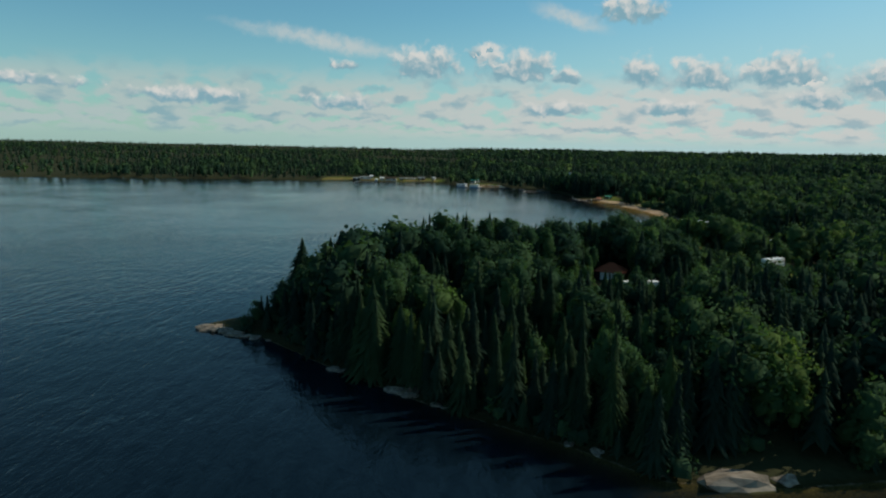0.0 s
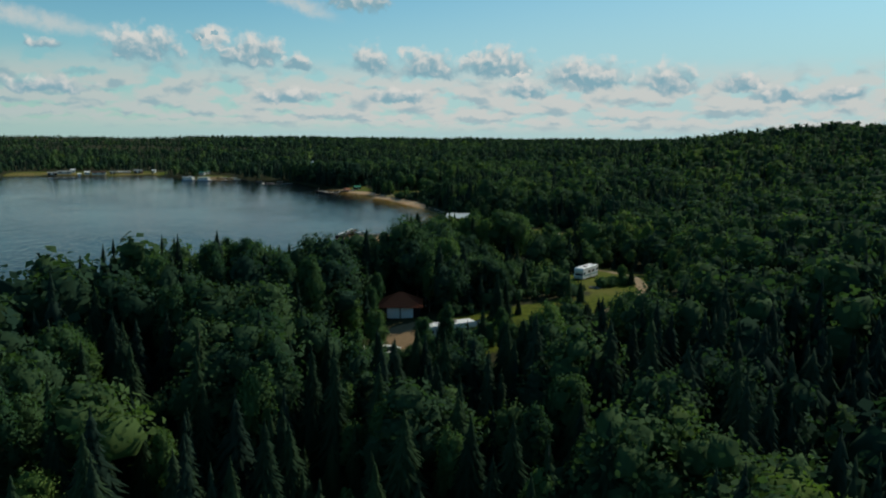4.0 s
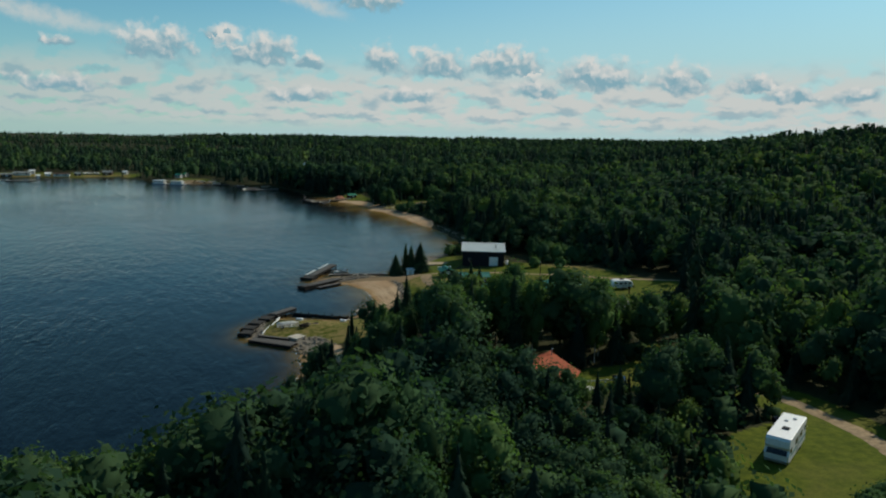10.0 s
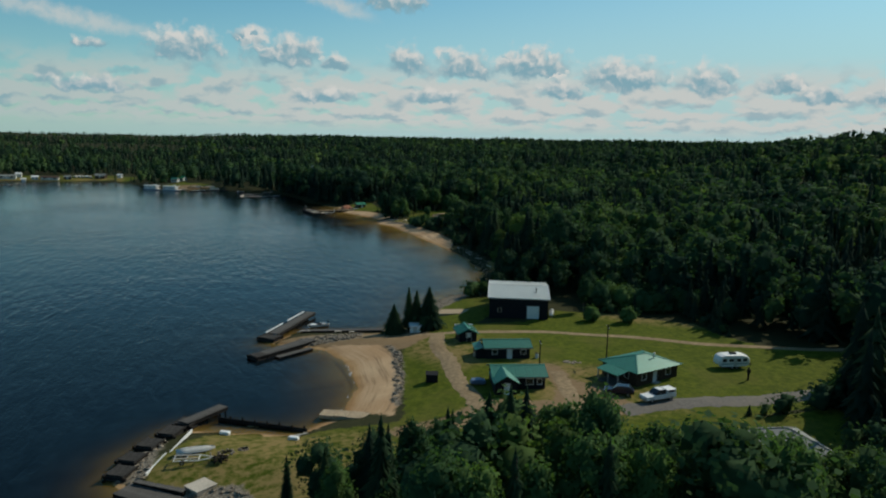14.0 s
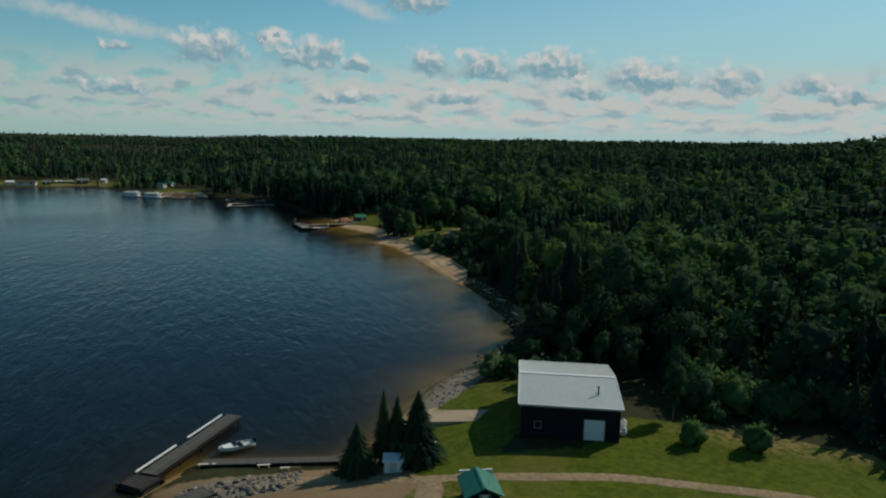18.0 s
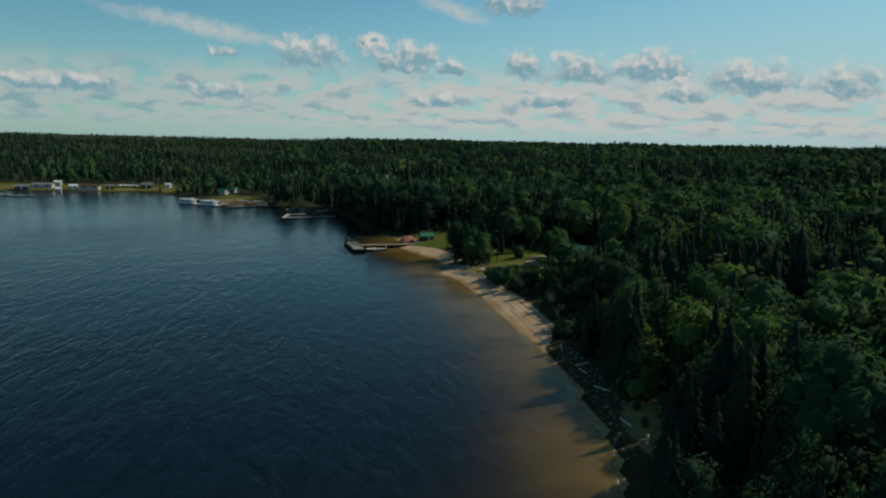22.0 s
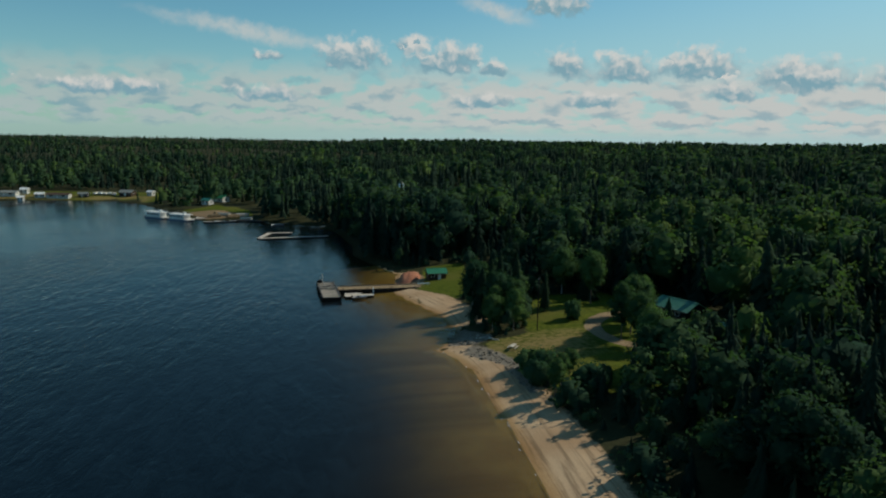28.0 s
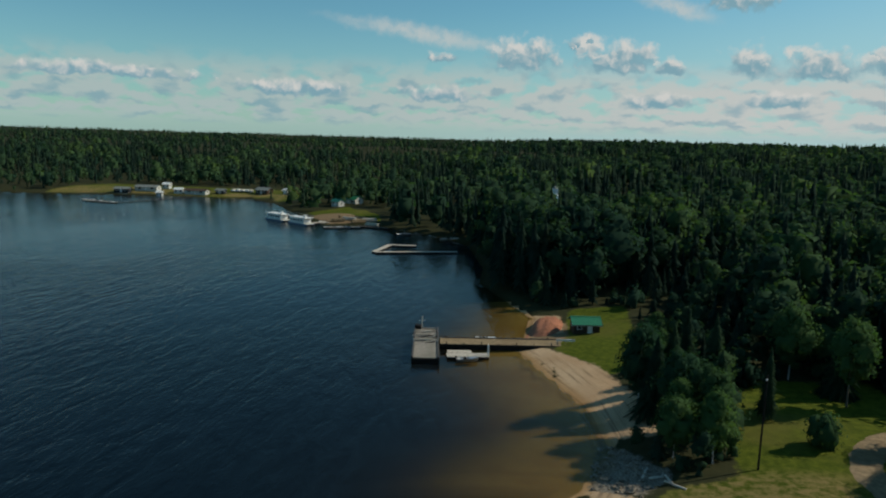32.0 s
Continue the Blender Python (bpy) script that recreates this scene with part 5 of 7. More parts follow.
def cabin(name, label, x, y, turn, w, d, h, rise, front, porch=None, lean=None, z=None, roof=None, wall_mat=None):
    g = thing(name, label, "cabin", x, y, turn, z, "cabins of the camp")
    walls(g, w, d, h, wall_mat or M_WALL_DARK, rise, front=front, back=(("w", 0, 1.0, 0.9, 0.8),), right=(("w", 0, 1.0, 0.8, 0.8),), left=(("w", 0, 1.0, 0.8, 0.8),), trim=M_WHITE)
    gable_roof(g, w, d, h + 0.06, rise, 0.45, roof or M_ROOF_GREEN, 0.55)
    if porch:
        px, pw, pd = porch
        hh = h - 0.1
        po = Solid()
        for sx in (-1, 1):
            po.box(px + sx * (pw / 2 - 0.1) - 0.07, px + sx * (pw / 2 - 0.1) + 0.07, -d / 2 - pd + 0.1, -d / 2 - pd + 0.24, 0.1, hh)
        part("porch_posts", po, M_TRIM, g)
        part("porch_floor", Solid().box(px - pw / 2, px + pw / 2, -d / 2 - pd, -d / 2 - 0.01, -0.4, 0.1), M_TIMBER, g)
        front_wall = part("porch_wall", wall(pw, hh, 0.1, [(0.1, 0.1, 0.9, 1.9)], 0.95), wall_mat or M_WALL_DARK, g)
        set_on(front_wall, px, -d / 2 - pd, 0)
        door_part(g, px, -d / 2 - pd, 0, 0.1, 0.9, 1.98, M_WHITE)
        for s in (-1, 1):
            side = part("porch_wall", Solid().box(px + s * pw / 2 - 0.05, px + s * pw / 2 + 0.05, -d / 2 - pd + 0.1, -d / 2, 0.0, hh), wall_mat or M_WALL_DARK, g)
            rr = Solid()
            a = (px + s * (pw / 2 + 0.35), hh - 0.2)
            c = (px, hh + 1.0)
            pts = [(a[0], -d / 2 - pd - 0.35, a[1]), (a[0], 0, a[1]), (c[0], 0, c[1]), (c[0], -d / 2 - pd - 0.35, c[1])]
            rr.slab(pts if s > 0 else pts[::-1], 0.1)
            part("porch_roof", rr, roof or M_ROOF_GREEN, g)
    if lean:
        lw, ld = lean
        part("lean_to_wall", Solid().box(-w / 2 - lw, -w / 2 - 0.01, -ld / 2, ld / 2, -0.3, h - 0.5), wall_mat or M_WALL_DARK, g)
        part("lean_to_roof", Solid().slab([(-w / 2 - lw - 0.3, -ld / 2 - 0.3, h - 0.55), (-w / 2 - 0.46, -ld / 2 - 0.3, h - 0.1), (-w / 2 - 0.46, ld / 2 + 0.3, h - 0.1), (-w / 2 - lw - 0.3, ld / 2 + 0.3, h - 0.55)], 0.1), roof or M_ROOF_GREEN, g)
    return g


def lodge():
    g = thing("lodge", "dark log lodge with broad hipped green metal roof", "house", 129.8, 316.4, 15)
    walls(g, 9.8, 7.6, 2.5, M_WALL_BROWN, 0.0, front=(("w", -3.2, 0.9, 1.0, 1.0), ("d", -0.6, 0, 0.95, 2.05), ("w", 2.6, 0.9, 1.2, 1.0)), left=(("w", -1.6, 0.9, 1.0, 1.0), ("w", 1.6, 0.9, 0.9, 1.0)), right=(("w", 1.2, 0.9, 1.1, 1.0),), trim=M_WHITE, gable_sides=False)
    hip_roof(g, 9.8, 7.6, 2.56, 1.15, 0.6, M_ROOF_GREEN)
    slope = part("porch_roof", Solid().slab([(-8.0, -2.6, 1.95), (-4.6, -2.6, 2.5), (-4.6, 2.2, 2.5), (-8.0, 2.2, 1.95)], 0.1), M_ROOF_GREEN, g)
    ribs_on(slope, -2.6, 2.2, 0.6, (-8.0, 0, 1.96), (-4.6, 0, 2.51), M_ROOF_GREEN, 1)
    part("porch_floor", Solid().box(-7.8, -4.92, -2.5, 2.1, -0.5, 0.1), M_TIMBER, g)
    for y in (-2.4, -0.2, 2.0):
        part("porch_post", Solid().box(-7.8, -7.66, y - 0.07, y + 0.07, 0.1, 1.9), M_TRIM, g)
    part("chimney", Solid().tube((1.4, -1.6, 2.9), (1.4, -1.6, 4.1), 0.12).tube((1.4, -1.6, 4.1), (1.4, -1.6, 4.18), 0.2, 0.1), M_STEEL, g)
    part("step", Solid().box(-1.4, 0.2, -4.6, -3.82, -0.4, 0.1), M_CONCRETE, g)


def red_house():
    g = thing("red_roof_house", "timber house under a wide brick red roof", "house", 85.2, 242.4, -44)
    walls(g, 8.2, 11.0, 2.7, M_WALL_BROWN, 0.0, front=(("w", -2.2, 0.9, 1.3, 1.1), ("w", 2.0, 0.9, 1.3, 1.1)), right=(("d", -1.0, 0, 0.95, 2.05), ("w", 2.8, 0.9, 1.2, 1.0)), left=(("w", -2.0, 0.9, 1.2, 1.0), ("w", 2.0, 0.9, 1.2, 1.0)), gable_sides=False, trim=M_WHITE)
    for s in (-1, 1):
        x = s * 4.75
        pts = [(x, -6.1, 2.5), (x, 6.0, 2.5), (0, 6.0, 4.95), (0, -6.1, 4.95)]
        sl = Solid().slab(pts if s > 0 else pts[::-1], 0.14)
        slope = part("roof_slope", sl, M_ROOF_RED, g)
        for i in range(9):     # courses of shingles, each a little proud
            a = i / 9
            xx, zz = x * (1 - a), 2.5 + 2.45 * a
            part("shingle_course", Solid().beam((xx, -6.1, zz + 0.012), (xx, 6.0, zz + 0.012), 0.06, 0.03), M_ROOF_RED, slope)
    part("ridge_cap", Solid().beam((0, -6.1, 4.97), (0, 6.0, 4.97), 0.32, 0.05), M_ROOF_RED, g)
    for y, s in ((-5.42, 1), (5.42, -1)):
        part("gable", Solid().face_set([(-4.1, y, 2.7), (4.1, y, 2.7), (0, y, 4.78), (-4.1, y + 0.14 * s, 2.7), (4.1, y + 0.14 * s, 2.7), (0, y + 0.14 * s, 4.78)],
                                       [(0, 1, 2), (5, 4, 3), (1, 4, 5, 2), (0, 2, 5, 3)]), M_WALL_BROWN, g)
    part("wing_wall", Solid().box(-7.4, -4.12, 1.4, 5.2, -0.6, 2.3), M_WALL_BROWN, g)
    part("wing_roof", Solid().slab([(-8.0, 1.0, 2.15), (-3.9, 1.0, 2.15), (-3.9, 3.3, 3.6), (-6.3, 3.3, 3.6)], 0.12)
         .slab([(-3.9, 5.6, 2.15), (-8.0, 5.6, 2.15), (-6.3, 3.3, 3.6), (-3.9, 3.3, 3.6)], 0.12)
         .slab([(-8.0, 5.6, 2.15), (-8.0, 1.0, 2.15), (-6.31, 3.29, 3.6), (-6.31, 3.31, 3.6)], 0.12), M_ROOF_RED, g)
    part("vent_pipe", Solid().tube((0.5, 5.0, 4.6), (0.5, 5.0, 5.6), 0.09).tube((0.5, 5.0, 5.6), (0.5, 5.0, 5.75), 0.17, 0.06), M_STEEL, g)
    for x, y in ((2.2, 1.5), (-1.6, 3.6), (-2.6, 2.2)):
        part("roof_vent", Solid().tube((x, y, 4.95 - abs(x) * 0.515 - 0.05), (x, y, 4.95 - abs(x) * 0.515 + 0.35), 0.09), M_RUBBER, g)
    part("skylight", Solid().slab([(3.7, -4.4, 3.08), (3.7, -3.8, 3.08), (3.2, -3.8, 3.34), (3.2, -4.4, 3.34)], 0.05), M_WHITE, g)


def double_garage():
    g = thing("double_garage", "two-door garage with white doors and rusty red roof", "garage", 46.6, 194.6, -20)
    walls(g, 7.6, 6.6, 2.5, M_WALL_DARK, 1.6, front=(("g", -1.3, 0, 2.3, 2.1), ("g", 1.3, 0, 2.3, 2.1)), right=(("w", 0, 1.0, 0.9, 0.8),), gable_sides=False)
    hip_roof(g, 7.6, 6.6, 2.56, 1.9, 0.5, M_ROOF_RED)


def grey_house():
    g = thing("grey_roof_house", "low house with grey shingle roof behind birches", "house", 126.0, 283.2, -10)
    walls(g, 13.0, 7.4, 2.4, M_WALL_PALE, 1.5, front=(("w", -4, 0.9, 1.4, 1.0), ("d", 0, 0, 0.95, 2.05), ("w", 4, 0.9, 1.4, 1.0)), back=(("w", -3, 0.9, 1.2, 1.0), ("w", 3, 0.9, 1.2, 1.0)), gable_sides=False)
    hip_roof(g, 13.0, 7.4, 2.46, 1.7, 0.5, M_ROOF_GREY)
    part("vent_pipe", Solid().tube((3.0, -1.0, 3.4), (3.0, -1.0, 4.3), 0.1), M_STEEL, g)


service_building()
cabin("cabin", "dark cabin with green metal roof and gabled entry porch", 108.0, 318.4, -13, 8.2, 5.6, 2.35, 0.9, (("w", 1.6, 0.9, 1.1, 0.9), ("w", 3.2, 0.9, 0.7, 0.9)), porch=(-2.6, 3.4, 2.6))
cabin("cabin", "dark green-roofed cabin with white door and lean-to", 111.9, 332.3, -12, 8.0, 4.4, 2.25, 0.75, (("d", 0.3, 0, 0.9, 2.0), ("w", 2.8, 0.9, 0.9, 0.8), ("w", -2.4, 0.9, 0.9, 0.8)), lean=(1.7, 3.6))
hut = cabin("shed", "small dark shed with green roof and white door", 108.8, 345.2, 82, 4.2, 3.4, 1.9, 0.8, ())
part("white_board", Solid().box(-0.1, 0.1, -1.9, 1.9, 2.0, 2.25), M_WHITE, hut).matrix_local = pose(2.75, 0, 0.1)
door_part(hut, -2.1, 0, -90, 0.2, 0.85, 1.8, M_WHITE)
lodge()
red_house()
double_garage()
grey_house()
cabin("cabin", "cabin with bleached green metal roof among the trees", 192.6, 572.5, -62, 9.0, 6.5, 2.4, 1.5, (("w", 2, 0.9, 1.0, 0.9), ("d", 0, 0, 0.9, 2.0)), roof=M_ROOF_SHINY)
cabin("cabin", "small green-roofed cabin half hidden by birches", 193.5, 551.0, -40, 7.0, 5.5, 2.3, 1.4, (("d", 0, 0, 0.9, 2.0), ("w", 2, 0.9, 1.0, 0.9)), roof=M_ROOF_SHINY)
cabin("boathouse", "small dark boathouse with bright green metal roof", 142.2, 620.8, 8, 5.0, 4.2, 2.0, 0.9, (("d", 0.6, 0, 0.9, 1.9), ("w", -1.4, 0.9, 0.8, 0.7)), wall_mat=M_WALL_BROWN, roof=M_ROOF_BRIGHT)


def far_cottage(label, x, y, turn, w, d, h, roof, wall_mat, rise=1.2):
    g = thing("cottage", label, "cottage", x, y, turn, group="cottages on the far shore")
    walls(g, w, d, h, wall_mat, rise, front=(("w", -w * 0.28, 0.8, w * 0.16, 1.1), ("d", 0, 0, 1.0, 2.0), ("w", w * 0.28, 0.8, w * 0.16, 1.1)), right=(("w", 0, 0.9, 1.0, 1.0),), trim=M_WHITE)
    gable_roof(g, w, d, h + 0.06, rise, 0.5, roof, 0)


far_cottage("long grey-roofed white cottage on the far lawn", -97, 878, 4, 13, 6, 2.2, M_ROOF_GREY, M_WALL_PALE, 0.9)
far_cottage("grey cottage beside the long one", -107, 868, 8, 8, 5, 2.2, M_ROOF_GREY, M_WALL_DARK, 0.9)
far_cottage("small white hut on the far lawn", -82.5, 865, 10, 3, 3, 2.4, M_WHITE, M_WALL_PALE, 0.8)
far_cottage("white hut behind the small one", -91, 889, 2, 4, 4, 2.5, M_WHITE, M_WALL_PALE, 0.9)
far_cottage("square white cabin on the far lawn", -76.5, 876, 8, 4.6, 4, 2.2, M_WHITE, M_WALL_PALE, 0.9)
far_cottage("long low cottage with brown roof and white walls", -65.5, 876, -2, 13, 5, 2.1, M_ROOF_BROWN, M_WALL_PALE, 0.9)
far_cottage("narrow grey cottage on the far lawn", -53.0, 881, -4, 5, 4, 2.1, M_ROOF_GREY, M_WALL_DARK, 0.8)
far_cottage("dark cottage with grey roof by the far trees", -28.5, 886, -14, 8, 6, 2.5, M_ROOF_GREY, M_WALL_BROWN, 1.3)
far_cottage("pale hut at the edge of the far trees", -13.5, 883, -20, 3.5, 3.5, 2.4, M_WHITE, M_WALL_PALE, 0.8)
far_cottage("green-roofed marina office among spruces", 36, 844, -30, 10, 6, 2.6, M_ROOF_BRIGHT, M_WALL_PALE, 1.5)
far_cottage("white marina shed with green roof", 33.5, 826, -30, 5, 4, 2.5, M_ROOF_GREEN, M_WALL_PALE, 1.0)
for k in range(5):
    g = thing("stored_boat", "pale covered boat stored on the far lawn", "boat", -48.5 + k * 2.7, 889 + 0.5 * (k % 2), 80 + 9 * k, group="boats stored on the far lawn")
    part("hull", Solid().prism([(-2.6, 0.5), (2.0, 0.5), (2.9, 1.2), (-2.6, 1.2)], -0.95, 0.95, 0.1), M_WHITE, g)
    part("cover", Solid().prism([(-2.5, 1.2), (2.5, 1.2), (0.4, 1.75), (-2.3, 1.5)], -0.85, 0.85, 0.1), M_WALL_PALE if k % 2 else M_PALEWOOD, g)
    part("cradle", Solid().box(-1.6, -1.4, -0.8, 0.8, -0.2, 0.5).box(1.2, 1.4, -0.8, 0.8, -0.2, 0.5), M_TIMBER, g)


def white_tower():
    g = thing("light_tower", "slender white wooden tower rising above the trees", "tower", 138.8, 795.0, 15)
    t = 17.5 - g.matrix_world.translation.z
    for a, b, s in ((0, t * 0.5, 1.6), (t * 0.5, t * 0.8, 1.35), (t * 0.8, t, 1.1)):
        part("stage", Solid().box(-s, s, -s, s, a, b, 0.05), M_WHITE, g)
    part("cap", Solid().tube((0, 0, t), (0, 0, t + 1.2), 1.3, 0.15, 8), M_ROOF_GREY, g)
    part("gallery", Solid().box(-1.6, 1.6, -1.6, 1.6, t * 0.8, t * 0.8 + 0.12), M_WHITE, g)
    part("window", Solid().box(-0.4, 0.4, -1.64, -1.6, t * 0.25, t * 0.25 + 1.1), M_GLASS, g)


white_tower()
g = thing("clifftop_house", "white flat-roofed house showing over the treetops", "house", 176, 752, 5)
rise_z = 15.4 - g.matrix_world.translation.z
part("body", Solid().box(-4.5, 4.5, -3, 3, -0.5, rise_z, 0.05), M_WALL_PALE, g)
part("roof", Solid().box(-5, 5, -3.5, 3.5, rise_z, rise_z + 0.4), M_WHITE, g)
for k in (-3, 0, 3):
    part("window", Solid().box(k - 0.7, k + 0.7, -3.04, -2.99, rise_z - 1.6, rise_z - 0.4), M_GLASS, g)

# ---- roads ----
def ribbon(name, label, line, width, mat, lift=0.05, ruts=False):
    """A track that follows the ground, with a worn, uneven edge."""
    pts = [Vector((*p, 0)) for p in line]
    path = []
    for i in range(len(pts) - 1):     # smooth run through the points
        p0, p1, p2, p3 = pts[max(i - 1, 0)], pts[i], pts[i + 1], pts[min(i + 2, len(pts) - 1)]
        n = max(2, int((p2 - p1).length / 1.2))
        for k in range(n):
            s = k / n
            path.append(0.5 * ((2 * p1) + (p2 - p0) * s + (2 * p0 - 5 * p1 + 4 * p2 - p3) * s * s + (3 * p1 - p0 - 3 * p2 + p3) * s ** 3))
    path.append(pts[-1])
    rng = random.Random(len(line))
    cols = (-0.5, -0.3, -0.12, 0.12, 0.3, 0.5)
    P = []
    for i, p in enumerate(path):
        t = (path[min(i + 1, len(path) - 1)] - path[max(i - 1, 0)]).normalized()
        side = Vector((t.y, -t.x, 0))
        for c in cols:
            j = rng.uniform(-0.09, 0.09) * width if abs(c) == 0.5 else 0
            q = p + side * (c * width + j)
            P.append((q.x, q.y))
    z = height(np.array(P)) + lift
    n = len(cols)
    V = [(x, y, zz - (0.12 if k % n in (0, n - 1) else 0.03 if ruts and k % n in (1, 4) else 0)) for k, ((x, y), zz) in enumerate(zip(P, z))]
    F = [(i * n + k, i * n + k + 1, (i + 1) * n + k + 1, (i + 1) * n + k) for i in range(len(path) - 1) for k in range(n - 1)]
    tagged(new(name, mesh_np(name, V, F, mat, True)), label, "road", kind="structure")


ribbon("road_drive", "pale gravel drive winding through the wood", ROADS["drive"], 3.4, M_ROAD, 0.07, True)
ribbon("road_shore", "sandy track along the lawn to the dock", ((88, 358), (97, 357), (104, 353.5), (115, 350), (130, 345), (149, 333), (165, 324.5), (182, 317)), 2.8, M_ROAD, 0.06, True)
ribbon("road_camp", "sandy loop track past the cabins", ((105, 352), (102, 342), (101.2, 333), (99.4, 322), (98.8, 313), (97, 305)), 3.4, M_ROAD, 0.09, True)
ribbon("road_front", "wide grey roadway in front of the lodge", ((118, 303.2), (130, 303), (144, 301.5), (158, 301), (172, 297)), 4.6, M_TAR, 0.08)
ribbon("road_spur", "sandy spur beside the lodge", ((112, 305), (114, 311), (116, 318), (117, 322)), 3.2, M_ROAD, 0.07)
ribbon("road_lawn", "curved gravel path on the pier lawn", ((176, 548), (171.6, 552.5), (169.8, 558.5), (170.4, 564.5), (173.6, 570.5), (178.5, 575), (184, 576)), 4.4, M_ROAD, 0.06)


# ---- vehicles ----
def wheel(parent, x, y, r=0.36, w=0.24):
    t = part("wheel", Solid().tube((x, y - w / 2, r), (x, y + w / 2, r), r, sides=14), M_RUBBER, parent, "black rubber tyre")
    s = -1 if y < 0 else 1
    part("rim", Solid().tube((x, y + s * w * 0.4, r), (x, y + s * (w / 2 + 0.015), r), r * 0.58, sides=10), M_RIM, t)


def motorhome(name, label, x, y, turn, L=7.6, H=3.0):
    g = thing(name, label, "motorhome", x, y, turn)
    a = L / 2
    outline = [(-a, 0.45), (a - 0.5, 0.45), (a, 0.7), (a + 0.05, 1.25), (a - 0.35, 1.75), (a - 0.1, 2.1), (a - 0.12, H - 0.25), (a - 0.4, H), (-a + 0.15, H), (-a, H - 0.2)]
    part("body", Solid().prism(outline, -1.2, 1.2, 0.07), M_WHITE, g)
    part("windscreen", Solid().slab([(a + 0.06, -1.0, 1.28), (a + 0.06, 1.0, 1.28), (a - 0.33, 0.95, 1.74), (a - 0.33, -0.95, 1.74)], 0.02), M_GLASS, g)
    for s in (-1, 1):
        for c, w, z in ((a - 0.9, 0.7, 1.4), (0.8, 1.1, 1.65), (-1.4, 1.2, 1.65), (-a + 0.7, 0.7, 1.75)):
            part("window", Solid().box(c - w / 2, c + w / 2, s * 1.205 - 0.01, s * 1.205 + 0.01, z, z + 0.6), M_GLASS, g)
        part("stripe", Solid().box(-a + 0.1, a - 0.6, s * 1.208 - 0.008, s * 1.208 + 0.008, 1.05, 1.28), M_STRIPE, g, "teal body stripe")
        for wx in (a - 1.2, -a + 2.0):
            wheel(g, wx, s * 1.05)
    part("door", Solid().box(-0.35, 0.3, 1.2, 1.225, 0.6, 2.4), M_WALL_PALE, g)
    part("rear_window", Solid().box(-a - 0.012, -a + 0.01, -0.7, 0.7, 1.7, 2.3), M_GLASS, g)
    for vx, vy, s in ((0.9, 0.1, 0.35), (-1.5, -0.35, 0.2), (-2.6, 0.3, 0.18)):
        part("roof_vent", Solid().box(vx - s, vx + s, vy - s, vy + s, H - 0.01, H + 0.14, 0.03), M_RUBBER if s > 0.3 else M_STEEL, g)
    part("bumper", Solid().box(a - 0.05, a + 0.12, -1.1, 1.1, 0.45, 0.65), M_STEEL, g)
    part("ladder", Solid().beam((-a - 0.05, 0.8, 0.8), (-a - 0.05, 0.8, H), 0.04).beam((-a - 0.05, 1.1, 0.8), (-a - 0.05, 1.1, H), 0.04), M_STEEL, g)
    return g


def car(name, label, x, y, turn, mat, truck=False, topper=False):
    g = thing(name, label, "truck" if truck else "car", x, y, turn)
    if truck:
        body = [(-2.8, 0.5), (2.75, 0.5), (2.85, 0.75), (2.8, 1.05), (1.35, 1.18), (-2.8, 1.15)]
        cab = [(-0.9, 1.1), (1.35, 1.1), (0.7, 1.8), (0.45, 1.86), (-0.75, 1.86), (-0.95, 1.7)]
    else:
        body = [(-2.2, 0.45), (2.1, 0.42), (2.25, 0.65), (2.15, 0.9), (1.1, 1.02), (-2.1, 1.05), (-2.28, 0.9)]
        cab = [(-2.05, 1.0), (1.15, 0.98), (0.35, 1.5), (0.1, 1.56), (-1.5, 1.56), (-1.85, 1.45)]
    part("body", Solid().prism(body, -0.92, 0.92, 0.09), mat, g)
    part("cab", Solid().prism(cab, -0.8, 0.8, 0.12), M_GLASS, g, "dark glazed cabin")
    top = cab[3][0] - 0.1, cab[4][0] + 0.15, cab[3][1]
    part("roof", Solid().box(top[1], top[0], -0.66, 0.66, top[2] - 0.02, top[2] + 0.03, 0.02), mat, g)
    if topper:
        part("topper", Solid().prism([(-2.75, 1.14), (-1.0, 1.14), (-1.0, 1.78), (-2.7, 1.78)], -0.86, 0.86, 0.08), M_WHITE, g, "white bed topper")
        for s in (-1, 1):
            part("topper_window", Solid().box(-2.4, -1.25, s * 0.865 - 0.01, s * 0.865 + 0.01, 1.35, 1.65), M_GLASS, g)
    front = body[2][0]
    for s in (-1, 1):
        part("headlight", Solid().box(front - 0.08, front + 0.02, s * 0.68 - 0.16, s * 0.68 + 0.16, 0.68, 0.84), M_STEEL, g)
        part("tail_light", Solid().box(body[0][0] - 0.03, body[0][0] + 0.05, s * 0.75 - 0.1, s * 0.75 + 0.1, 0.75, 0.98), M_ROOF_RED, g)
        part("mirror", Solid().box(1.0, 1.12, s * 0.95 - 0.08, s * 0.95 + 0.08, 1.05, 1.22), mat, g)
        for wx in ((1.85, -1.75) if truck else (1.35, -1.35)):
            wheel(g, wx, s * 0.8, 0.36 if truck else 0.32)
    part("bumper", Solid().box(front - 0.05, front + 0.1, -0.85, 0.85, 0.42, 0.6), M_STEEL if truck else mat, g)
    return g


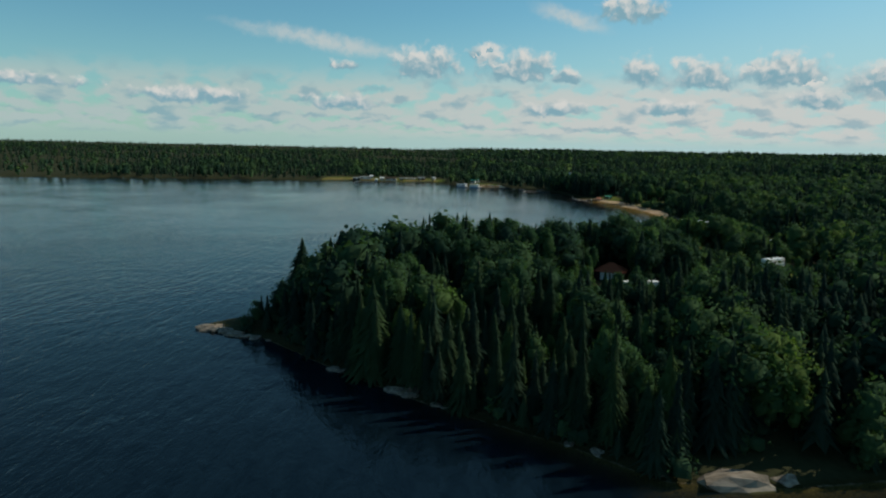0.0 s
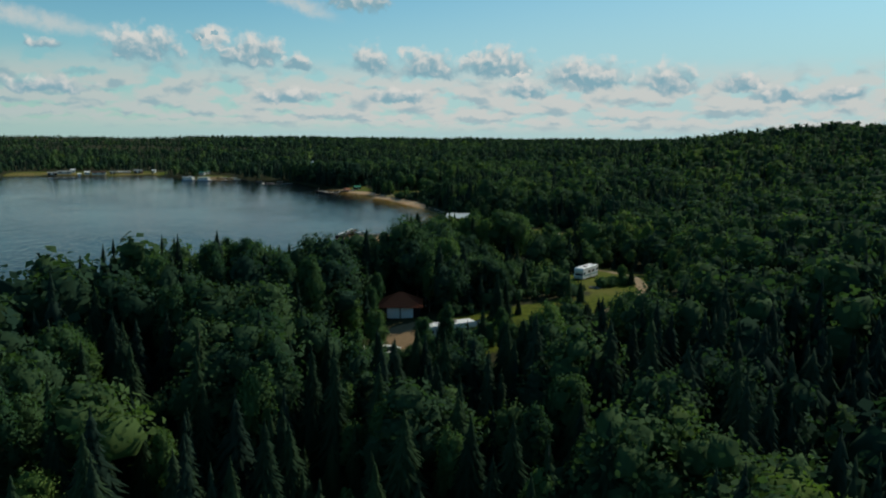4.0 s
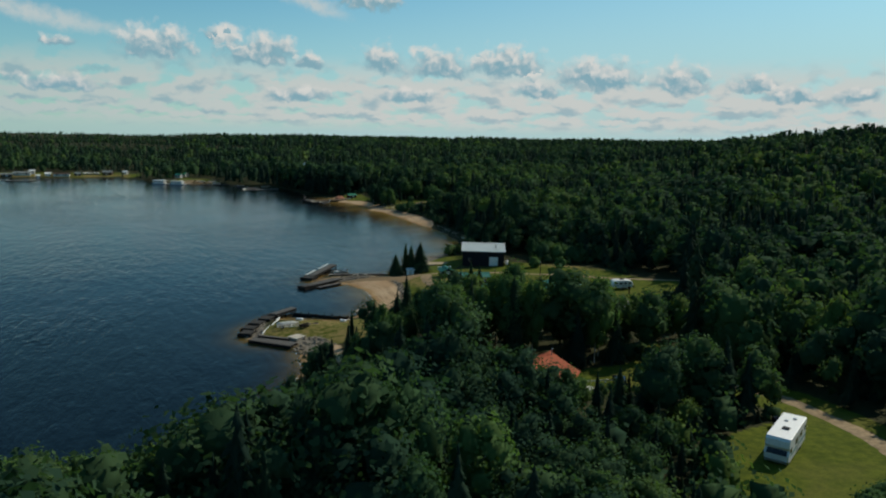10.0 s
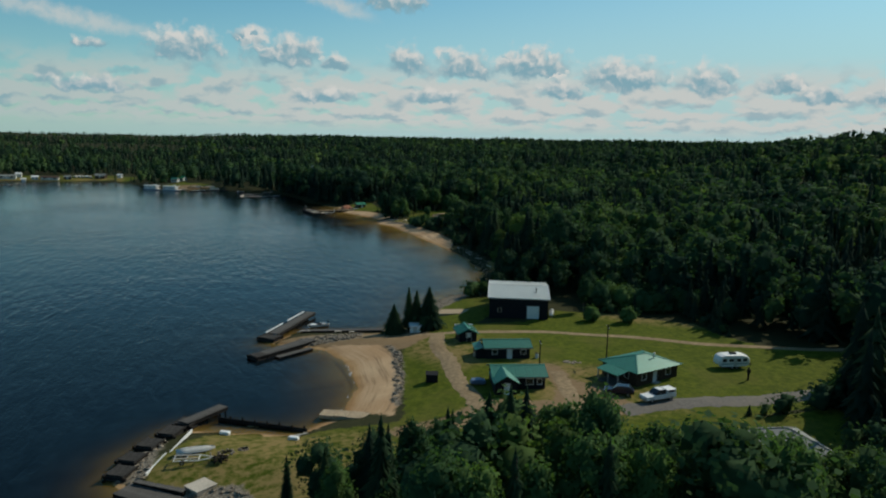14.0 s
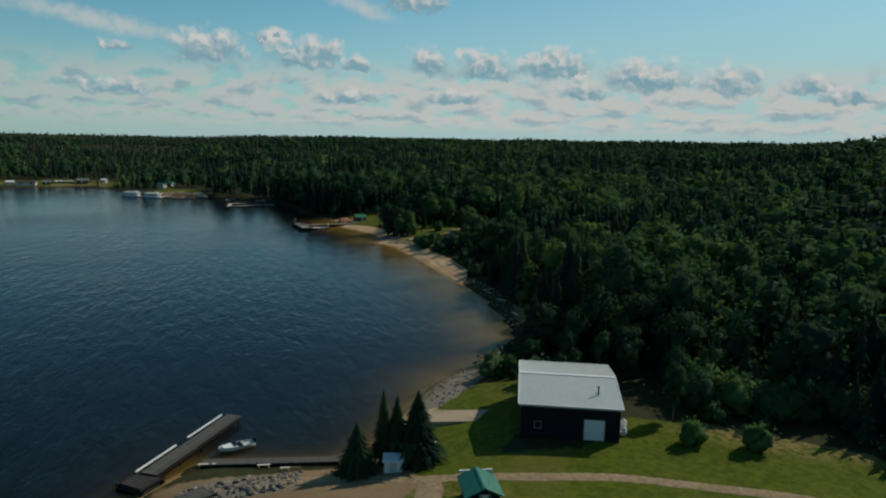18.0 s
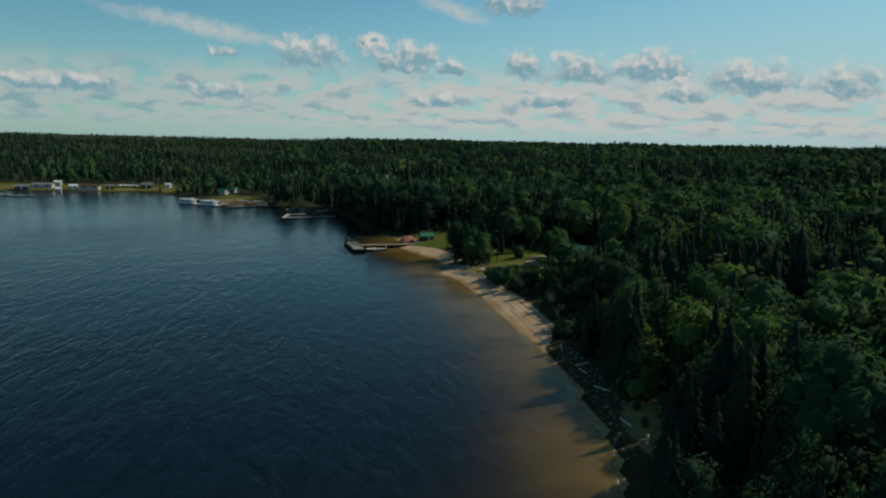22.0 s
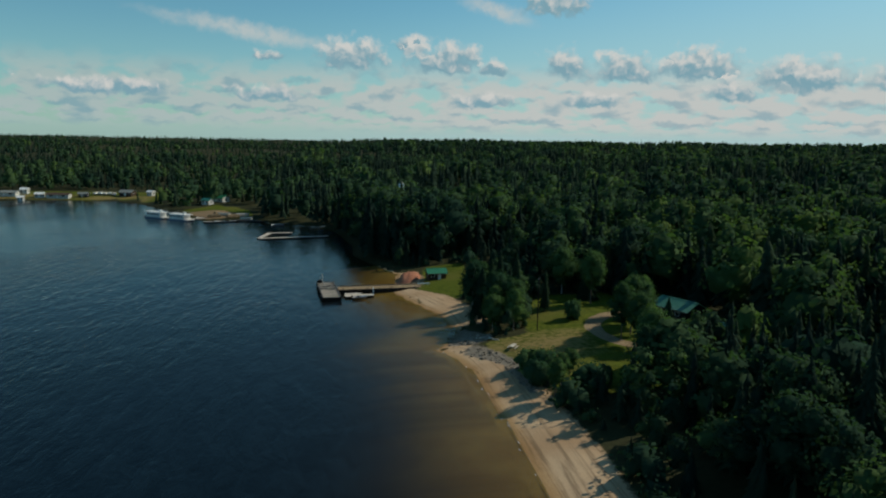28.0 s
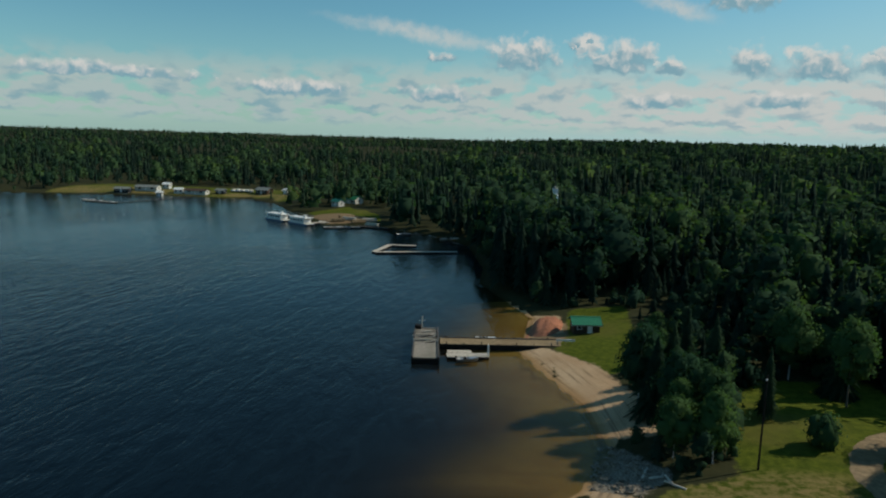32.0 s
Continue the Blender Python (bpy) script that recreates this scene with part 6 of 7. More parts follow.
def camper():
    g = thing("camper_trailer", "white rounded camper trailer parked on the lawn", "trailer", 148.6, 316.4, -8)
    o = [(-2.6, 0.6), (-2.0, 0.5), (2.0, 0.5), (2.7, 0.75), (2.95, 1.3), (2.8, 2.0), (2.3, 2.45), (1.2, 2.6), (-1.8, 2.6), (-2.6, 2.35), (-2.95, 1.6), (-2.9, 0.95)]
    part("body", Solid().prism(o, -1.15, 1.15, 0.16), M_WHITE, g)
    for s in (-1, 1):
        for c, w in ((-2.0, 0.8), (-0.7, 0.9), (0.7, 0.8), (1.9, 0.8)):
            part("window", Solid().box(c - w / 2, c + w / 2, s * 1.152 - 0.012, s * 1.152 + 0.012, 1.45, 2.0), M_GLASS, g)
        part("stripe", Solid().box(-2.6, 2.6, s * 1.154 - 0.01, s * 1.154 + 0.01, 1.0, 1.16), M_STRIPE, g)
        for wx in (-0.45, 0.4):
            wheel(g, wx, s * 1.0, 0.34)
    part("air_unit", Solid().box(-0.5, 0.6, -0.4, 0.4, 2.6, 2.85, 0.06), M_RUBBER, g, "dark roof air unit")
    part("hitch", Solid().beam((2.6, 0.5, 0.55), (4.0, 0, 0.5), 0.09).beam((2.6, -0.5, 0.55), (4.0, 0, 0.5), 0.09).tube((3.8, 0, 0.0), (3.8, 0, 0.8), 0.05), M_RUBBER, g)
    part("door", Solid().box(-0.2, 0.35, -1.175, -1.14, 0.55, 2.2), M_WALL_PALE, g)


motorhome("motorhome", "white motorhome parked on the grass by the drive", 98.6, 210.9, 213, 8.4)
car("car", "dark blue car parked behind the motorhome", 104.4, 216.6, 60, M_DARKCAR)
camper()
car("pickup_truck", "white pickup truck with bed topper by the lodge", 125.8, 305.2, 186, M_WHITE, True, True)
car("car", "dark car parked in the lodge's shade", 121.5, 309.3, 150, M_DARKCAR)
car("car", "dark blue car parked by the red-roofed house", 99.6, 243.4, 62, M_DARKCAR)
motorhome("travel_coach", "long white travel coach parked by the garage yard", 49.6, 175.6, 8, 9.6, 3.0)
car("car", "dark car behind the travel coach", 57.0, 177.2, 8, M_DARKCAR)
car("pickup_truck", "white pickup truck in the garage yard", 37.6, 173.2, 40, M_WHITE, True)
car("car", "white car half hidden by birches", 33.6, 176.4, 70, M_WHITE)


# ---- boats ----
def boat(label, x, y, turn, L=4.8, z=-0.15, mat=None):
    g = thing("motorboat", label, "boat", x, y, turn, z, "boats on the lake")
    sec, b = [], L * 0.19
    for s, w, zb, zt in ((-0.5, 0.9, 0.05, 0.72), (-0.2, 1.0, 0.0, 0.74), (0.15, 0.92, 0.0, 0.8), (0.38, 0.55, 0.15, 0.88), (0.5, 0.04, 0.45, 0.95)):
        sec.append([(s * L, -w * b, zt), (s * L, -w * b * 0.8, zb + 0.2), (s * L, 0, zb), (s * L, w * b * 0.8, zb + 0.2), (s * L, w * b, zt)])
    h = Solid()
    pts = [p for r in sec for p in r]
    F = [(r * 5 + k, r * 5 + k + 1, (r + 1) * 5 + k + 1, (r + 1) * 5 + k) for r in range(4) for k in range(4)] + [(4, 3, 2, 1, 0)]
    h.face_set(pts, F)
    part("hull", h, mat or M_WHITE, g, "", True)
    deck = [(-0.48 * L, 0.78 * b), (0.1 * L, 0.8 * b), (0.1 * L, -0.8 * b), (-0.48 * L, -0.78 * b)]
    part("deck", Solid().slab([(x_, y_, 0.45) for x_, y_ in reversed(deck)], 0.05), M_WALL_PALE, g)
    part("foredeck", Solid().slab([(0.1 * L, -0.88 * b, 0.79), (0.38 * L, -0.5 * b, 0.87), (0.38 * L, 0.5 * b, 0.87), (0.1 * L, 0.88 * b, 0.79)], 0.04), mat or M_WHITE, g)
    part("windscreen", Solid().slab([(0.1 * L, -0.7 * b, 0.8), (0.1 * L, 0.7 * b, 0.8), (0.02 * L, 0.6 * b, 1.15), (0.02 * L, -0.6 * b, 1.15)], 0.02), M_GLASS, g)
    for s in (-1, 1):
        part("seat", Solid().box(-0.16 * L, -0.05 * L, s * 0.4 * b - 0.22, s * 0.4 * b + 0.22, 0.45, 0.85, 0.04), M_RUBBER, g)
    part("outboard", Solid().box(-0.56 * L, -0.49 * L, -0.15, 0.15, 0.5, 1.15, 0.04), M_RUBBER, g, "black outboard engine")


def houseboat(x, y, turn, L=13.5):
    g = thing("houseboat", "white two-deck houseboat moored at the far docks", "houseboat", x, y, turn, 0.0, "houseboats at the marina")
    for s in (-1, 1):
        part("pontoon", Solid().prism([(-L / 2, 0.0), (L / 2 - 1, -0.2), (L / 2, 0.5), (-L / 2, 0.5)], s * 1.6 - 0.5, s * 1.6 + 0.5), M_BLUE, g, "blue pontoon")
    part("deck", Solid().box(-L / 2, L / 2, -2.2, 2.2, 0.5, 0.68), M_WALL_PALE, g)
    part("cabin", Solid().box(-L / 2 + 1.2, L / 2 - 2.6, -1.9, 1.9, 0.68, 2.9, 0.06), M_WHITE, g)
    part("roof", Solid().box(-L / 2 + 0.2, L / 2 - 1.0, -2.2, 2.2, 2.9, 3.05), M_WHITE, g)
    for s in (-1, 1):
        for k in range(5):
            c = -L / 2 + 2.4 + k * 1.75
            part("window", Solid().box(c - 0.55, c + 0.55, s * 1.905 - 0.02, s * 1.905 + 0.02, 1.5, 2.3), M_GLASS, g)
        rail = Solid().beam((-L / 2 + 0.2, s * 2.15, 4.0), (L / 2 - 1.0, s * 2.15, 4.0), 0.05)
        for k in range(7):
            c = -L / 2 + 0.2 + k * (L - 1.2) / 6
            rail.beam((c, s * 2.15, 3.05), (c, s * 2.15, 4.0), 0.05)
        part("rail", rail, M_STEEL, g)
    part("helm", Solid().box(L / 2 - 4.5, L / 2 - 3.6, -0.6, 0.6, 3.05, 4.0, 0.05), M_WHITE, g)


for k in range(2):
    houseboat(19.6 + k * 13.6, 781.0 - k * 9.4, -34.6)
boat("small white motorboat moored inside the dock", 83.2, 371.0, 200, 4.8)
boat("white boat moored at the far dock", -92, 821, -12, 7)
boat("small white boat moored at the far dock", -84, 819, -12, 6)
boat("white cruiser moored beside the far dock", -100, 826, -12, 8)
boat("small pale boat drawn up on the marina sand", 41, 781, 25, 6)
boat("white skiff moored at the marina landing", 50.5, 763.5, 24, 5)
boat("small aluminium skiff moored off the dark shore", 81, 752.5, 14, 5.5, mat=M_STEEL)
boat("small aluminium boat drawn up at the marina", 54, 765, -10, 5, mat=M_STEEL)
boat("pale boat drawn up on the dark shore", 100, 746.5, 20, 8, mat=M_PALEWOOD)


# ---- docks ----
def dock(name, label, a, b, width, top=0.75, mat=None, side_mat=None, posts=True, plank=0.45, skirt=0.55):
    """A deck of cross planks on stringers, with piles."""
    A, B = Vector((*a, 0)), Vector((*b, 0))
    L = (B - A).length
    g = tagged(new(name), label, "dock", "docks of the bay")
    g.matrix_world = pose(A.x, A.y, 0, 0, 0, math.degrees(math.atan2(B.y - A.y, B.x - A.x)))
    n = max(3, int(L / plank))
    rng = random.Random(int(L * 10))
    if n <= 60:
        share = {}
        for k in range(n):
            key = k % 3
            if key not in share:
                s = Solid().box(0.02, L / n - 0.02, -width / 2 - 0.03 * key, width / 2 + 0.04 * (2 - key), 0, 0.07)
                me = bpy.data.meshes.new("plank")
                me.from_pydata(s.v, [], s.f)
                me.materials.append(mat or M_TIMBER)
                share[key] = me
            o = new("plank", share[key])
            o.parent = g
            o.location = (k * L / n, 0, top + rng.uniform(-0.012, 0.012))
    else:
        s = Solid()
        for k in range(n):
            e = rng.uniform(-0.05, 0.05)
            s.box(k * L / n + 0.02, (k + 1) * L / n - 0.02, -width / 2 + e, width / 2 + e, top + rng.uniform(-0.01, 0.01), top + 0.07)
        part("deck", s, mat or M_TIMBER, g)
    for s in (-1, 1):
        part("stringer", Solid().box(0, L, s * (width / 2 - 0.16) - 0.09, s * (width / 2 - 0.16) + 0.09, top - skirt, top - 0.015), side_mat or M_CRIB, g)
    if posts:
        k = max(2, int(L / 4))
        for i in range(k + 1):
            for s in (-1, 1):
                x = 0.3 + (L - 0.6) * i / k
                part("pile", Solid().tube((x, s * (width / 2 - 0.3), -2.0), (x, s * (width / 2 - 0.3), top - 0.02), 0.14, 0.12, 7), M_CRIB, g)
    return g


def crib(label, x, y, turn, w, d, top=1.4):
    """A square crib of stacked logs filled with stone."""
    g = tagged(new("log_crib"), label, "crib", "log cribs of the old wharf")
    g.matrix_world = pose(x, y, 0, 0, 0, turn)
    n = int((top + 0.9) / 0.32)
    for k in range(n):
        z = -0.9 + k * 0.32
        s = Solid()
        if k % 2:
            for e in (-1, 1):
                s.tube((-w / 2 - 0.2, e * (d / 2 - 0.15), z), (w / 2 + 0.2, e * (d / 2 - 0.15), z), 0.17, 0.15, 7)
        else:
            for e in (-1, 1):
                s.tube((e * (w / 2 - 0.15), -d / 2 - 0.2, z), (e * (w / 2 - 0.15), d / 2 + 0.2, z), 0.17, 0.15, 7)
        part("log_course", s, M_CRIB, g)
    part("stone_fill", Solid().box(-w / 2 + 0.2, w / 2 - 0.2, -d / 2 + 0.2, d / 2 - 0.2, -0.9, top - 0.45), M_DARKSTONE, g)


# the two fingers and the quay by the camp
dock("dock", "grey timber dock finger with pale kerb rail", (73.0, 364.0), (83.0, 380.8), 2.2, 0.9)
k = dock("dock", "low dark timber dock finger on cribs", (68.8, 350.2), (80.2, 358.6), 2.6, 0.75, skirt=1.2)
dock("dock", "narrow floating timber dock in the cove", (72.5, 349.4), (79.4, 353.8), 1.3, 0.35, posts=False)
dock("dock", "long low dock along the spit", (79.0, 366.6), (96.0, 363.6), 1.5, 0.5)
crib("black log crib at the end of the dock", 69.0, 350.4, 36, 2.8, 2.8, 1.3)
crib("black log crib under the quay corner", 72.2, 362.8, 50, 3.4, 4.0, 1.2)
g = thing("kerb_rail", "white painted timber kerb along the dock", "rail", 72.2, 364.2, 59.2, 0.97)
part("beam", Solid().box(0, 8.0, 0.75, 0.95, 0.02, 0.2).box(10.5, 19, 0.75, 0.95, 0.02, 0.2), M_WHITE, g)
for px, py, pl in ((79.6, 366.0, 2.2), (86.5, 364.0, 1.6), (89.0, 362.0, 1.2)):
    b = thing("timber_bench", "pale timber bench on the sandy quay", "bench", px, py, -8, group="benches on the quay")
    part("seat", Solid().box(-pl / 2, pl / 2, -0.2, 0.2, 0.42, 0.48), M_PALEWOOD, b)
    for s in (-1, 1):
        part("leg", Solid().box(s * (pl / 2 - 0.2) - 0.05, s * (pl / 2 - 0.2) + 0.05, -0.18, 0.18, -0.2, 0.42), M_PALEWOOD, b)

# the old wharf: grassy platform held by cribs
for x, y, w in ((50.0, 306.2, 3.0), (50.9, 310.0, 2.8), (52.7, 314.0, 3.0), (55.2, 317.6, 3.2), (57.2, 320.4, 2.8)):
    crib("black log crib of the old wharf", x, y, 62, w, 2.8, 1.3)
dock("dock", "grey timber landing at the old wharf", (56.8, 319.4), (62.4, 324.6), 1.8, 1.0)
g = thing("wharf_wall", "dark timber retaining wall of the old wharf", "wall", 61.6, 321.4, -32, 0.0)
for k in range(4):
    part("log", Solid().tube((0, 0, -0.6 + k * 0.34), (14.2, -0.1, -0.6 + k * 0.34), 0.18, 0.16, 7), M_CRIB, g)
for k in range(8):
    part("post", Solid().tube((0.2 + k * 1.95, -0.25, -1), (0.2 + k * 1.95, -0.25, 0.9 + 0.12 * (k % 3)), 0.13, 0.12, 7), M_CRIB, g)
g = thing("brush_pile", "dark heap of charred branches on the wharf grass", "brush pile", 61.6, 304.2)
for k in range(16):
    a = k * 0.9
    part("branch", Solid().tube((-1.1 * math.cos(a), -0.8 * math.sin(a), 0.1 + 0.03 * k), (1.0 * math.cos(a + 0.5), 0.8 * math.sin(a + 0.5), 0.25 + 0.05 * k), 0.09, 0.04, 5), M_CRIB, g)
for bx, by in ((62.4, 315.6), (71.4, 310.8)):
    g = thing("concrete_block", "white concrete block at the wharf edge", "block", bx, by, -30, group="concrete blocks of the wharf")
    part("block", Solid().box(-0.7, 0.7, -0.35, 0.35, -0.1, 0.5, 0.05), M_WHITE, g)
dock("dock", "dark sagging timber slip below the wharf", (50.6, 301.8), (58.2, 295.2), 2.8, 0.55, mat=M_TIMBER)
dock("dock", "grey planks along the wharf foot", (52.0, 302.6), (57.6, 298.6), 0.7, 0.9, posts=False)
g = thing("platform", "bleached square timber platform by the stones", "platform", 59.4, 299.4, 35)
for k in range(8):
    part("board", Solid().box(-1.4, 1.4, -1.3 + k * 0.33, -1.0 + k * 0.33, 0.25, 0.32), M_PALEWOOD, g)
part("frame", Solid().box(-1.3, 1.3, -1.25, 1.3, -0.3, 0.24), M_TRIM, g)
g = thing("edge_timbers", "white timber edging along the wharf grass", "edging", 53.0, 304.4, 70)
part("timber", Solid().box(0, 5.8, -0.1, 0.1, -0.1, 0.3), M_WHITE, g)
part("timber", Solid().box(6.2, 13.4, -0.5, -0.3, -0.1, 0.3), M_WHITE, g)


def picnic_table(x, y, turn, s=1.0, group="picnic tables"):
    g = thing("picnic_table", "bleached wooden picnic table on the grass", "table", x, y, turn, group=group)
    for k in range(5):
        part("top_board", Solid().box(-0.95 * s, 0.95 * s, -0.4 + k * 0.16, -0.25 + k * 0.16, 0.72, 0.76), M_PALEWOOD, g)
    for e in (-1, 1):
        part("bench", Solid().box(-0.95 * s, 0.95 * s, e * 0.7 - 0.13, e * 0.7 + 0.13, 0.42, 0.46), M_PALEWOOD, g)
        part("leg", Solid().beam((e * 0.7, -0.7, 0), (e * 0.7, -0.2, 0.72), 0.08).beam((e * 0.7, 0.7, 0), (e * 0.7, 0.2, 0.72), 0.08).beam((e * 0.7, -0.75, 0.42), (e * 0.7, 0.75, 0.42), 0.07), M_PALEWOOD, g)


def upturned_boat(x, y, turn, L, mat):
    """A skiff stored keel up on two timbers."""
    g = thing("upturned_boat", "white skiff stored keel up on the wharf grass", "boat", x, y, turn, group="skiffs stored on the wharf")
    rows = []
    for s, w, top in ((-0.5, 0.82, 0.55), (-0.25, 1.0, 0.66), (0.1, 0.96, 0.68), (0.34, 0.62, 0.62), (0.5, 0.05, 0.42)):
        b = L * 0.17 * w
        rows.append([(s * L, -b, 0.16), (s * L, -b * 0.86, top * 0.7), (s * L, 0, top), (s * L, b * 0.86, top * 0.7), (s * L, b, 0.16)])
    pts = [p for r in rows for p in r]
    part("hull", Solid().face_set(pts, [(r * 5 + k + 1, r * 5 + k, (r + 1) * 5 + k, (r + 1) * 5 + k + 1) for r in range(4) for k in range(4)] + [(0, 1, 2, 3, 4)]), mat, g, "", True)
    part("keel", Solid().beam((-0.48 * L, 0, 0.60), (0.1 * L, 0, 0.72), 0.05).beam((0.1 * L, 0, 0.72), (0.48 * L, 0, 0.5), 0.05), M_STEEL, g)
    for s in (-0.3, 0.22):
        part("bearer", Solid().box(s * L - 0.08, s * L + 0.08, -L * 0.2, L * 0.2, -0.05, 0.15), M_TIMBER, g)


def boat_trailer(x, y, turn):
    g = thing("boat_trailer", "empty white steel boat trailer on the wharf grass", "trailer", x, y, turn)
    part("frame", Solid().beam((-2.2, -0.8, 0.5), (0.9, -0.8, 0.5), 0.1).beam((-2.2, 0.8, 0.5), (0.9, 0.8, 0.5), 0.1).beam((0.9, -0.8, 0.5), (2.8, 0, 0.5), 0.1).beam((0.9, 0.8, 0.5), (2.8, 0, 0.5), 0.1)
         .beam((-2.1, -0.8, 0.5), (-2.1, 0.8, 0.5), 0.1).beam((-0.6, -0.8, 0.5), (-0.6, 0.8, 0.5), 0.1).beam((0.9, -0.8, 0.5), (0.9, 0.8, 0.5), 0.1), M_WHITE, g)
    for s in (-1, 1):
        part("bunk", Solid().box(-2.2, 0.8, s * 0.45 - 0.07, s * 0.45 + 0.07, 0.62, 0.72), M_PALEWOOD, g)
        wheel(g, -1.0, s * 0.95, 0.3, 0.18)
    part("winch_post", Solid().box(2.2, 2.32, -0.06, 0.06, 0.5, 1.15), M_STEEL, g)
    part("jack", Solid().tube((2.6, 0, 0), (2.6, 0, 0.75), 0.04), M_STEEL, g)


upturned_boat(58.7, 308.2, 4, 4.8, M_WALL_PALE)
boat_trailer(58.3, 305.4, -10)
picnic_table(151.0, 551.8, 60, 1.2)


def fire_ring(x, y, r=0.9):
    g = thing("fire_ring", "ring of blackened stones with charred logs", "fire pit", x, y)
    for k in range(9):
        a = k * 0.698
        o = new("stone", ROCKS[k % 5])
        o.parent = g
        o.matrix_local = Matrix.LocRotScale((math.cos(a) * r, math.sin(a) * r, 0.08), Euler((0, 0, a)), (0.3, 0.26, 0.24))
    part("logs", Solid().tube((-0.5, -0.3, 0.1), (0.5, 0.3, 0.2), 0.1).tube((-0.4, 0.4, 0.12), (0.5, -0.2, 0.25), 0.09), M_CRIB, g)


def rock_meshes():
    out = []
    for k in range(5):
        bm = bmesh.new()
        bmesh.ops.create_icosphere(bm, subdivisions=2 if k < 2 else 1, radius=1.0)
        for v in bm.verts:
            n = noise.noise(v.co * 1.3 + Vector((k * 7.1, 0, 0)))
            v.co *= 0.85 + 0.5 * n
            v.co.z = max(v.co.z * 0.75, -0.35)
        me = bpy.data.meshes.new("stone")
        bm.to_mesh(me)
        bm.free()
        me.materials.append(M_STONE)
        out.append(me)
    return out


ROCKS = rock_meshes()


def rock_bank(label, poly, count, lo, hi, seed, z_off=0.0):
    """Loose stones, each its own piece, strewn over a patch of shore."""
    rng = np.random.RandomState(seed)
    a = np.array(poly, float)
    P = a.min(0) + rng.rand(count * 6, 2) * (a.max(0) - a.min(0))
    P = P[inside(P, poly)][:count]
    z = height(P)
    g = tagged(new("rock_bank"), label, "rocks", "stone banks of the shore")
    g.location = (float(a[:, 0].mean()), float(a[:, 1].mean()), 0)
    for (x, y), zz in zip(P, z):
        o = new("stone", ROCKS[rng.randint(5)])
        o.parent = g
        s = lo + (hi - lo) * rng.rand() ** 2
        o.matrix_local = Matrix.LocRotScale((x - g.location.x, y - g.location.y, zz + s * 0.1 + z_off), Euler((0, 0, rng.rand() * 6.3)), (s * (0.8 + 0.5 * rng.rand()), s, s * (0.7 + 0.4 * rng.rand())))


rock_bank("grey rubble stones beside the old wharf", STONES[0], 150, 0.2, 0.55, 1)
rock_bank("grey rip-rap stones along the spit", STONES[1], 130, 0.25, 0.6, 2)
rock_bank("grey rip-rap stones between beach and lawn", STONES[2], 90, 0.25, 0.6, 3)
rock_bank("grey stones and pebbles on the jutting bar", STONES[3], 150, 0.15, 0.6, 4)
rock_bank("grey pebbles and cobbles between sand and bushes", STONES[5], 150, 0.12, 0.42, 8)
rock_bank("grey stones on the shore behind the workshop", STONES[4], 150, 0.15, 0.4, 5)
rock_bank("scattered shore stones along the shaded beach", ((142, 420), (148, 422), (152.5, 448), (152, 474), (147, 472), (147, 450), (143, 430)), 190, 0.12, 0.4, 6)
rock_bank("scattered stones under the pier", ((120, 607), (139, 611), (139, 614), (120, 610)), 60, 0.2, 0.5, 7)


def boulder(label, x, y, sx, sy, sz, k=0, turn=0.0, z=None):
    o = tagged(new("boulder", ROCKS[k]), label, "boulder", "boulders of the point")
    o.matrix_world = Matrix.LocRotScale((x, y, (height_at(x, y) if z is None else z)), Euler((0, 0, turn)), (sx, sy, sz))


boulder("big pale rounded rock at the water's edge", 40.4, 88.9, 6.9, 3.2, 2.9, 0, 0.05, -0.3)
boulder("pale rock beside the large boulder", 46.6, 90.0, 2.6, 2.0, 1.7, 1, 0.4, -0.2)
for i, (bx, by, bs, bk) in enumerate(((-54.5, 162.0, 2.2, 0), (-52, 161, 2.6, 1), (-49.5, 159.2, 2.4, 2), (-47, 157.2, 2.0, 0), (-44.2, 155.2, 1.6, 3), (-41.4, 154.4, 1.5, 1), (-38, 152.6, 0.9, 2),
                                       (-20.4, 133.2, 1.4, 0), (-19.2, 132.2, 1.0, 4), (-9, 122.4, 1.5, 2), (-7.6, 121.6, 1.9, 1), (-5.6, 120.6, 2.0, 0), (-4, 119.4, 1.1, 3), (-0.6, 115.4, 1.4, 2),
                                       (1, 114.2, 0.9, 4), (19.6, 100.6, 1.0, 0), (22.8, 98, 1.3, 1), (25, 96.6, 0.9, 3), (30.6, 91.0, 1.2, 2), (54.8, 92.8, 1.0, 0), (57, 93.8, 0.9, 3))):
    boulder("pale wave-washed rock on the shore of the point", bx, by, bs * 1.4, bs, bs * 0.62, bk, i * 0.9, 0.0)
fire_ring(62.4, 306.4)
fire_ring(64.6, 307.4, 0.5)
for i, (bx, by, bs) in enumerate(((91.4, 196.4, 0.9), (92.6, 196.8, 0.7), (92.0, 195.4, 0.8), (93.2, 195.8, 0.5))):
    boulder("grey field stone heaped on the grass", bx, by, bs * 1.3, bs, bs * 0.8, i, i * 1.3)
for i, (bx, by, bs) in enumerate(((121.4, 326.2, 0.7), (122.6, 326.0, 0.6), (121.9, 325.2, 0.5), (123.2, 325.4, 0.45))):
    boulder("pale flat stone beside the fire ring", bx, by, bs * 1.5, bs, bs * 0.5, i, i * 1.1)


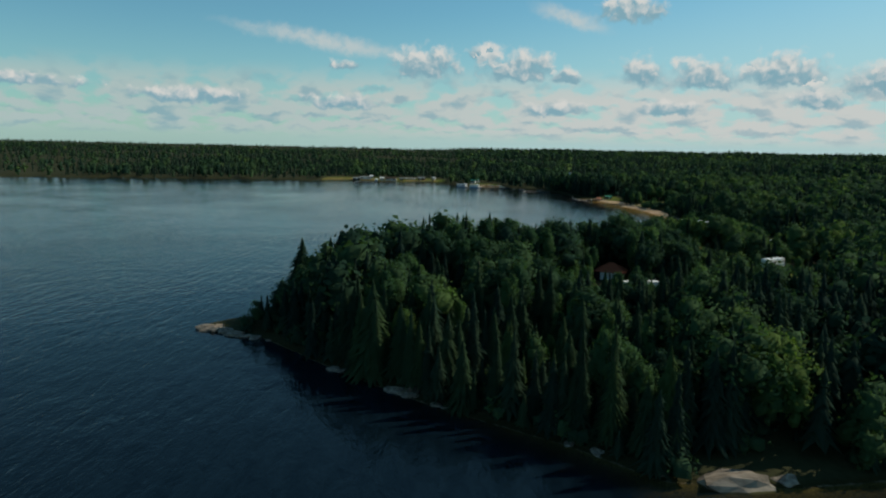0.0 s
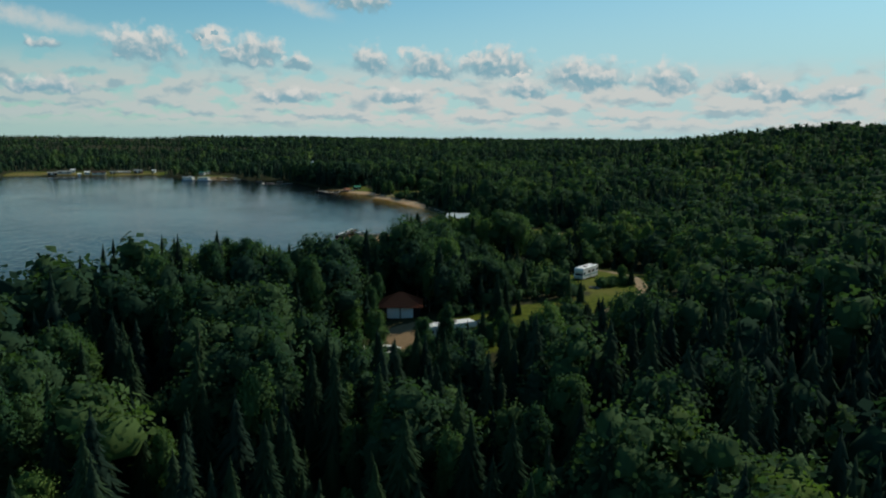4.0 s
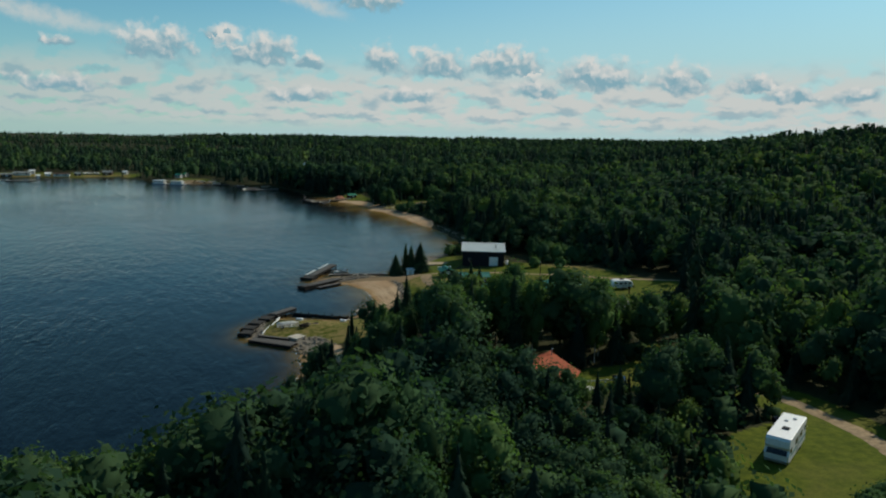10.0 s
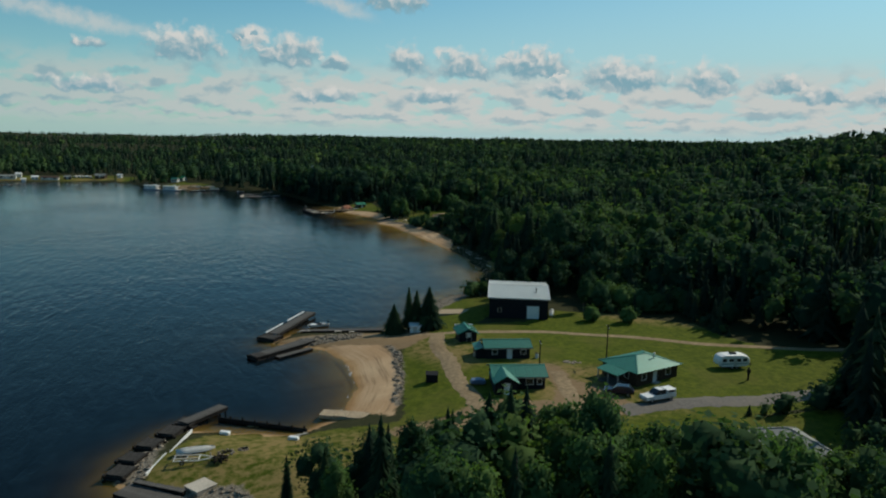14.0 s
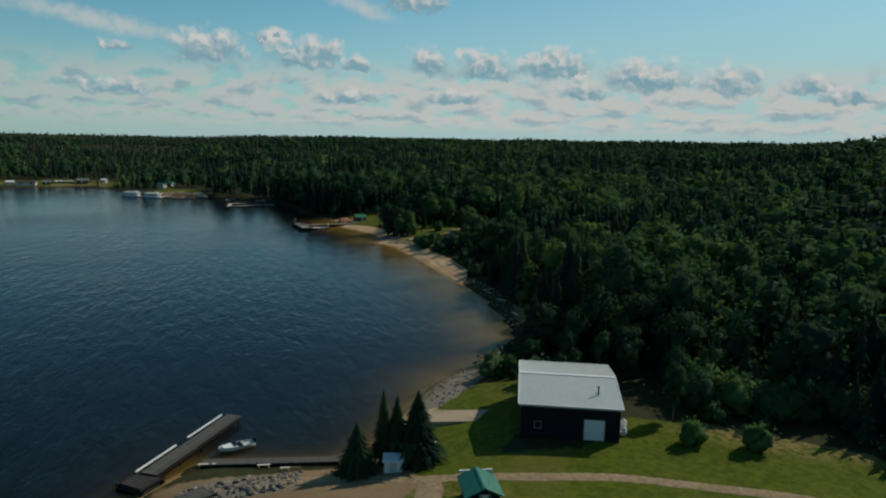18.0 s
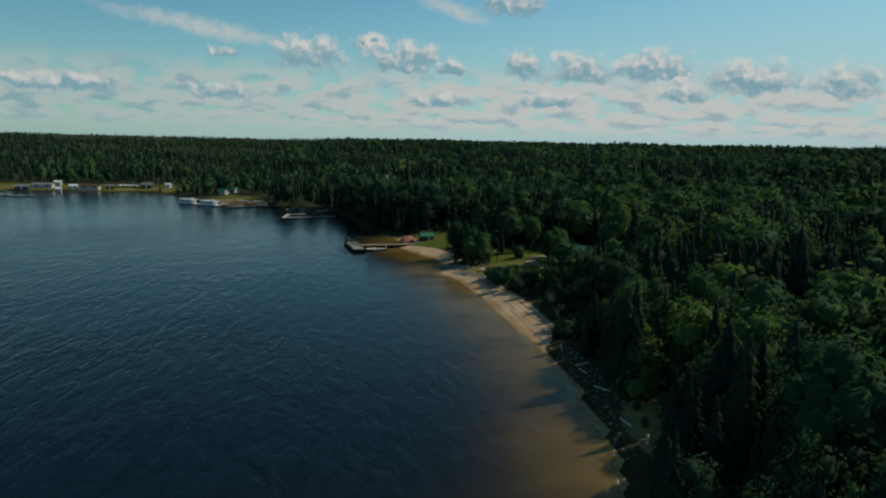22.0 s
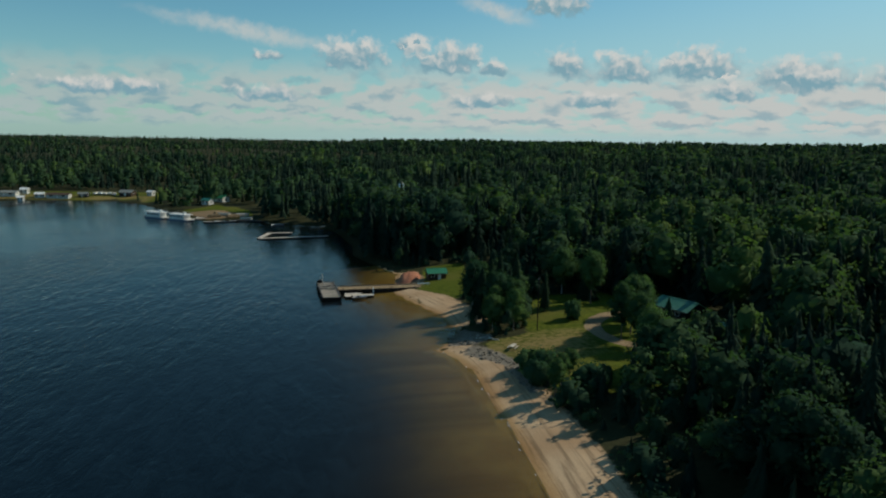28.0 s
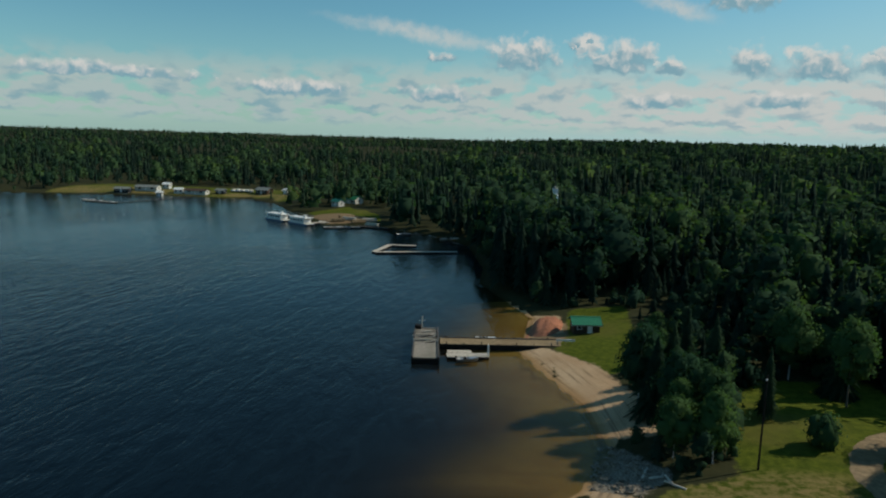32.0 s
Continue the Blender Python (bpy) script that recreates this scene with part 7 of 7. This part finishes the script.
# ---- the long pier ----
g = tagged(new("pier"), "long earth-filled timber pier with stony head", "pier")
g.matrix_world = pose(140.5, 613.2, 0, 0, 0, 189.5)
fill = Solid().box(-1, 25.5, -2.0, 2.0, -1.5, 1.12)
part("fill", fill, M_ROAD, g, "sandy roadway along the pier")
for s in (-1, 1):
    for k in range(3):
        part("side_log", Solid().tube((-0.5, s * 2.05, 0.2 + k * 0.36), (26, s * 2.05, 0.2 + k * 0.36), 0.19, 0.17, 7), M_CRIB if s > 0 else M_TIMBER, g)
    for k in range(8):
        part("bollard", Solid().tube((2 + k * 3.2, s * 1.95, 1.0), (2 + k * 3.2, s * 1.95, 1.55 if k % 2 else 1.35), 0.1, 0.09, 7), M_CRIB, g)
part("kerb", Solid().box(0, 25, -2.0, -1.75, 1.12, 1.3), M_TIMBER, g)
g = tagged(new("wharf"), "weathered plank pier head littered with driftwood", "pier")
g.matrix_world = pose(112.9, 607.8, 0, 0, 0, 8.5)
for k in range(5):
    z = -0.75 + k * 0.38
    for s in (-1, 1):
        part("log", Solid().tube((-2.4, s * 9.6, z), (2.4, s * 9.6, z), 0.2, 0.18, 7), M_CRIB, g)
        part("log", Solid().tube((s * 2.2, -9.9, z + 0.19), (s * 2.2, 9.9, z + 0.19), 0.2, 0.18, 7), M_CRIB, g)
part("fill", Solid().box(-2.0, 2.0, -9.4, 9.4, -1.5, 0.92), M_STONE, g, "stone fill between the logs")
rng = random.Random(4)
for k in range(44):
    y = -9.6 + k * 0.436
    if k > 24 and rng.random() < 0.3:
        continue
    e = rng.uniform(-0.12, 0.12)
    part("plank", Solid().box(-2.25 + e, 2.25 + e, y, y + 0.4, 1.0 + rng.uniform(-0.02, 0.02), 1.09), M_DECK, g)
for k in range(26):
    o = new("stone", ROCKS[rng.randrange(5)])
    o.parent = g
    s = rng.uniform(0.15, 0.42)
    o.matrix_local = Matrix.LocRotScale((rng.uniform(-1.9, 1.9), rng.uniform(0.5, 9.2), 1.08), Euler((0, 0, k)), (s, s * 0.8, s * 0.7))
for k in range(9):
    x, y, a, l = rng.uniform(-1.4, 1.4), rng.uniform(-1.2, 7.6), rng.uniform(-0.5, 0.5), rng.uniform(0.7, 1.8)
    part("loose_board", Solid().beam((x - l * math.cos(a), y - l * math.sin(a), 1.14), (x + l * math.cos(a), y + l * math.sin(a), 1.16 + rng.uniform(0, 0.25)), 0.16), M_PALEWOOD if k % 2 else M_TIMBER, g)
for k in range(5):
    part("fence_post", Solid().tube((-2.2 + k * 1.1, -0.4, 1.0), (-2.2 + k * 1.1, -0.4, 1.75), 0.07), M_PALEWOOD, g)
part("fence_rail", Solid().box(-2.5, 2.3, -0.45, -0.35, 1.5, 1.64), M_PALEWOOD, g)
part("mast", Solid().tube((-0.9, 9.0, 1.0), (-0.9, 9.0, 3.6), 0.1).beam((-1.6, 9.0, 2.6), (-0.3, 9.0, 2.7), 0.1), M_PALEWOOD, g, "grey wooden marker post")
part("pile_cap", Solid().box(-2.2, -1.0, 8.4, 9.8, 1.05, 1.8, 0.05), M_CRIB, g)
for s in (-1, 1):
    part("edge_beam", Solid().box(s * 2.2 - 0.14, s * 2.2 + 0.14, -9.7, 9.7, 1.1, 1.3), M_TIMBER, g)
dock("dock", "bleached floating dock beside the pier", (117.4, 602.6), (124.6, 604.2), 2.2, 0.4, mat=M_PALEWOOD, posts=False)
dock("dock", "bleached floating dock moored at the pier head", (117.2, 604.8), (121.5, 605.6), 1.6, 0.4, mat=M_PALEWOOD, posts=False)
boat("grey skiff tied to the floating dock", 121.2, 601.2, 12, 3.8, mat=M_STEEL)
g = thing("sign_post", "white post at the end of the floating dock", "post", 124.6, 604.0, 0, 0.4)
part("post", Solid().box(-0.15, 0.15, -0.15, 0.15, -1.0, 2.0), M_WHITE, g)
g = thing("barrier", "white painted barrier board at the pier foot", "barrier", 138.2, 612.0, 8)
part("board", Solid().box(-1.7, 1.7, -0.06, 0.06, 0.5, 0.85), M_WHITE, g)
for s in (-1.4, 1.4):
    part("post", Solid().box(s - 0.07, s + 0.07, -0.05, 0.08, -0.3, 0.95), M_TRIM, g)
boat("white skiff moored behind the pier", 123.4, 614.6, 8, 4.2)
g = thing("clay_mound", "mound of red clay beside the pier", "mound", 135.2, 625.0, -8)
rows, cols = 18, 12
spots = [(-3.4 + 6.8 * c / (cols - 1), -7.6 + 15.2 * r / (rows - 1)) for r in range(rows) for c in range(cols)]
heap = random.Random(9)
clay = Solid().face_set([(x, y, -0.6 + 2.3 * max(0.0, 1 - (x / 3.4) ** 2 - (y / 7.6) ** 2) ** 0.6 * heap.uniform(0.8, 1.1)) for x, y in spots],
                        [(r * cols + c, r * cols + c + 1, (r + 1) * cols + c + 1, (r + 1) * cols + c) for r in range(rows - 1) for c in range(cols - 1)])
part("mound", clay, M_RUST, g, "", True)

# ---- docks on the far side of the bay ----
dock("dock", "long grey floating dock of the inner bay", (80.0, 707.5), (106.0, 716.0), 1.8, 0.45, mat=M_PALEWOOD, posts=False, plank=0.8)
dock("dock", "outer arm of the floating dock", (79.6, 708.0), (81.6, 724.5), 1.8, 0.45, mat=M_PALEWOOD, posts=False, plank=0.8)
dock("dock", "inner finger of the floating dock", (81.6, 724.0), (90.5, 725.2), 1.8, 0.45, mat=M_PALEWOOD, posts=False, plank=0.8)
dock("dock", "long marina dock behind the houseboats", (36.5, 773.5), (58.0, 784.0), 2.4, 0.5, mat=M_PALEWOOD, plank=0.8)
dock("dock", "marina dock along the sandy landing", (40.0, 777.0), (52.0, 798.0), 2.4, 0.5, mat=M_PALEWOOD, plank=0.8)
dock("dock", "outer marina dock with moored boats", (46.0, 761.5), (60.0, 767.0), 2.0, 0.5, mat=M_PALEWOOD, plank=0.8)
dock("dock", "low marina dock by the dark wood", (58.0, 770.0), (72.0, 767.0), 2.0, 0.5, mat=M_TIMBER, plank=0.8)
dock("dock", "far timber dock with boats", (-99.0, 822.0), (-80.0, 818.0), 2.4, 0.5, mat=M_PALEWOOD, plank=0.8)
dock("dock", "dark walkway to the far dock", (-80.0, 819.0), (-62.0, 862.0), 0.9, 0.4, mat=M_TIMBER, plank=0.9, skirt=0.2)
for i, (lx, ly, lt) in enumerate(((47, 779, 20), (51, 783, -15), (56, 779, 30), (60, 783, 10), (48, 787, 50), (63, 776, -20))):
    g = thing("lumber_pile", "stack of pale logs on the marina landing", "lumber", lx, ly, lt, group="lumber stacks at the marina")
    for k in range(5):
        part("log", Solid().tube((-3, -0.8 + (k % 3) * 0.8 + (0.4 if k > 2 else 0), 0.3 + (0.6 if k > 2 else 0)), (3, -0.8 + (k % 3) * 0.8 + (0.4 if k > 2 else 0), 0.3 + (0.6 if k > 2 else 0)), 0.38, 0.34, 7), M_PALEWOOD if i % 2 else M_ROAD, g)

# ---- small things of the camp ----
def utility_pole(x, y, tall, lean=0.0):
    g = thing("utility_pole", "dark wooden utility pole with crossarm", "pole", x, y, 70, group="utility poles")
    part("pole", Solid().tube((0, 0, -0.5), (lean, 0, tall), 0.13, 0.09, 8), M_CRIB, g)
    part("crossarm", Solid().box(lean - 0.9, lean + 0.9, -0.06, 0.06, tall - 0.55, tall - 0.42), M_CRIB, g)
    for k in (-0.8, 0, 0.8):
        part("insulator", Solid().tube((lean + k, 0, tall - 0.42), (lean + k, 0, tall - 0.24), 0.05), M_WHITE, g)


utility_pole(128.2, 324.5, 7.0)
utility_pole(112.9, 320.2, 6.4)
utility_pole(158.2, 563.0, 11.2)
g = thing("waste_bin", "large dark metal waste bin on the lawn", "bin", 95.6, 325.0, -16)
part("body", Solid().box(-1.0, 1.0, -0.7, 0.7, 0.1, 1.45, 0.05), M_WALL_DARK, g)
part("lid", Solid().slab([(-1.05, -0.75, 1.4), (1.05, -0.75, 1.4), (1.05, 0.75, 1.65), (-1.05, 0.75, 1.65)], 0.06), M_RUBBER, g)
for s in (-0.8, 0.8):
    part("skid", Solid().box(s - 0.1, s + 0.1, -0.7, 0.7, 0, 0.1), M_RUBBER, g)
g = thing("tarp_heap", "blue tarpaulin over a woodpile beside the cabin", "woodpile", 101.9, 320.0, -13)
part("log_stack", Solid().box(-1.1, 1.1, -0.5, 0.5, 0.0, 0.75, 0.1), M_BARK, g)
part("tarpaulin", Solid().prism([(-1.3, 0.35), (1.3, 0.3), (1.15, 0.8), (0.2, 1.0), (-1.0, 0.86)], -0.7, 0.7, 0.12), M_BLUE, g, "faded blue tarpaulin")
for bx, by, bt, bm_ in ((123.4, 312.4, 20, M_WHITE), (124.2, 311.2, 60, M_STEEL), (106.2, 333.0, 10, M_STEEL), (116.8, 329.4, 40, M_WHITE)):
    g = thing("storage_drum", "upright drum standing by a cabin wall", "drum", bx, by, bt, group="drums round the cabins")
    part("body", Solid().tube((0, 0, 0), (0, 0, 0.88), 0.32, sides=12), bm_, g)
    part("lid", Solid().tube((0, 0, 0.88), (0, 0, 0.93), 0.34, sides=12), M_RUBBER, g)
g = thing("pump_shed", "small white shed at the foot of the spruces", "shed", 101.8, 357.6, -14)
part("body", Solid().box(-1.1, 1.1, -0.8, 0.8, -0.3, 1.5), M_WHITE, g)
part("roof", Solid().slab([(-1.3, -1.0, 1.5), (1.3, -1.0, 1.5), (1.3, 1.0, 1.85), (-1.3, 1.0, 1.85)], 0.08), M_WHITE, g)
part("door", Solid().box(-0.4, 0.4, -0.83, -0.8, 0, 1.4), M_WALL_PALE, g)
g = thing("concrete_slab", "pale concrete slab leading to the workshop", "slab", 115.4, 371.2, -11)
part("slab", Solid().box(-6.0, 7.6, -2.2, 2.2, -0.6, 0.3, 0.03), M_SLAB, g)
g = thing("boat_ramp", "pale broken concrete slabs along the head of the cove", "ramp", 82.1, 316.0, -27)
for k in range(6):
    part("panel", Solid().box(-6.4 + k * 2.15, -4.3 + k * 2.15, -1.3 + 0.1 * (k % 2), 1.1 + 0.12 * (k % 3), -0.5, 0.04 + 0.03 * (k % 2), 0.03), M_SLAB, g)
for dx, dy, dt, dl in ((110.4, 377.5, 35, 3.4), (109.0, 364.0, 80, 2.6), (147.0, 560.6, 20, 2.4), (145.6, 561.6, 70, 3.0), (148.4, 558.6, 140, 2.6), (148, 560, 100, 2.0), (150.2, 470, 75, 3.2), (148.2, 425.0, 60, 4.0), (147.6, 431.5, 95, 3.4), (149.4, 446.0, 120, 3.0), (150.8, 459.0, 20, 3.6), (151.0, 478.0, 10, 3.0), (149.6, 456, 100, 2.8), (72.6, 312.6, 10, 2.0), (66.4, 318.0, -20, 1.6)):
    g = thing("driftwood", "bleached driftwood log lying on the shore", "driftwood", dx, dy, dt, group="driftwood logs")
    part("log", Solid().tube((-dl / 2, 0, 0.14), (dl / 2, 0.1, 0.16), 0.16, 0.1, 7), M_PALEWOOD, g)
    part("branch", Solid().tube((0.2, 0, 0.16), (0.8, 0.5, 0.4), 0.06, 0.03, 5), M_PALEWOOD, g)
g = thing("scrap_pile", "heap of white pipes and boards behind the house", "pile", 78.2, 247.0, 60)
for k in range(11):
    part("board", Solid().beam((-1.6 + (k % 4) * 0.5, -2.4 + 0.3 * (k % 3), 0.1 + 0.07 * k), (-1.2 + (k % 5) * 0.6, 2.0 - 0.3 * (k % 2), 0.15 + 0.06 * k), 0.14, 0.08), M_WHITE, g)
g = thing("garden_cart", "white trailer cart beside the house", "cart", 92.4, 240.6, 30)
part("bed", Solid().box(-1.2, 1.2, -0.7, 0.7, 0.45, 0.8, 0.04), M_WHITE, g)
for s in (-1, 1):
    wheel(g, 0, s * 0.8, 0.3, 0.16)
g = thing("low_fence", "white low timber fence on the yard grass", "fence", 93.8, 246.2, -8)
for k in range(6):
    part("post", Solid().box(k * 1.2 - 0.05, k * 1.2 + 0.05, -0.05, 0.05, -0.2, 0.55), M_WHITE, g)
part("rail", Solid().box(0, 6.1, -0.03, 0.03, 0.3, 0.48), M_WHITE, g)
g = thing("lawn_post", "dark wooden post beside the camper", "post", 146.6, 309.8, 0)
part("post", Solid().box(-0.12, 0.12, -0.12, 0.12, -0.3, 2.2), M_CRIB, g)
part("box", Solid().box(-0.25, 0.25, -0.2, 0.2, 1.3, 1.9), M_CRIB, g)

# ---- single trees of the lawns ----
for kind, k, x, y, tall, wide in (("needle", 2, 97.4, 358.4, 6.6, 1.7), ("needle", 0, 102.8, 360.2, 8.8, 1.3), ("needle", 1, 101.2, 360.8, 9.6, 1.2), ("needle", 4, 105.2, 358.8, 9.4, 1.7),
                                   ("shrub", 0, 167.6, 570.0, 3.8, 0.9), ("broad", 1, 180.6, 571.0, 9.0, 1.3), ("broad", 0, 172.6, 553.5, 11.5, 1.1), ("broad", 2, 176.0, 557.5, 12.0, 1.1), ("broad", 4, 174.2, 549.0, 10.5, 1.2), ("broad", 1, 171.0, 533.5, 11.0, 1.2), ("broad", 3, 167.6, 526.5, 10.5, 1.1), ("needle", 2, 175.0, 538.0, 12.0, 1.2), ("broad", 5, 154.6, 530.5, 5.8, 1.3), ("broad", 0, 157.0, 534.0, 5.0, 1.4), ("broad", 2, 152.6, 526.0, 6.5, 1.3), ("shrub", 1, 151.6, 532.6, 3.6, 1.2), ("shrub", 2, 158.6, 527.0, 4.0, 1.3), ("broad", 3, 179.6, 562.5, 11.0, 1.0), ("broad", 3, 172.0, 596.0, 12, 1.1),
                                   ("needle", 0, 80.9, 184.6, 4.6, 1.3), ("needle", 3, 76.6, 184.0, 4.0, 1.2), ("needle", 4, 101.6, 196.8, 4.4, 1.2), ("broad", 4, 100.4, 198.6, 4.6, 1.1), ("needle", 2, 60.4, 182.0, 3.2, 1.4),
                                   ("needle", 0, 66.2, 182.6, 3.4, 1.2), ("needle", 1, 70.0, 171.0, 10.5, 0.9), ("broad", 2, 54.8, 187.5, 8.0, 0.75), ("broad", 1, 52.8, 197.6, 12.5, 0.9), ("broad", 4, 52.0, 193.0, 9.0, 0.7), ("broad", 5, 40.4, 190.4, 10.0, 0.7), ("needle", 1, 39.6, 194.4, 11.5, 0.9), ("broad", 0, 38.4, 186.8, 8.5, 0.8), ("needle", 3, 43.0, 199.6, 14.0, 1.0), ("broad", 1, 58.6, 201.0, 13.5, 0.9), ("broad", 3, 53.4, 204.6, 16.0, 0.9), ("needle", 1, 48.6, 203.4, 15.0, 1.0), ("shrub", 0, 47.4, 170.4, 3.4, 1.1), ("shrub", 1, 50.6, 171.0, 3.0, 1.2), ("shrub", 2, 54.0, 170.6, 3.6, 1.1), ("broad", 2, 45.6, 169.0, 6.0, 0.9), ("needle", 4, 58.6, 176.0, 9.8, 1.0), ("needle", 0, 61.0, 177.6, 8.5, 1.0),
                                   ("needle", 2, -36.2, 181.5, 18.5, 1.4), ("needle", 0, -29.6, 186.0, 18.0, 1.2), ("needle", 4, -26.6, 185.0, 17.0, 1.3),
                                   ("tall", 2, 10.8, 215.5, 17.0, 1.0), ("tall", 0, 17.5, 209.0, 17.0, 0.9), ("tall", 2, 6.5, 202.0, 17.0, 0.9), ("tall", 2, 23.0, 214.5, 15.5, 0.9), ("tall", 1, 2.5, 208.0, 15.5, 0.85), ("tall", 0, 14.0, 213.0, 15.5, 0.8),
                                   ("shrub", 0, 152.6, 424.0, 1.8, 0.9), ("shrub", 1, 149.6, 429.5, 1.3, 0.9), ("shrub", 2, 153.8, 432.0, 2.2, 1.0), ("shrub", 1, 151.2, 436.0, 1.5, 1.0), ("needle", 0, 155.4, 444.0, 9.0, 1.0), ("needle", 1, 155.8, 449.0, 13.0, 1.0), ("needle", 3, 156.2, 456.5, 9.5, 1.1), ("needle", 0, 156.8, 461.5, 13.0, 1.0), ("needle", 4, 156.0, 467.5, 9.0, 0.9), ("needle", 1, 157.6, 472.5, 12.0, 1.0), ("broad", 1, 158.2, 446.5, 9.0, 1.2), ("broad", 3, 158.6, 453.0, 9.0, 1.2), ("broad", 4, 159.2, 459.5, 9.5, 1.2), ("broad", 2, 159.4, 465.0, 9.5, 1.2), ("broad", 1, 158.8, 470.0, 9.0, 1.1), ("broad", 2, 46.6, 169.6, 8.5, 0.9), ("needle", 1, 52.6, 168.6, 8.0, 1.0), ("broad", 5, 56.4, 169.4, 6.5, 1.0), ("broad", 0, 41.6, 166.8, 8.0, 1.0), ("broad", 1, 35.4, 172.4, 8.5, 0.9), ("broad", 4, 33.0, 179.6, 9.0, 1.0),
                                   ("shrub", 1, 147.8, 349.0, 3.2, 1.1), ("shrub", 2, 141.0, 352.8, 3.0, 1.0), ("broad", 0, 143.6, 361.0, 8.5, 0.9), ("broad", 1, 147.5, 583.0, 12.5, 1.0), ("needle", 4, 152.0, 584.0, 11.5, 1.3),
                                   ("broad", 3, 151.6, 574.0, 11.0, 1.1), ("broad", 0, 154.6, 570.5, 10.0, 1.1), ("needle", 2, 156.4, 575.0, 10.5, 1.2), ("broad", 5, 150.6, 569.5, 9.0, 1.0), ("needle", 1, 163.2, 577.7, 10.0, 0.95), ("broad", 3, 149.4, 565.8, 8.0, 1.1), ("broad", 1, 153.6, 564.6, 9.0, 1.0), ("needle", 2, 149.0, 579.0, 11.5, 1.1), ("broad", 4, 176.0, 584.5, 13.0, 1.0), ("needle", 0, 158.4, 587.0, 12.0, 1.1), ("needle", 3, 155.0, 590.0, 13.0, 1.1),
                                   ("needle", 2, 176.4, 589.0, 9.0, 1.3), ("broad", 2, 181.6, 566.0, 10.0, 1.0), ("broad", 4, 178.4, 557.0, 10.5, 1.0), ("broad", 1, 175.4, 546.0, 9.0, 1.2), ("shrub", 0, 151.4, 540.0, 3.4, 1.4), ("shrub", 2, 153.6, 537.0, 3.8, 1.3),
                                   ("shrub", 1, 161.4, 529.4, 3.0, 1.0), ("broad", 3, 152.4, 600.0, 4.6, 1.3), ("broad", 0, 154.2, 606.0, 4.4, 1.4), ("broad", 5, 155.0, 612.0, 4.6, 1.4), ("broad", 1, 155.4, 619.0, 4.4, 1.4)):
    plant(kind, k, x, y, tall, (x * 7.3 + y) % 6.28, wide)
# a low hedge across the motorhome lawn
hedge = random.Random(5)
for k in range(9):
    plant("shrub", k % 3, 93.5 + 1.15 * k, 196.4 + 0.35 * k + hedge.uniform(-0.5, 0.5), hedge.uniform(1.4, 2.2), hedge.uniform(0, 6.2), 1.2)
# a belt of bushes behind the workshop lawn
belt = random.Random(12)
for k in range(54):
    f = k / 53
    plant("shrub", k % 3, 150 + 32 * f + belt.uniform(-3, 3), 367 - 12 * f + belt.uniform(-6, 6), belt.uniform(3.0, 5.2), belt.uniform(0, 6.2), belt.uniform(0.9, 1.3), "tall leafy bush in the belt behind the lawn")


def foam_line(points, seed):
    """Thin broken line of foam where small waves run out."""
    rng = random.Random(seed)
    V, F = [], []
    for a, b in zip(points[:-1], points[1:]):
        n = int(math.dist(a, b) / 0.8)
        t = Vector((b[0] - a[0], b[1] - a[1])).normalized()
        for k in range(n):
            if rng.random() < 0.72:
                continue
            s = k / n
            x, y = a[0] + (b[0] - a[0]) * s, a[1] + (b[1] - a[1]) * s
            j, w, l = rng.uniform(-0.6, 0.5), rng.uniform(0.02, 0.05), rng.uniform(0.2, 0.6)
            o = len(V)
            for u, v in ((-l, -w), (-l * 0.3, -w * 1.4), (l, -w * 0.6), (l, w * 0.7), (0, w * 1.5), (-l, w)):
                V.append((x + t.x * u - t.y * (v + j), y + t.y * u + t.x * (v + j), 0.03))
            F.append(tuple(range(o, o + 6)))
    me = bpy.data.meshes.new("foam")
    me.from_pydata(V, [], F)
    me.materials.append(M_WHITE)
    tagged(new("foam", me), "thin white foam along the waterline", "foam", kind="stuff")


foam_line([(p[0] - 0.4, p[1]) for p in SHORE if 390 < p[1] < 562 and p[0] > 100], 1)
foam_line([(p[0] - 0.3, p[1]) for p in SHORE[26:29]], 2)
foam_line([(p[0] - 0.3, p[1]) for p in SHORE[18:21]], 3)
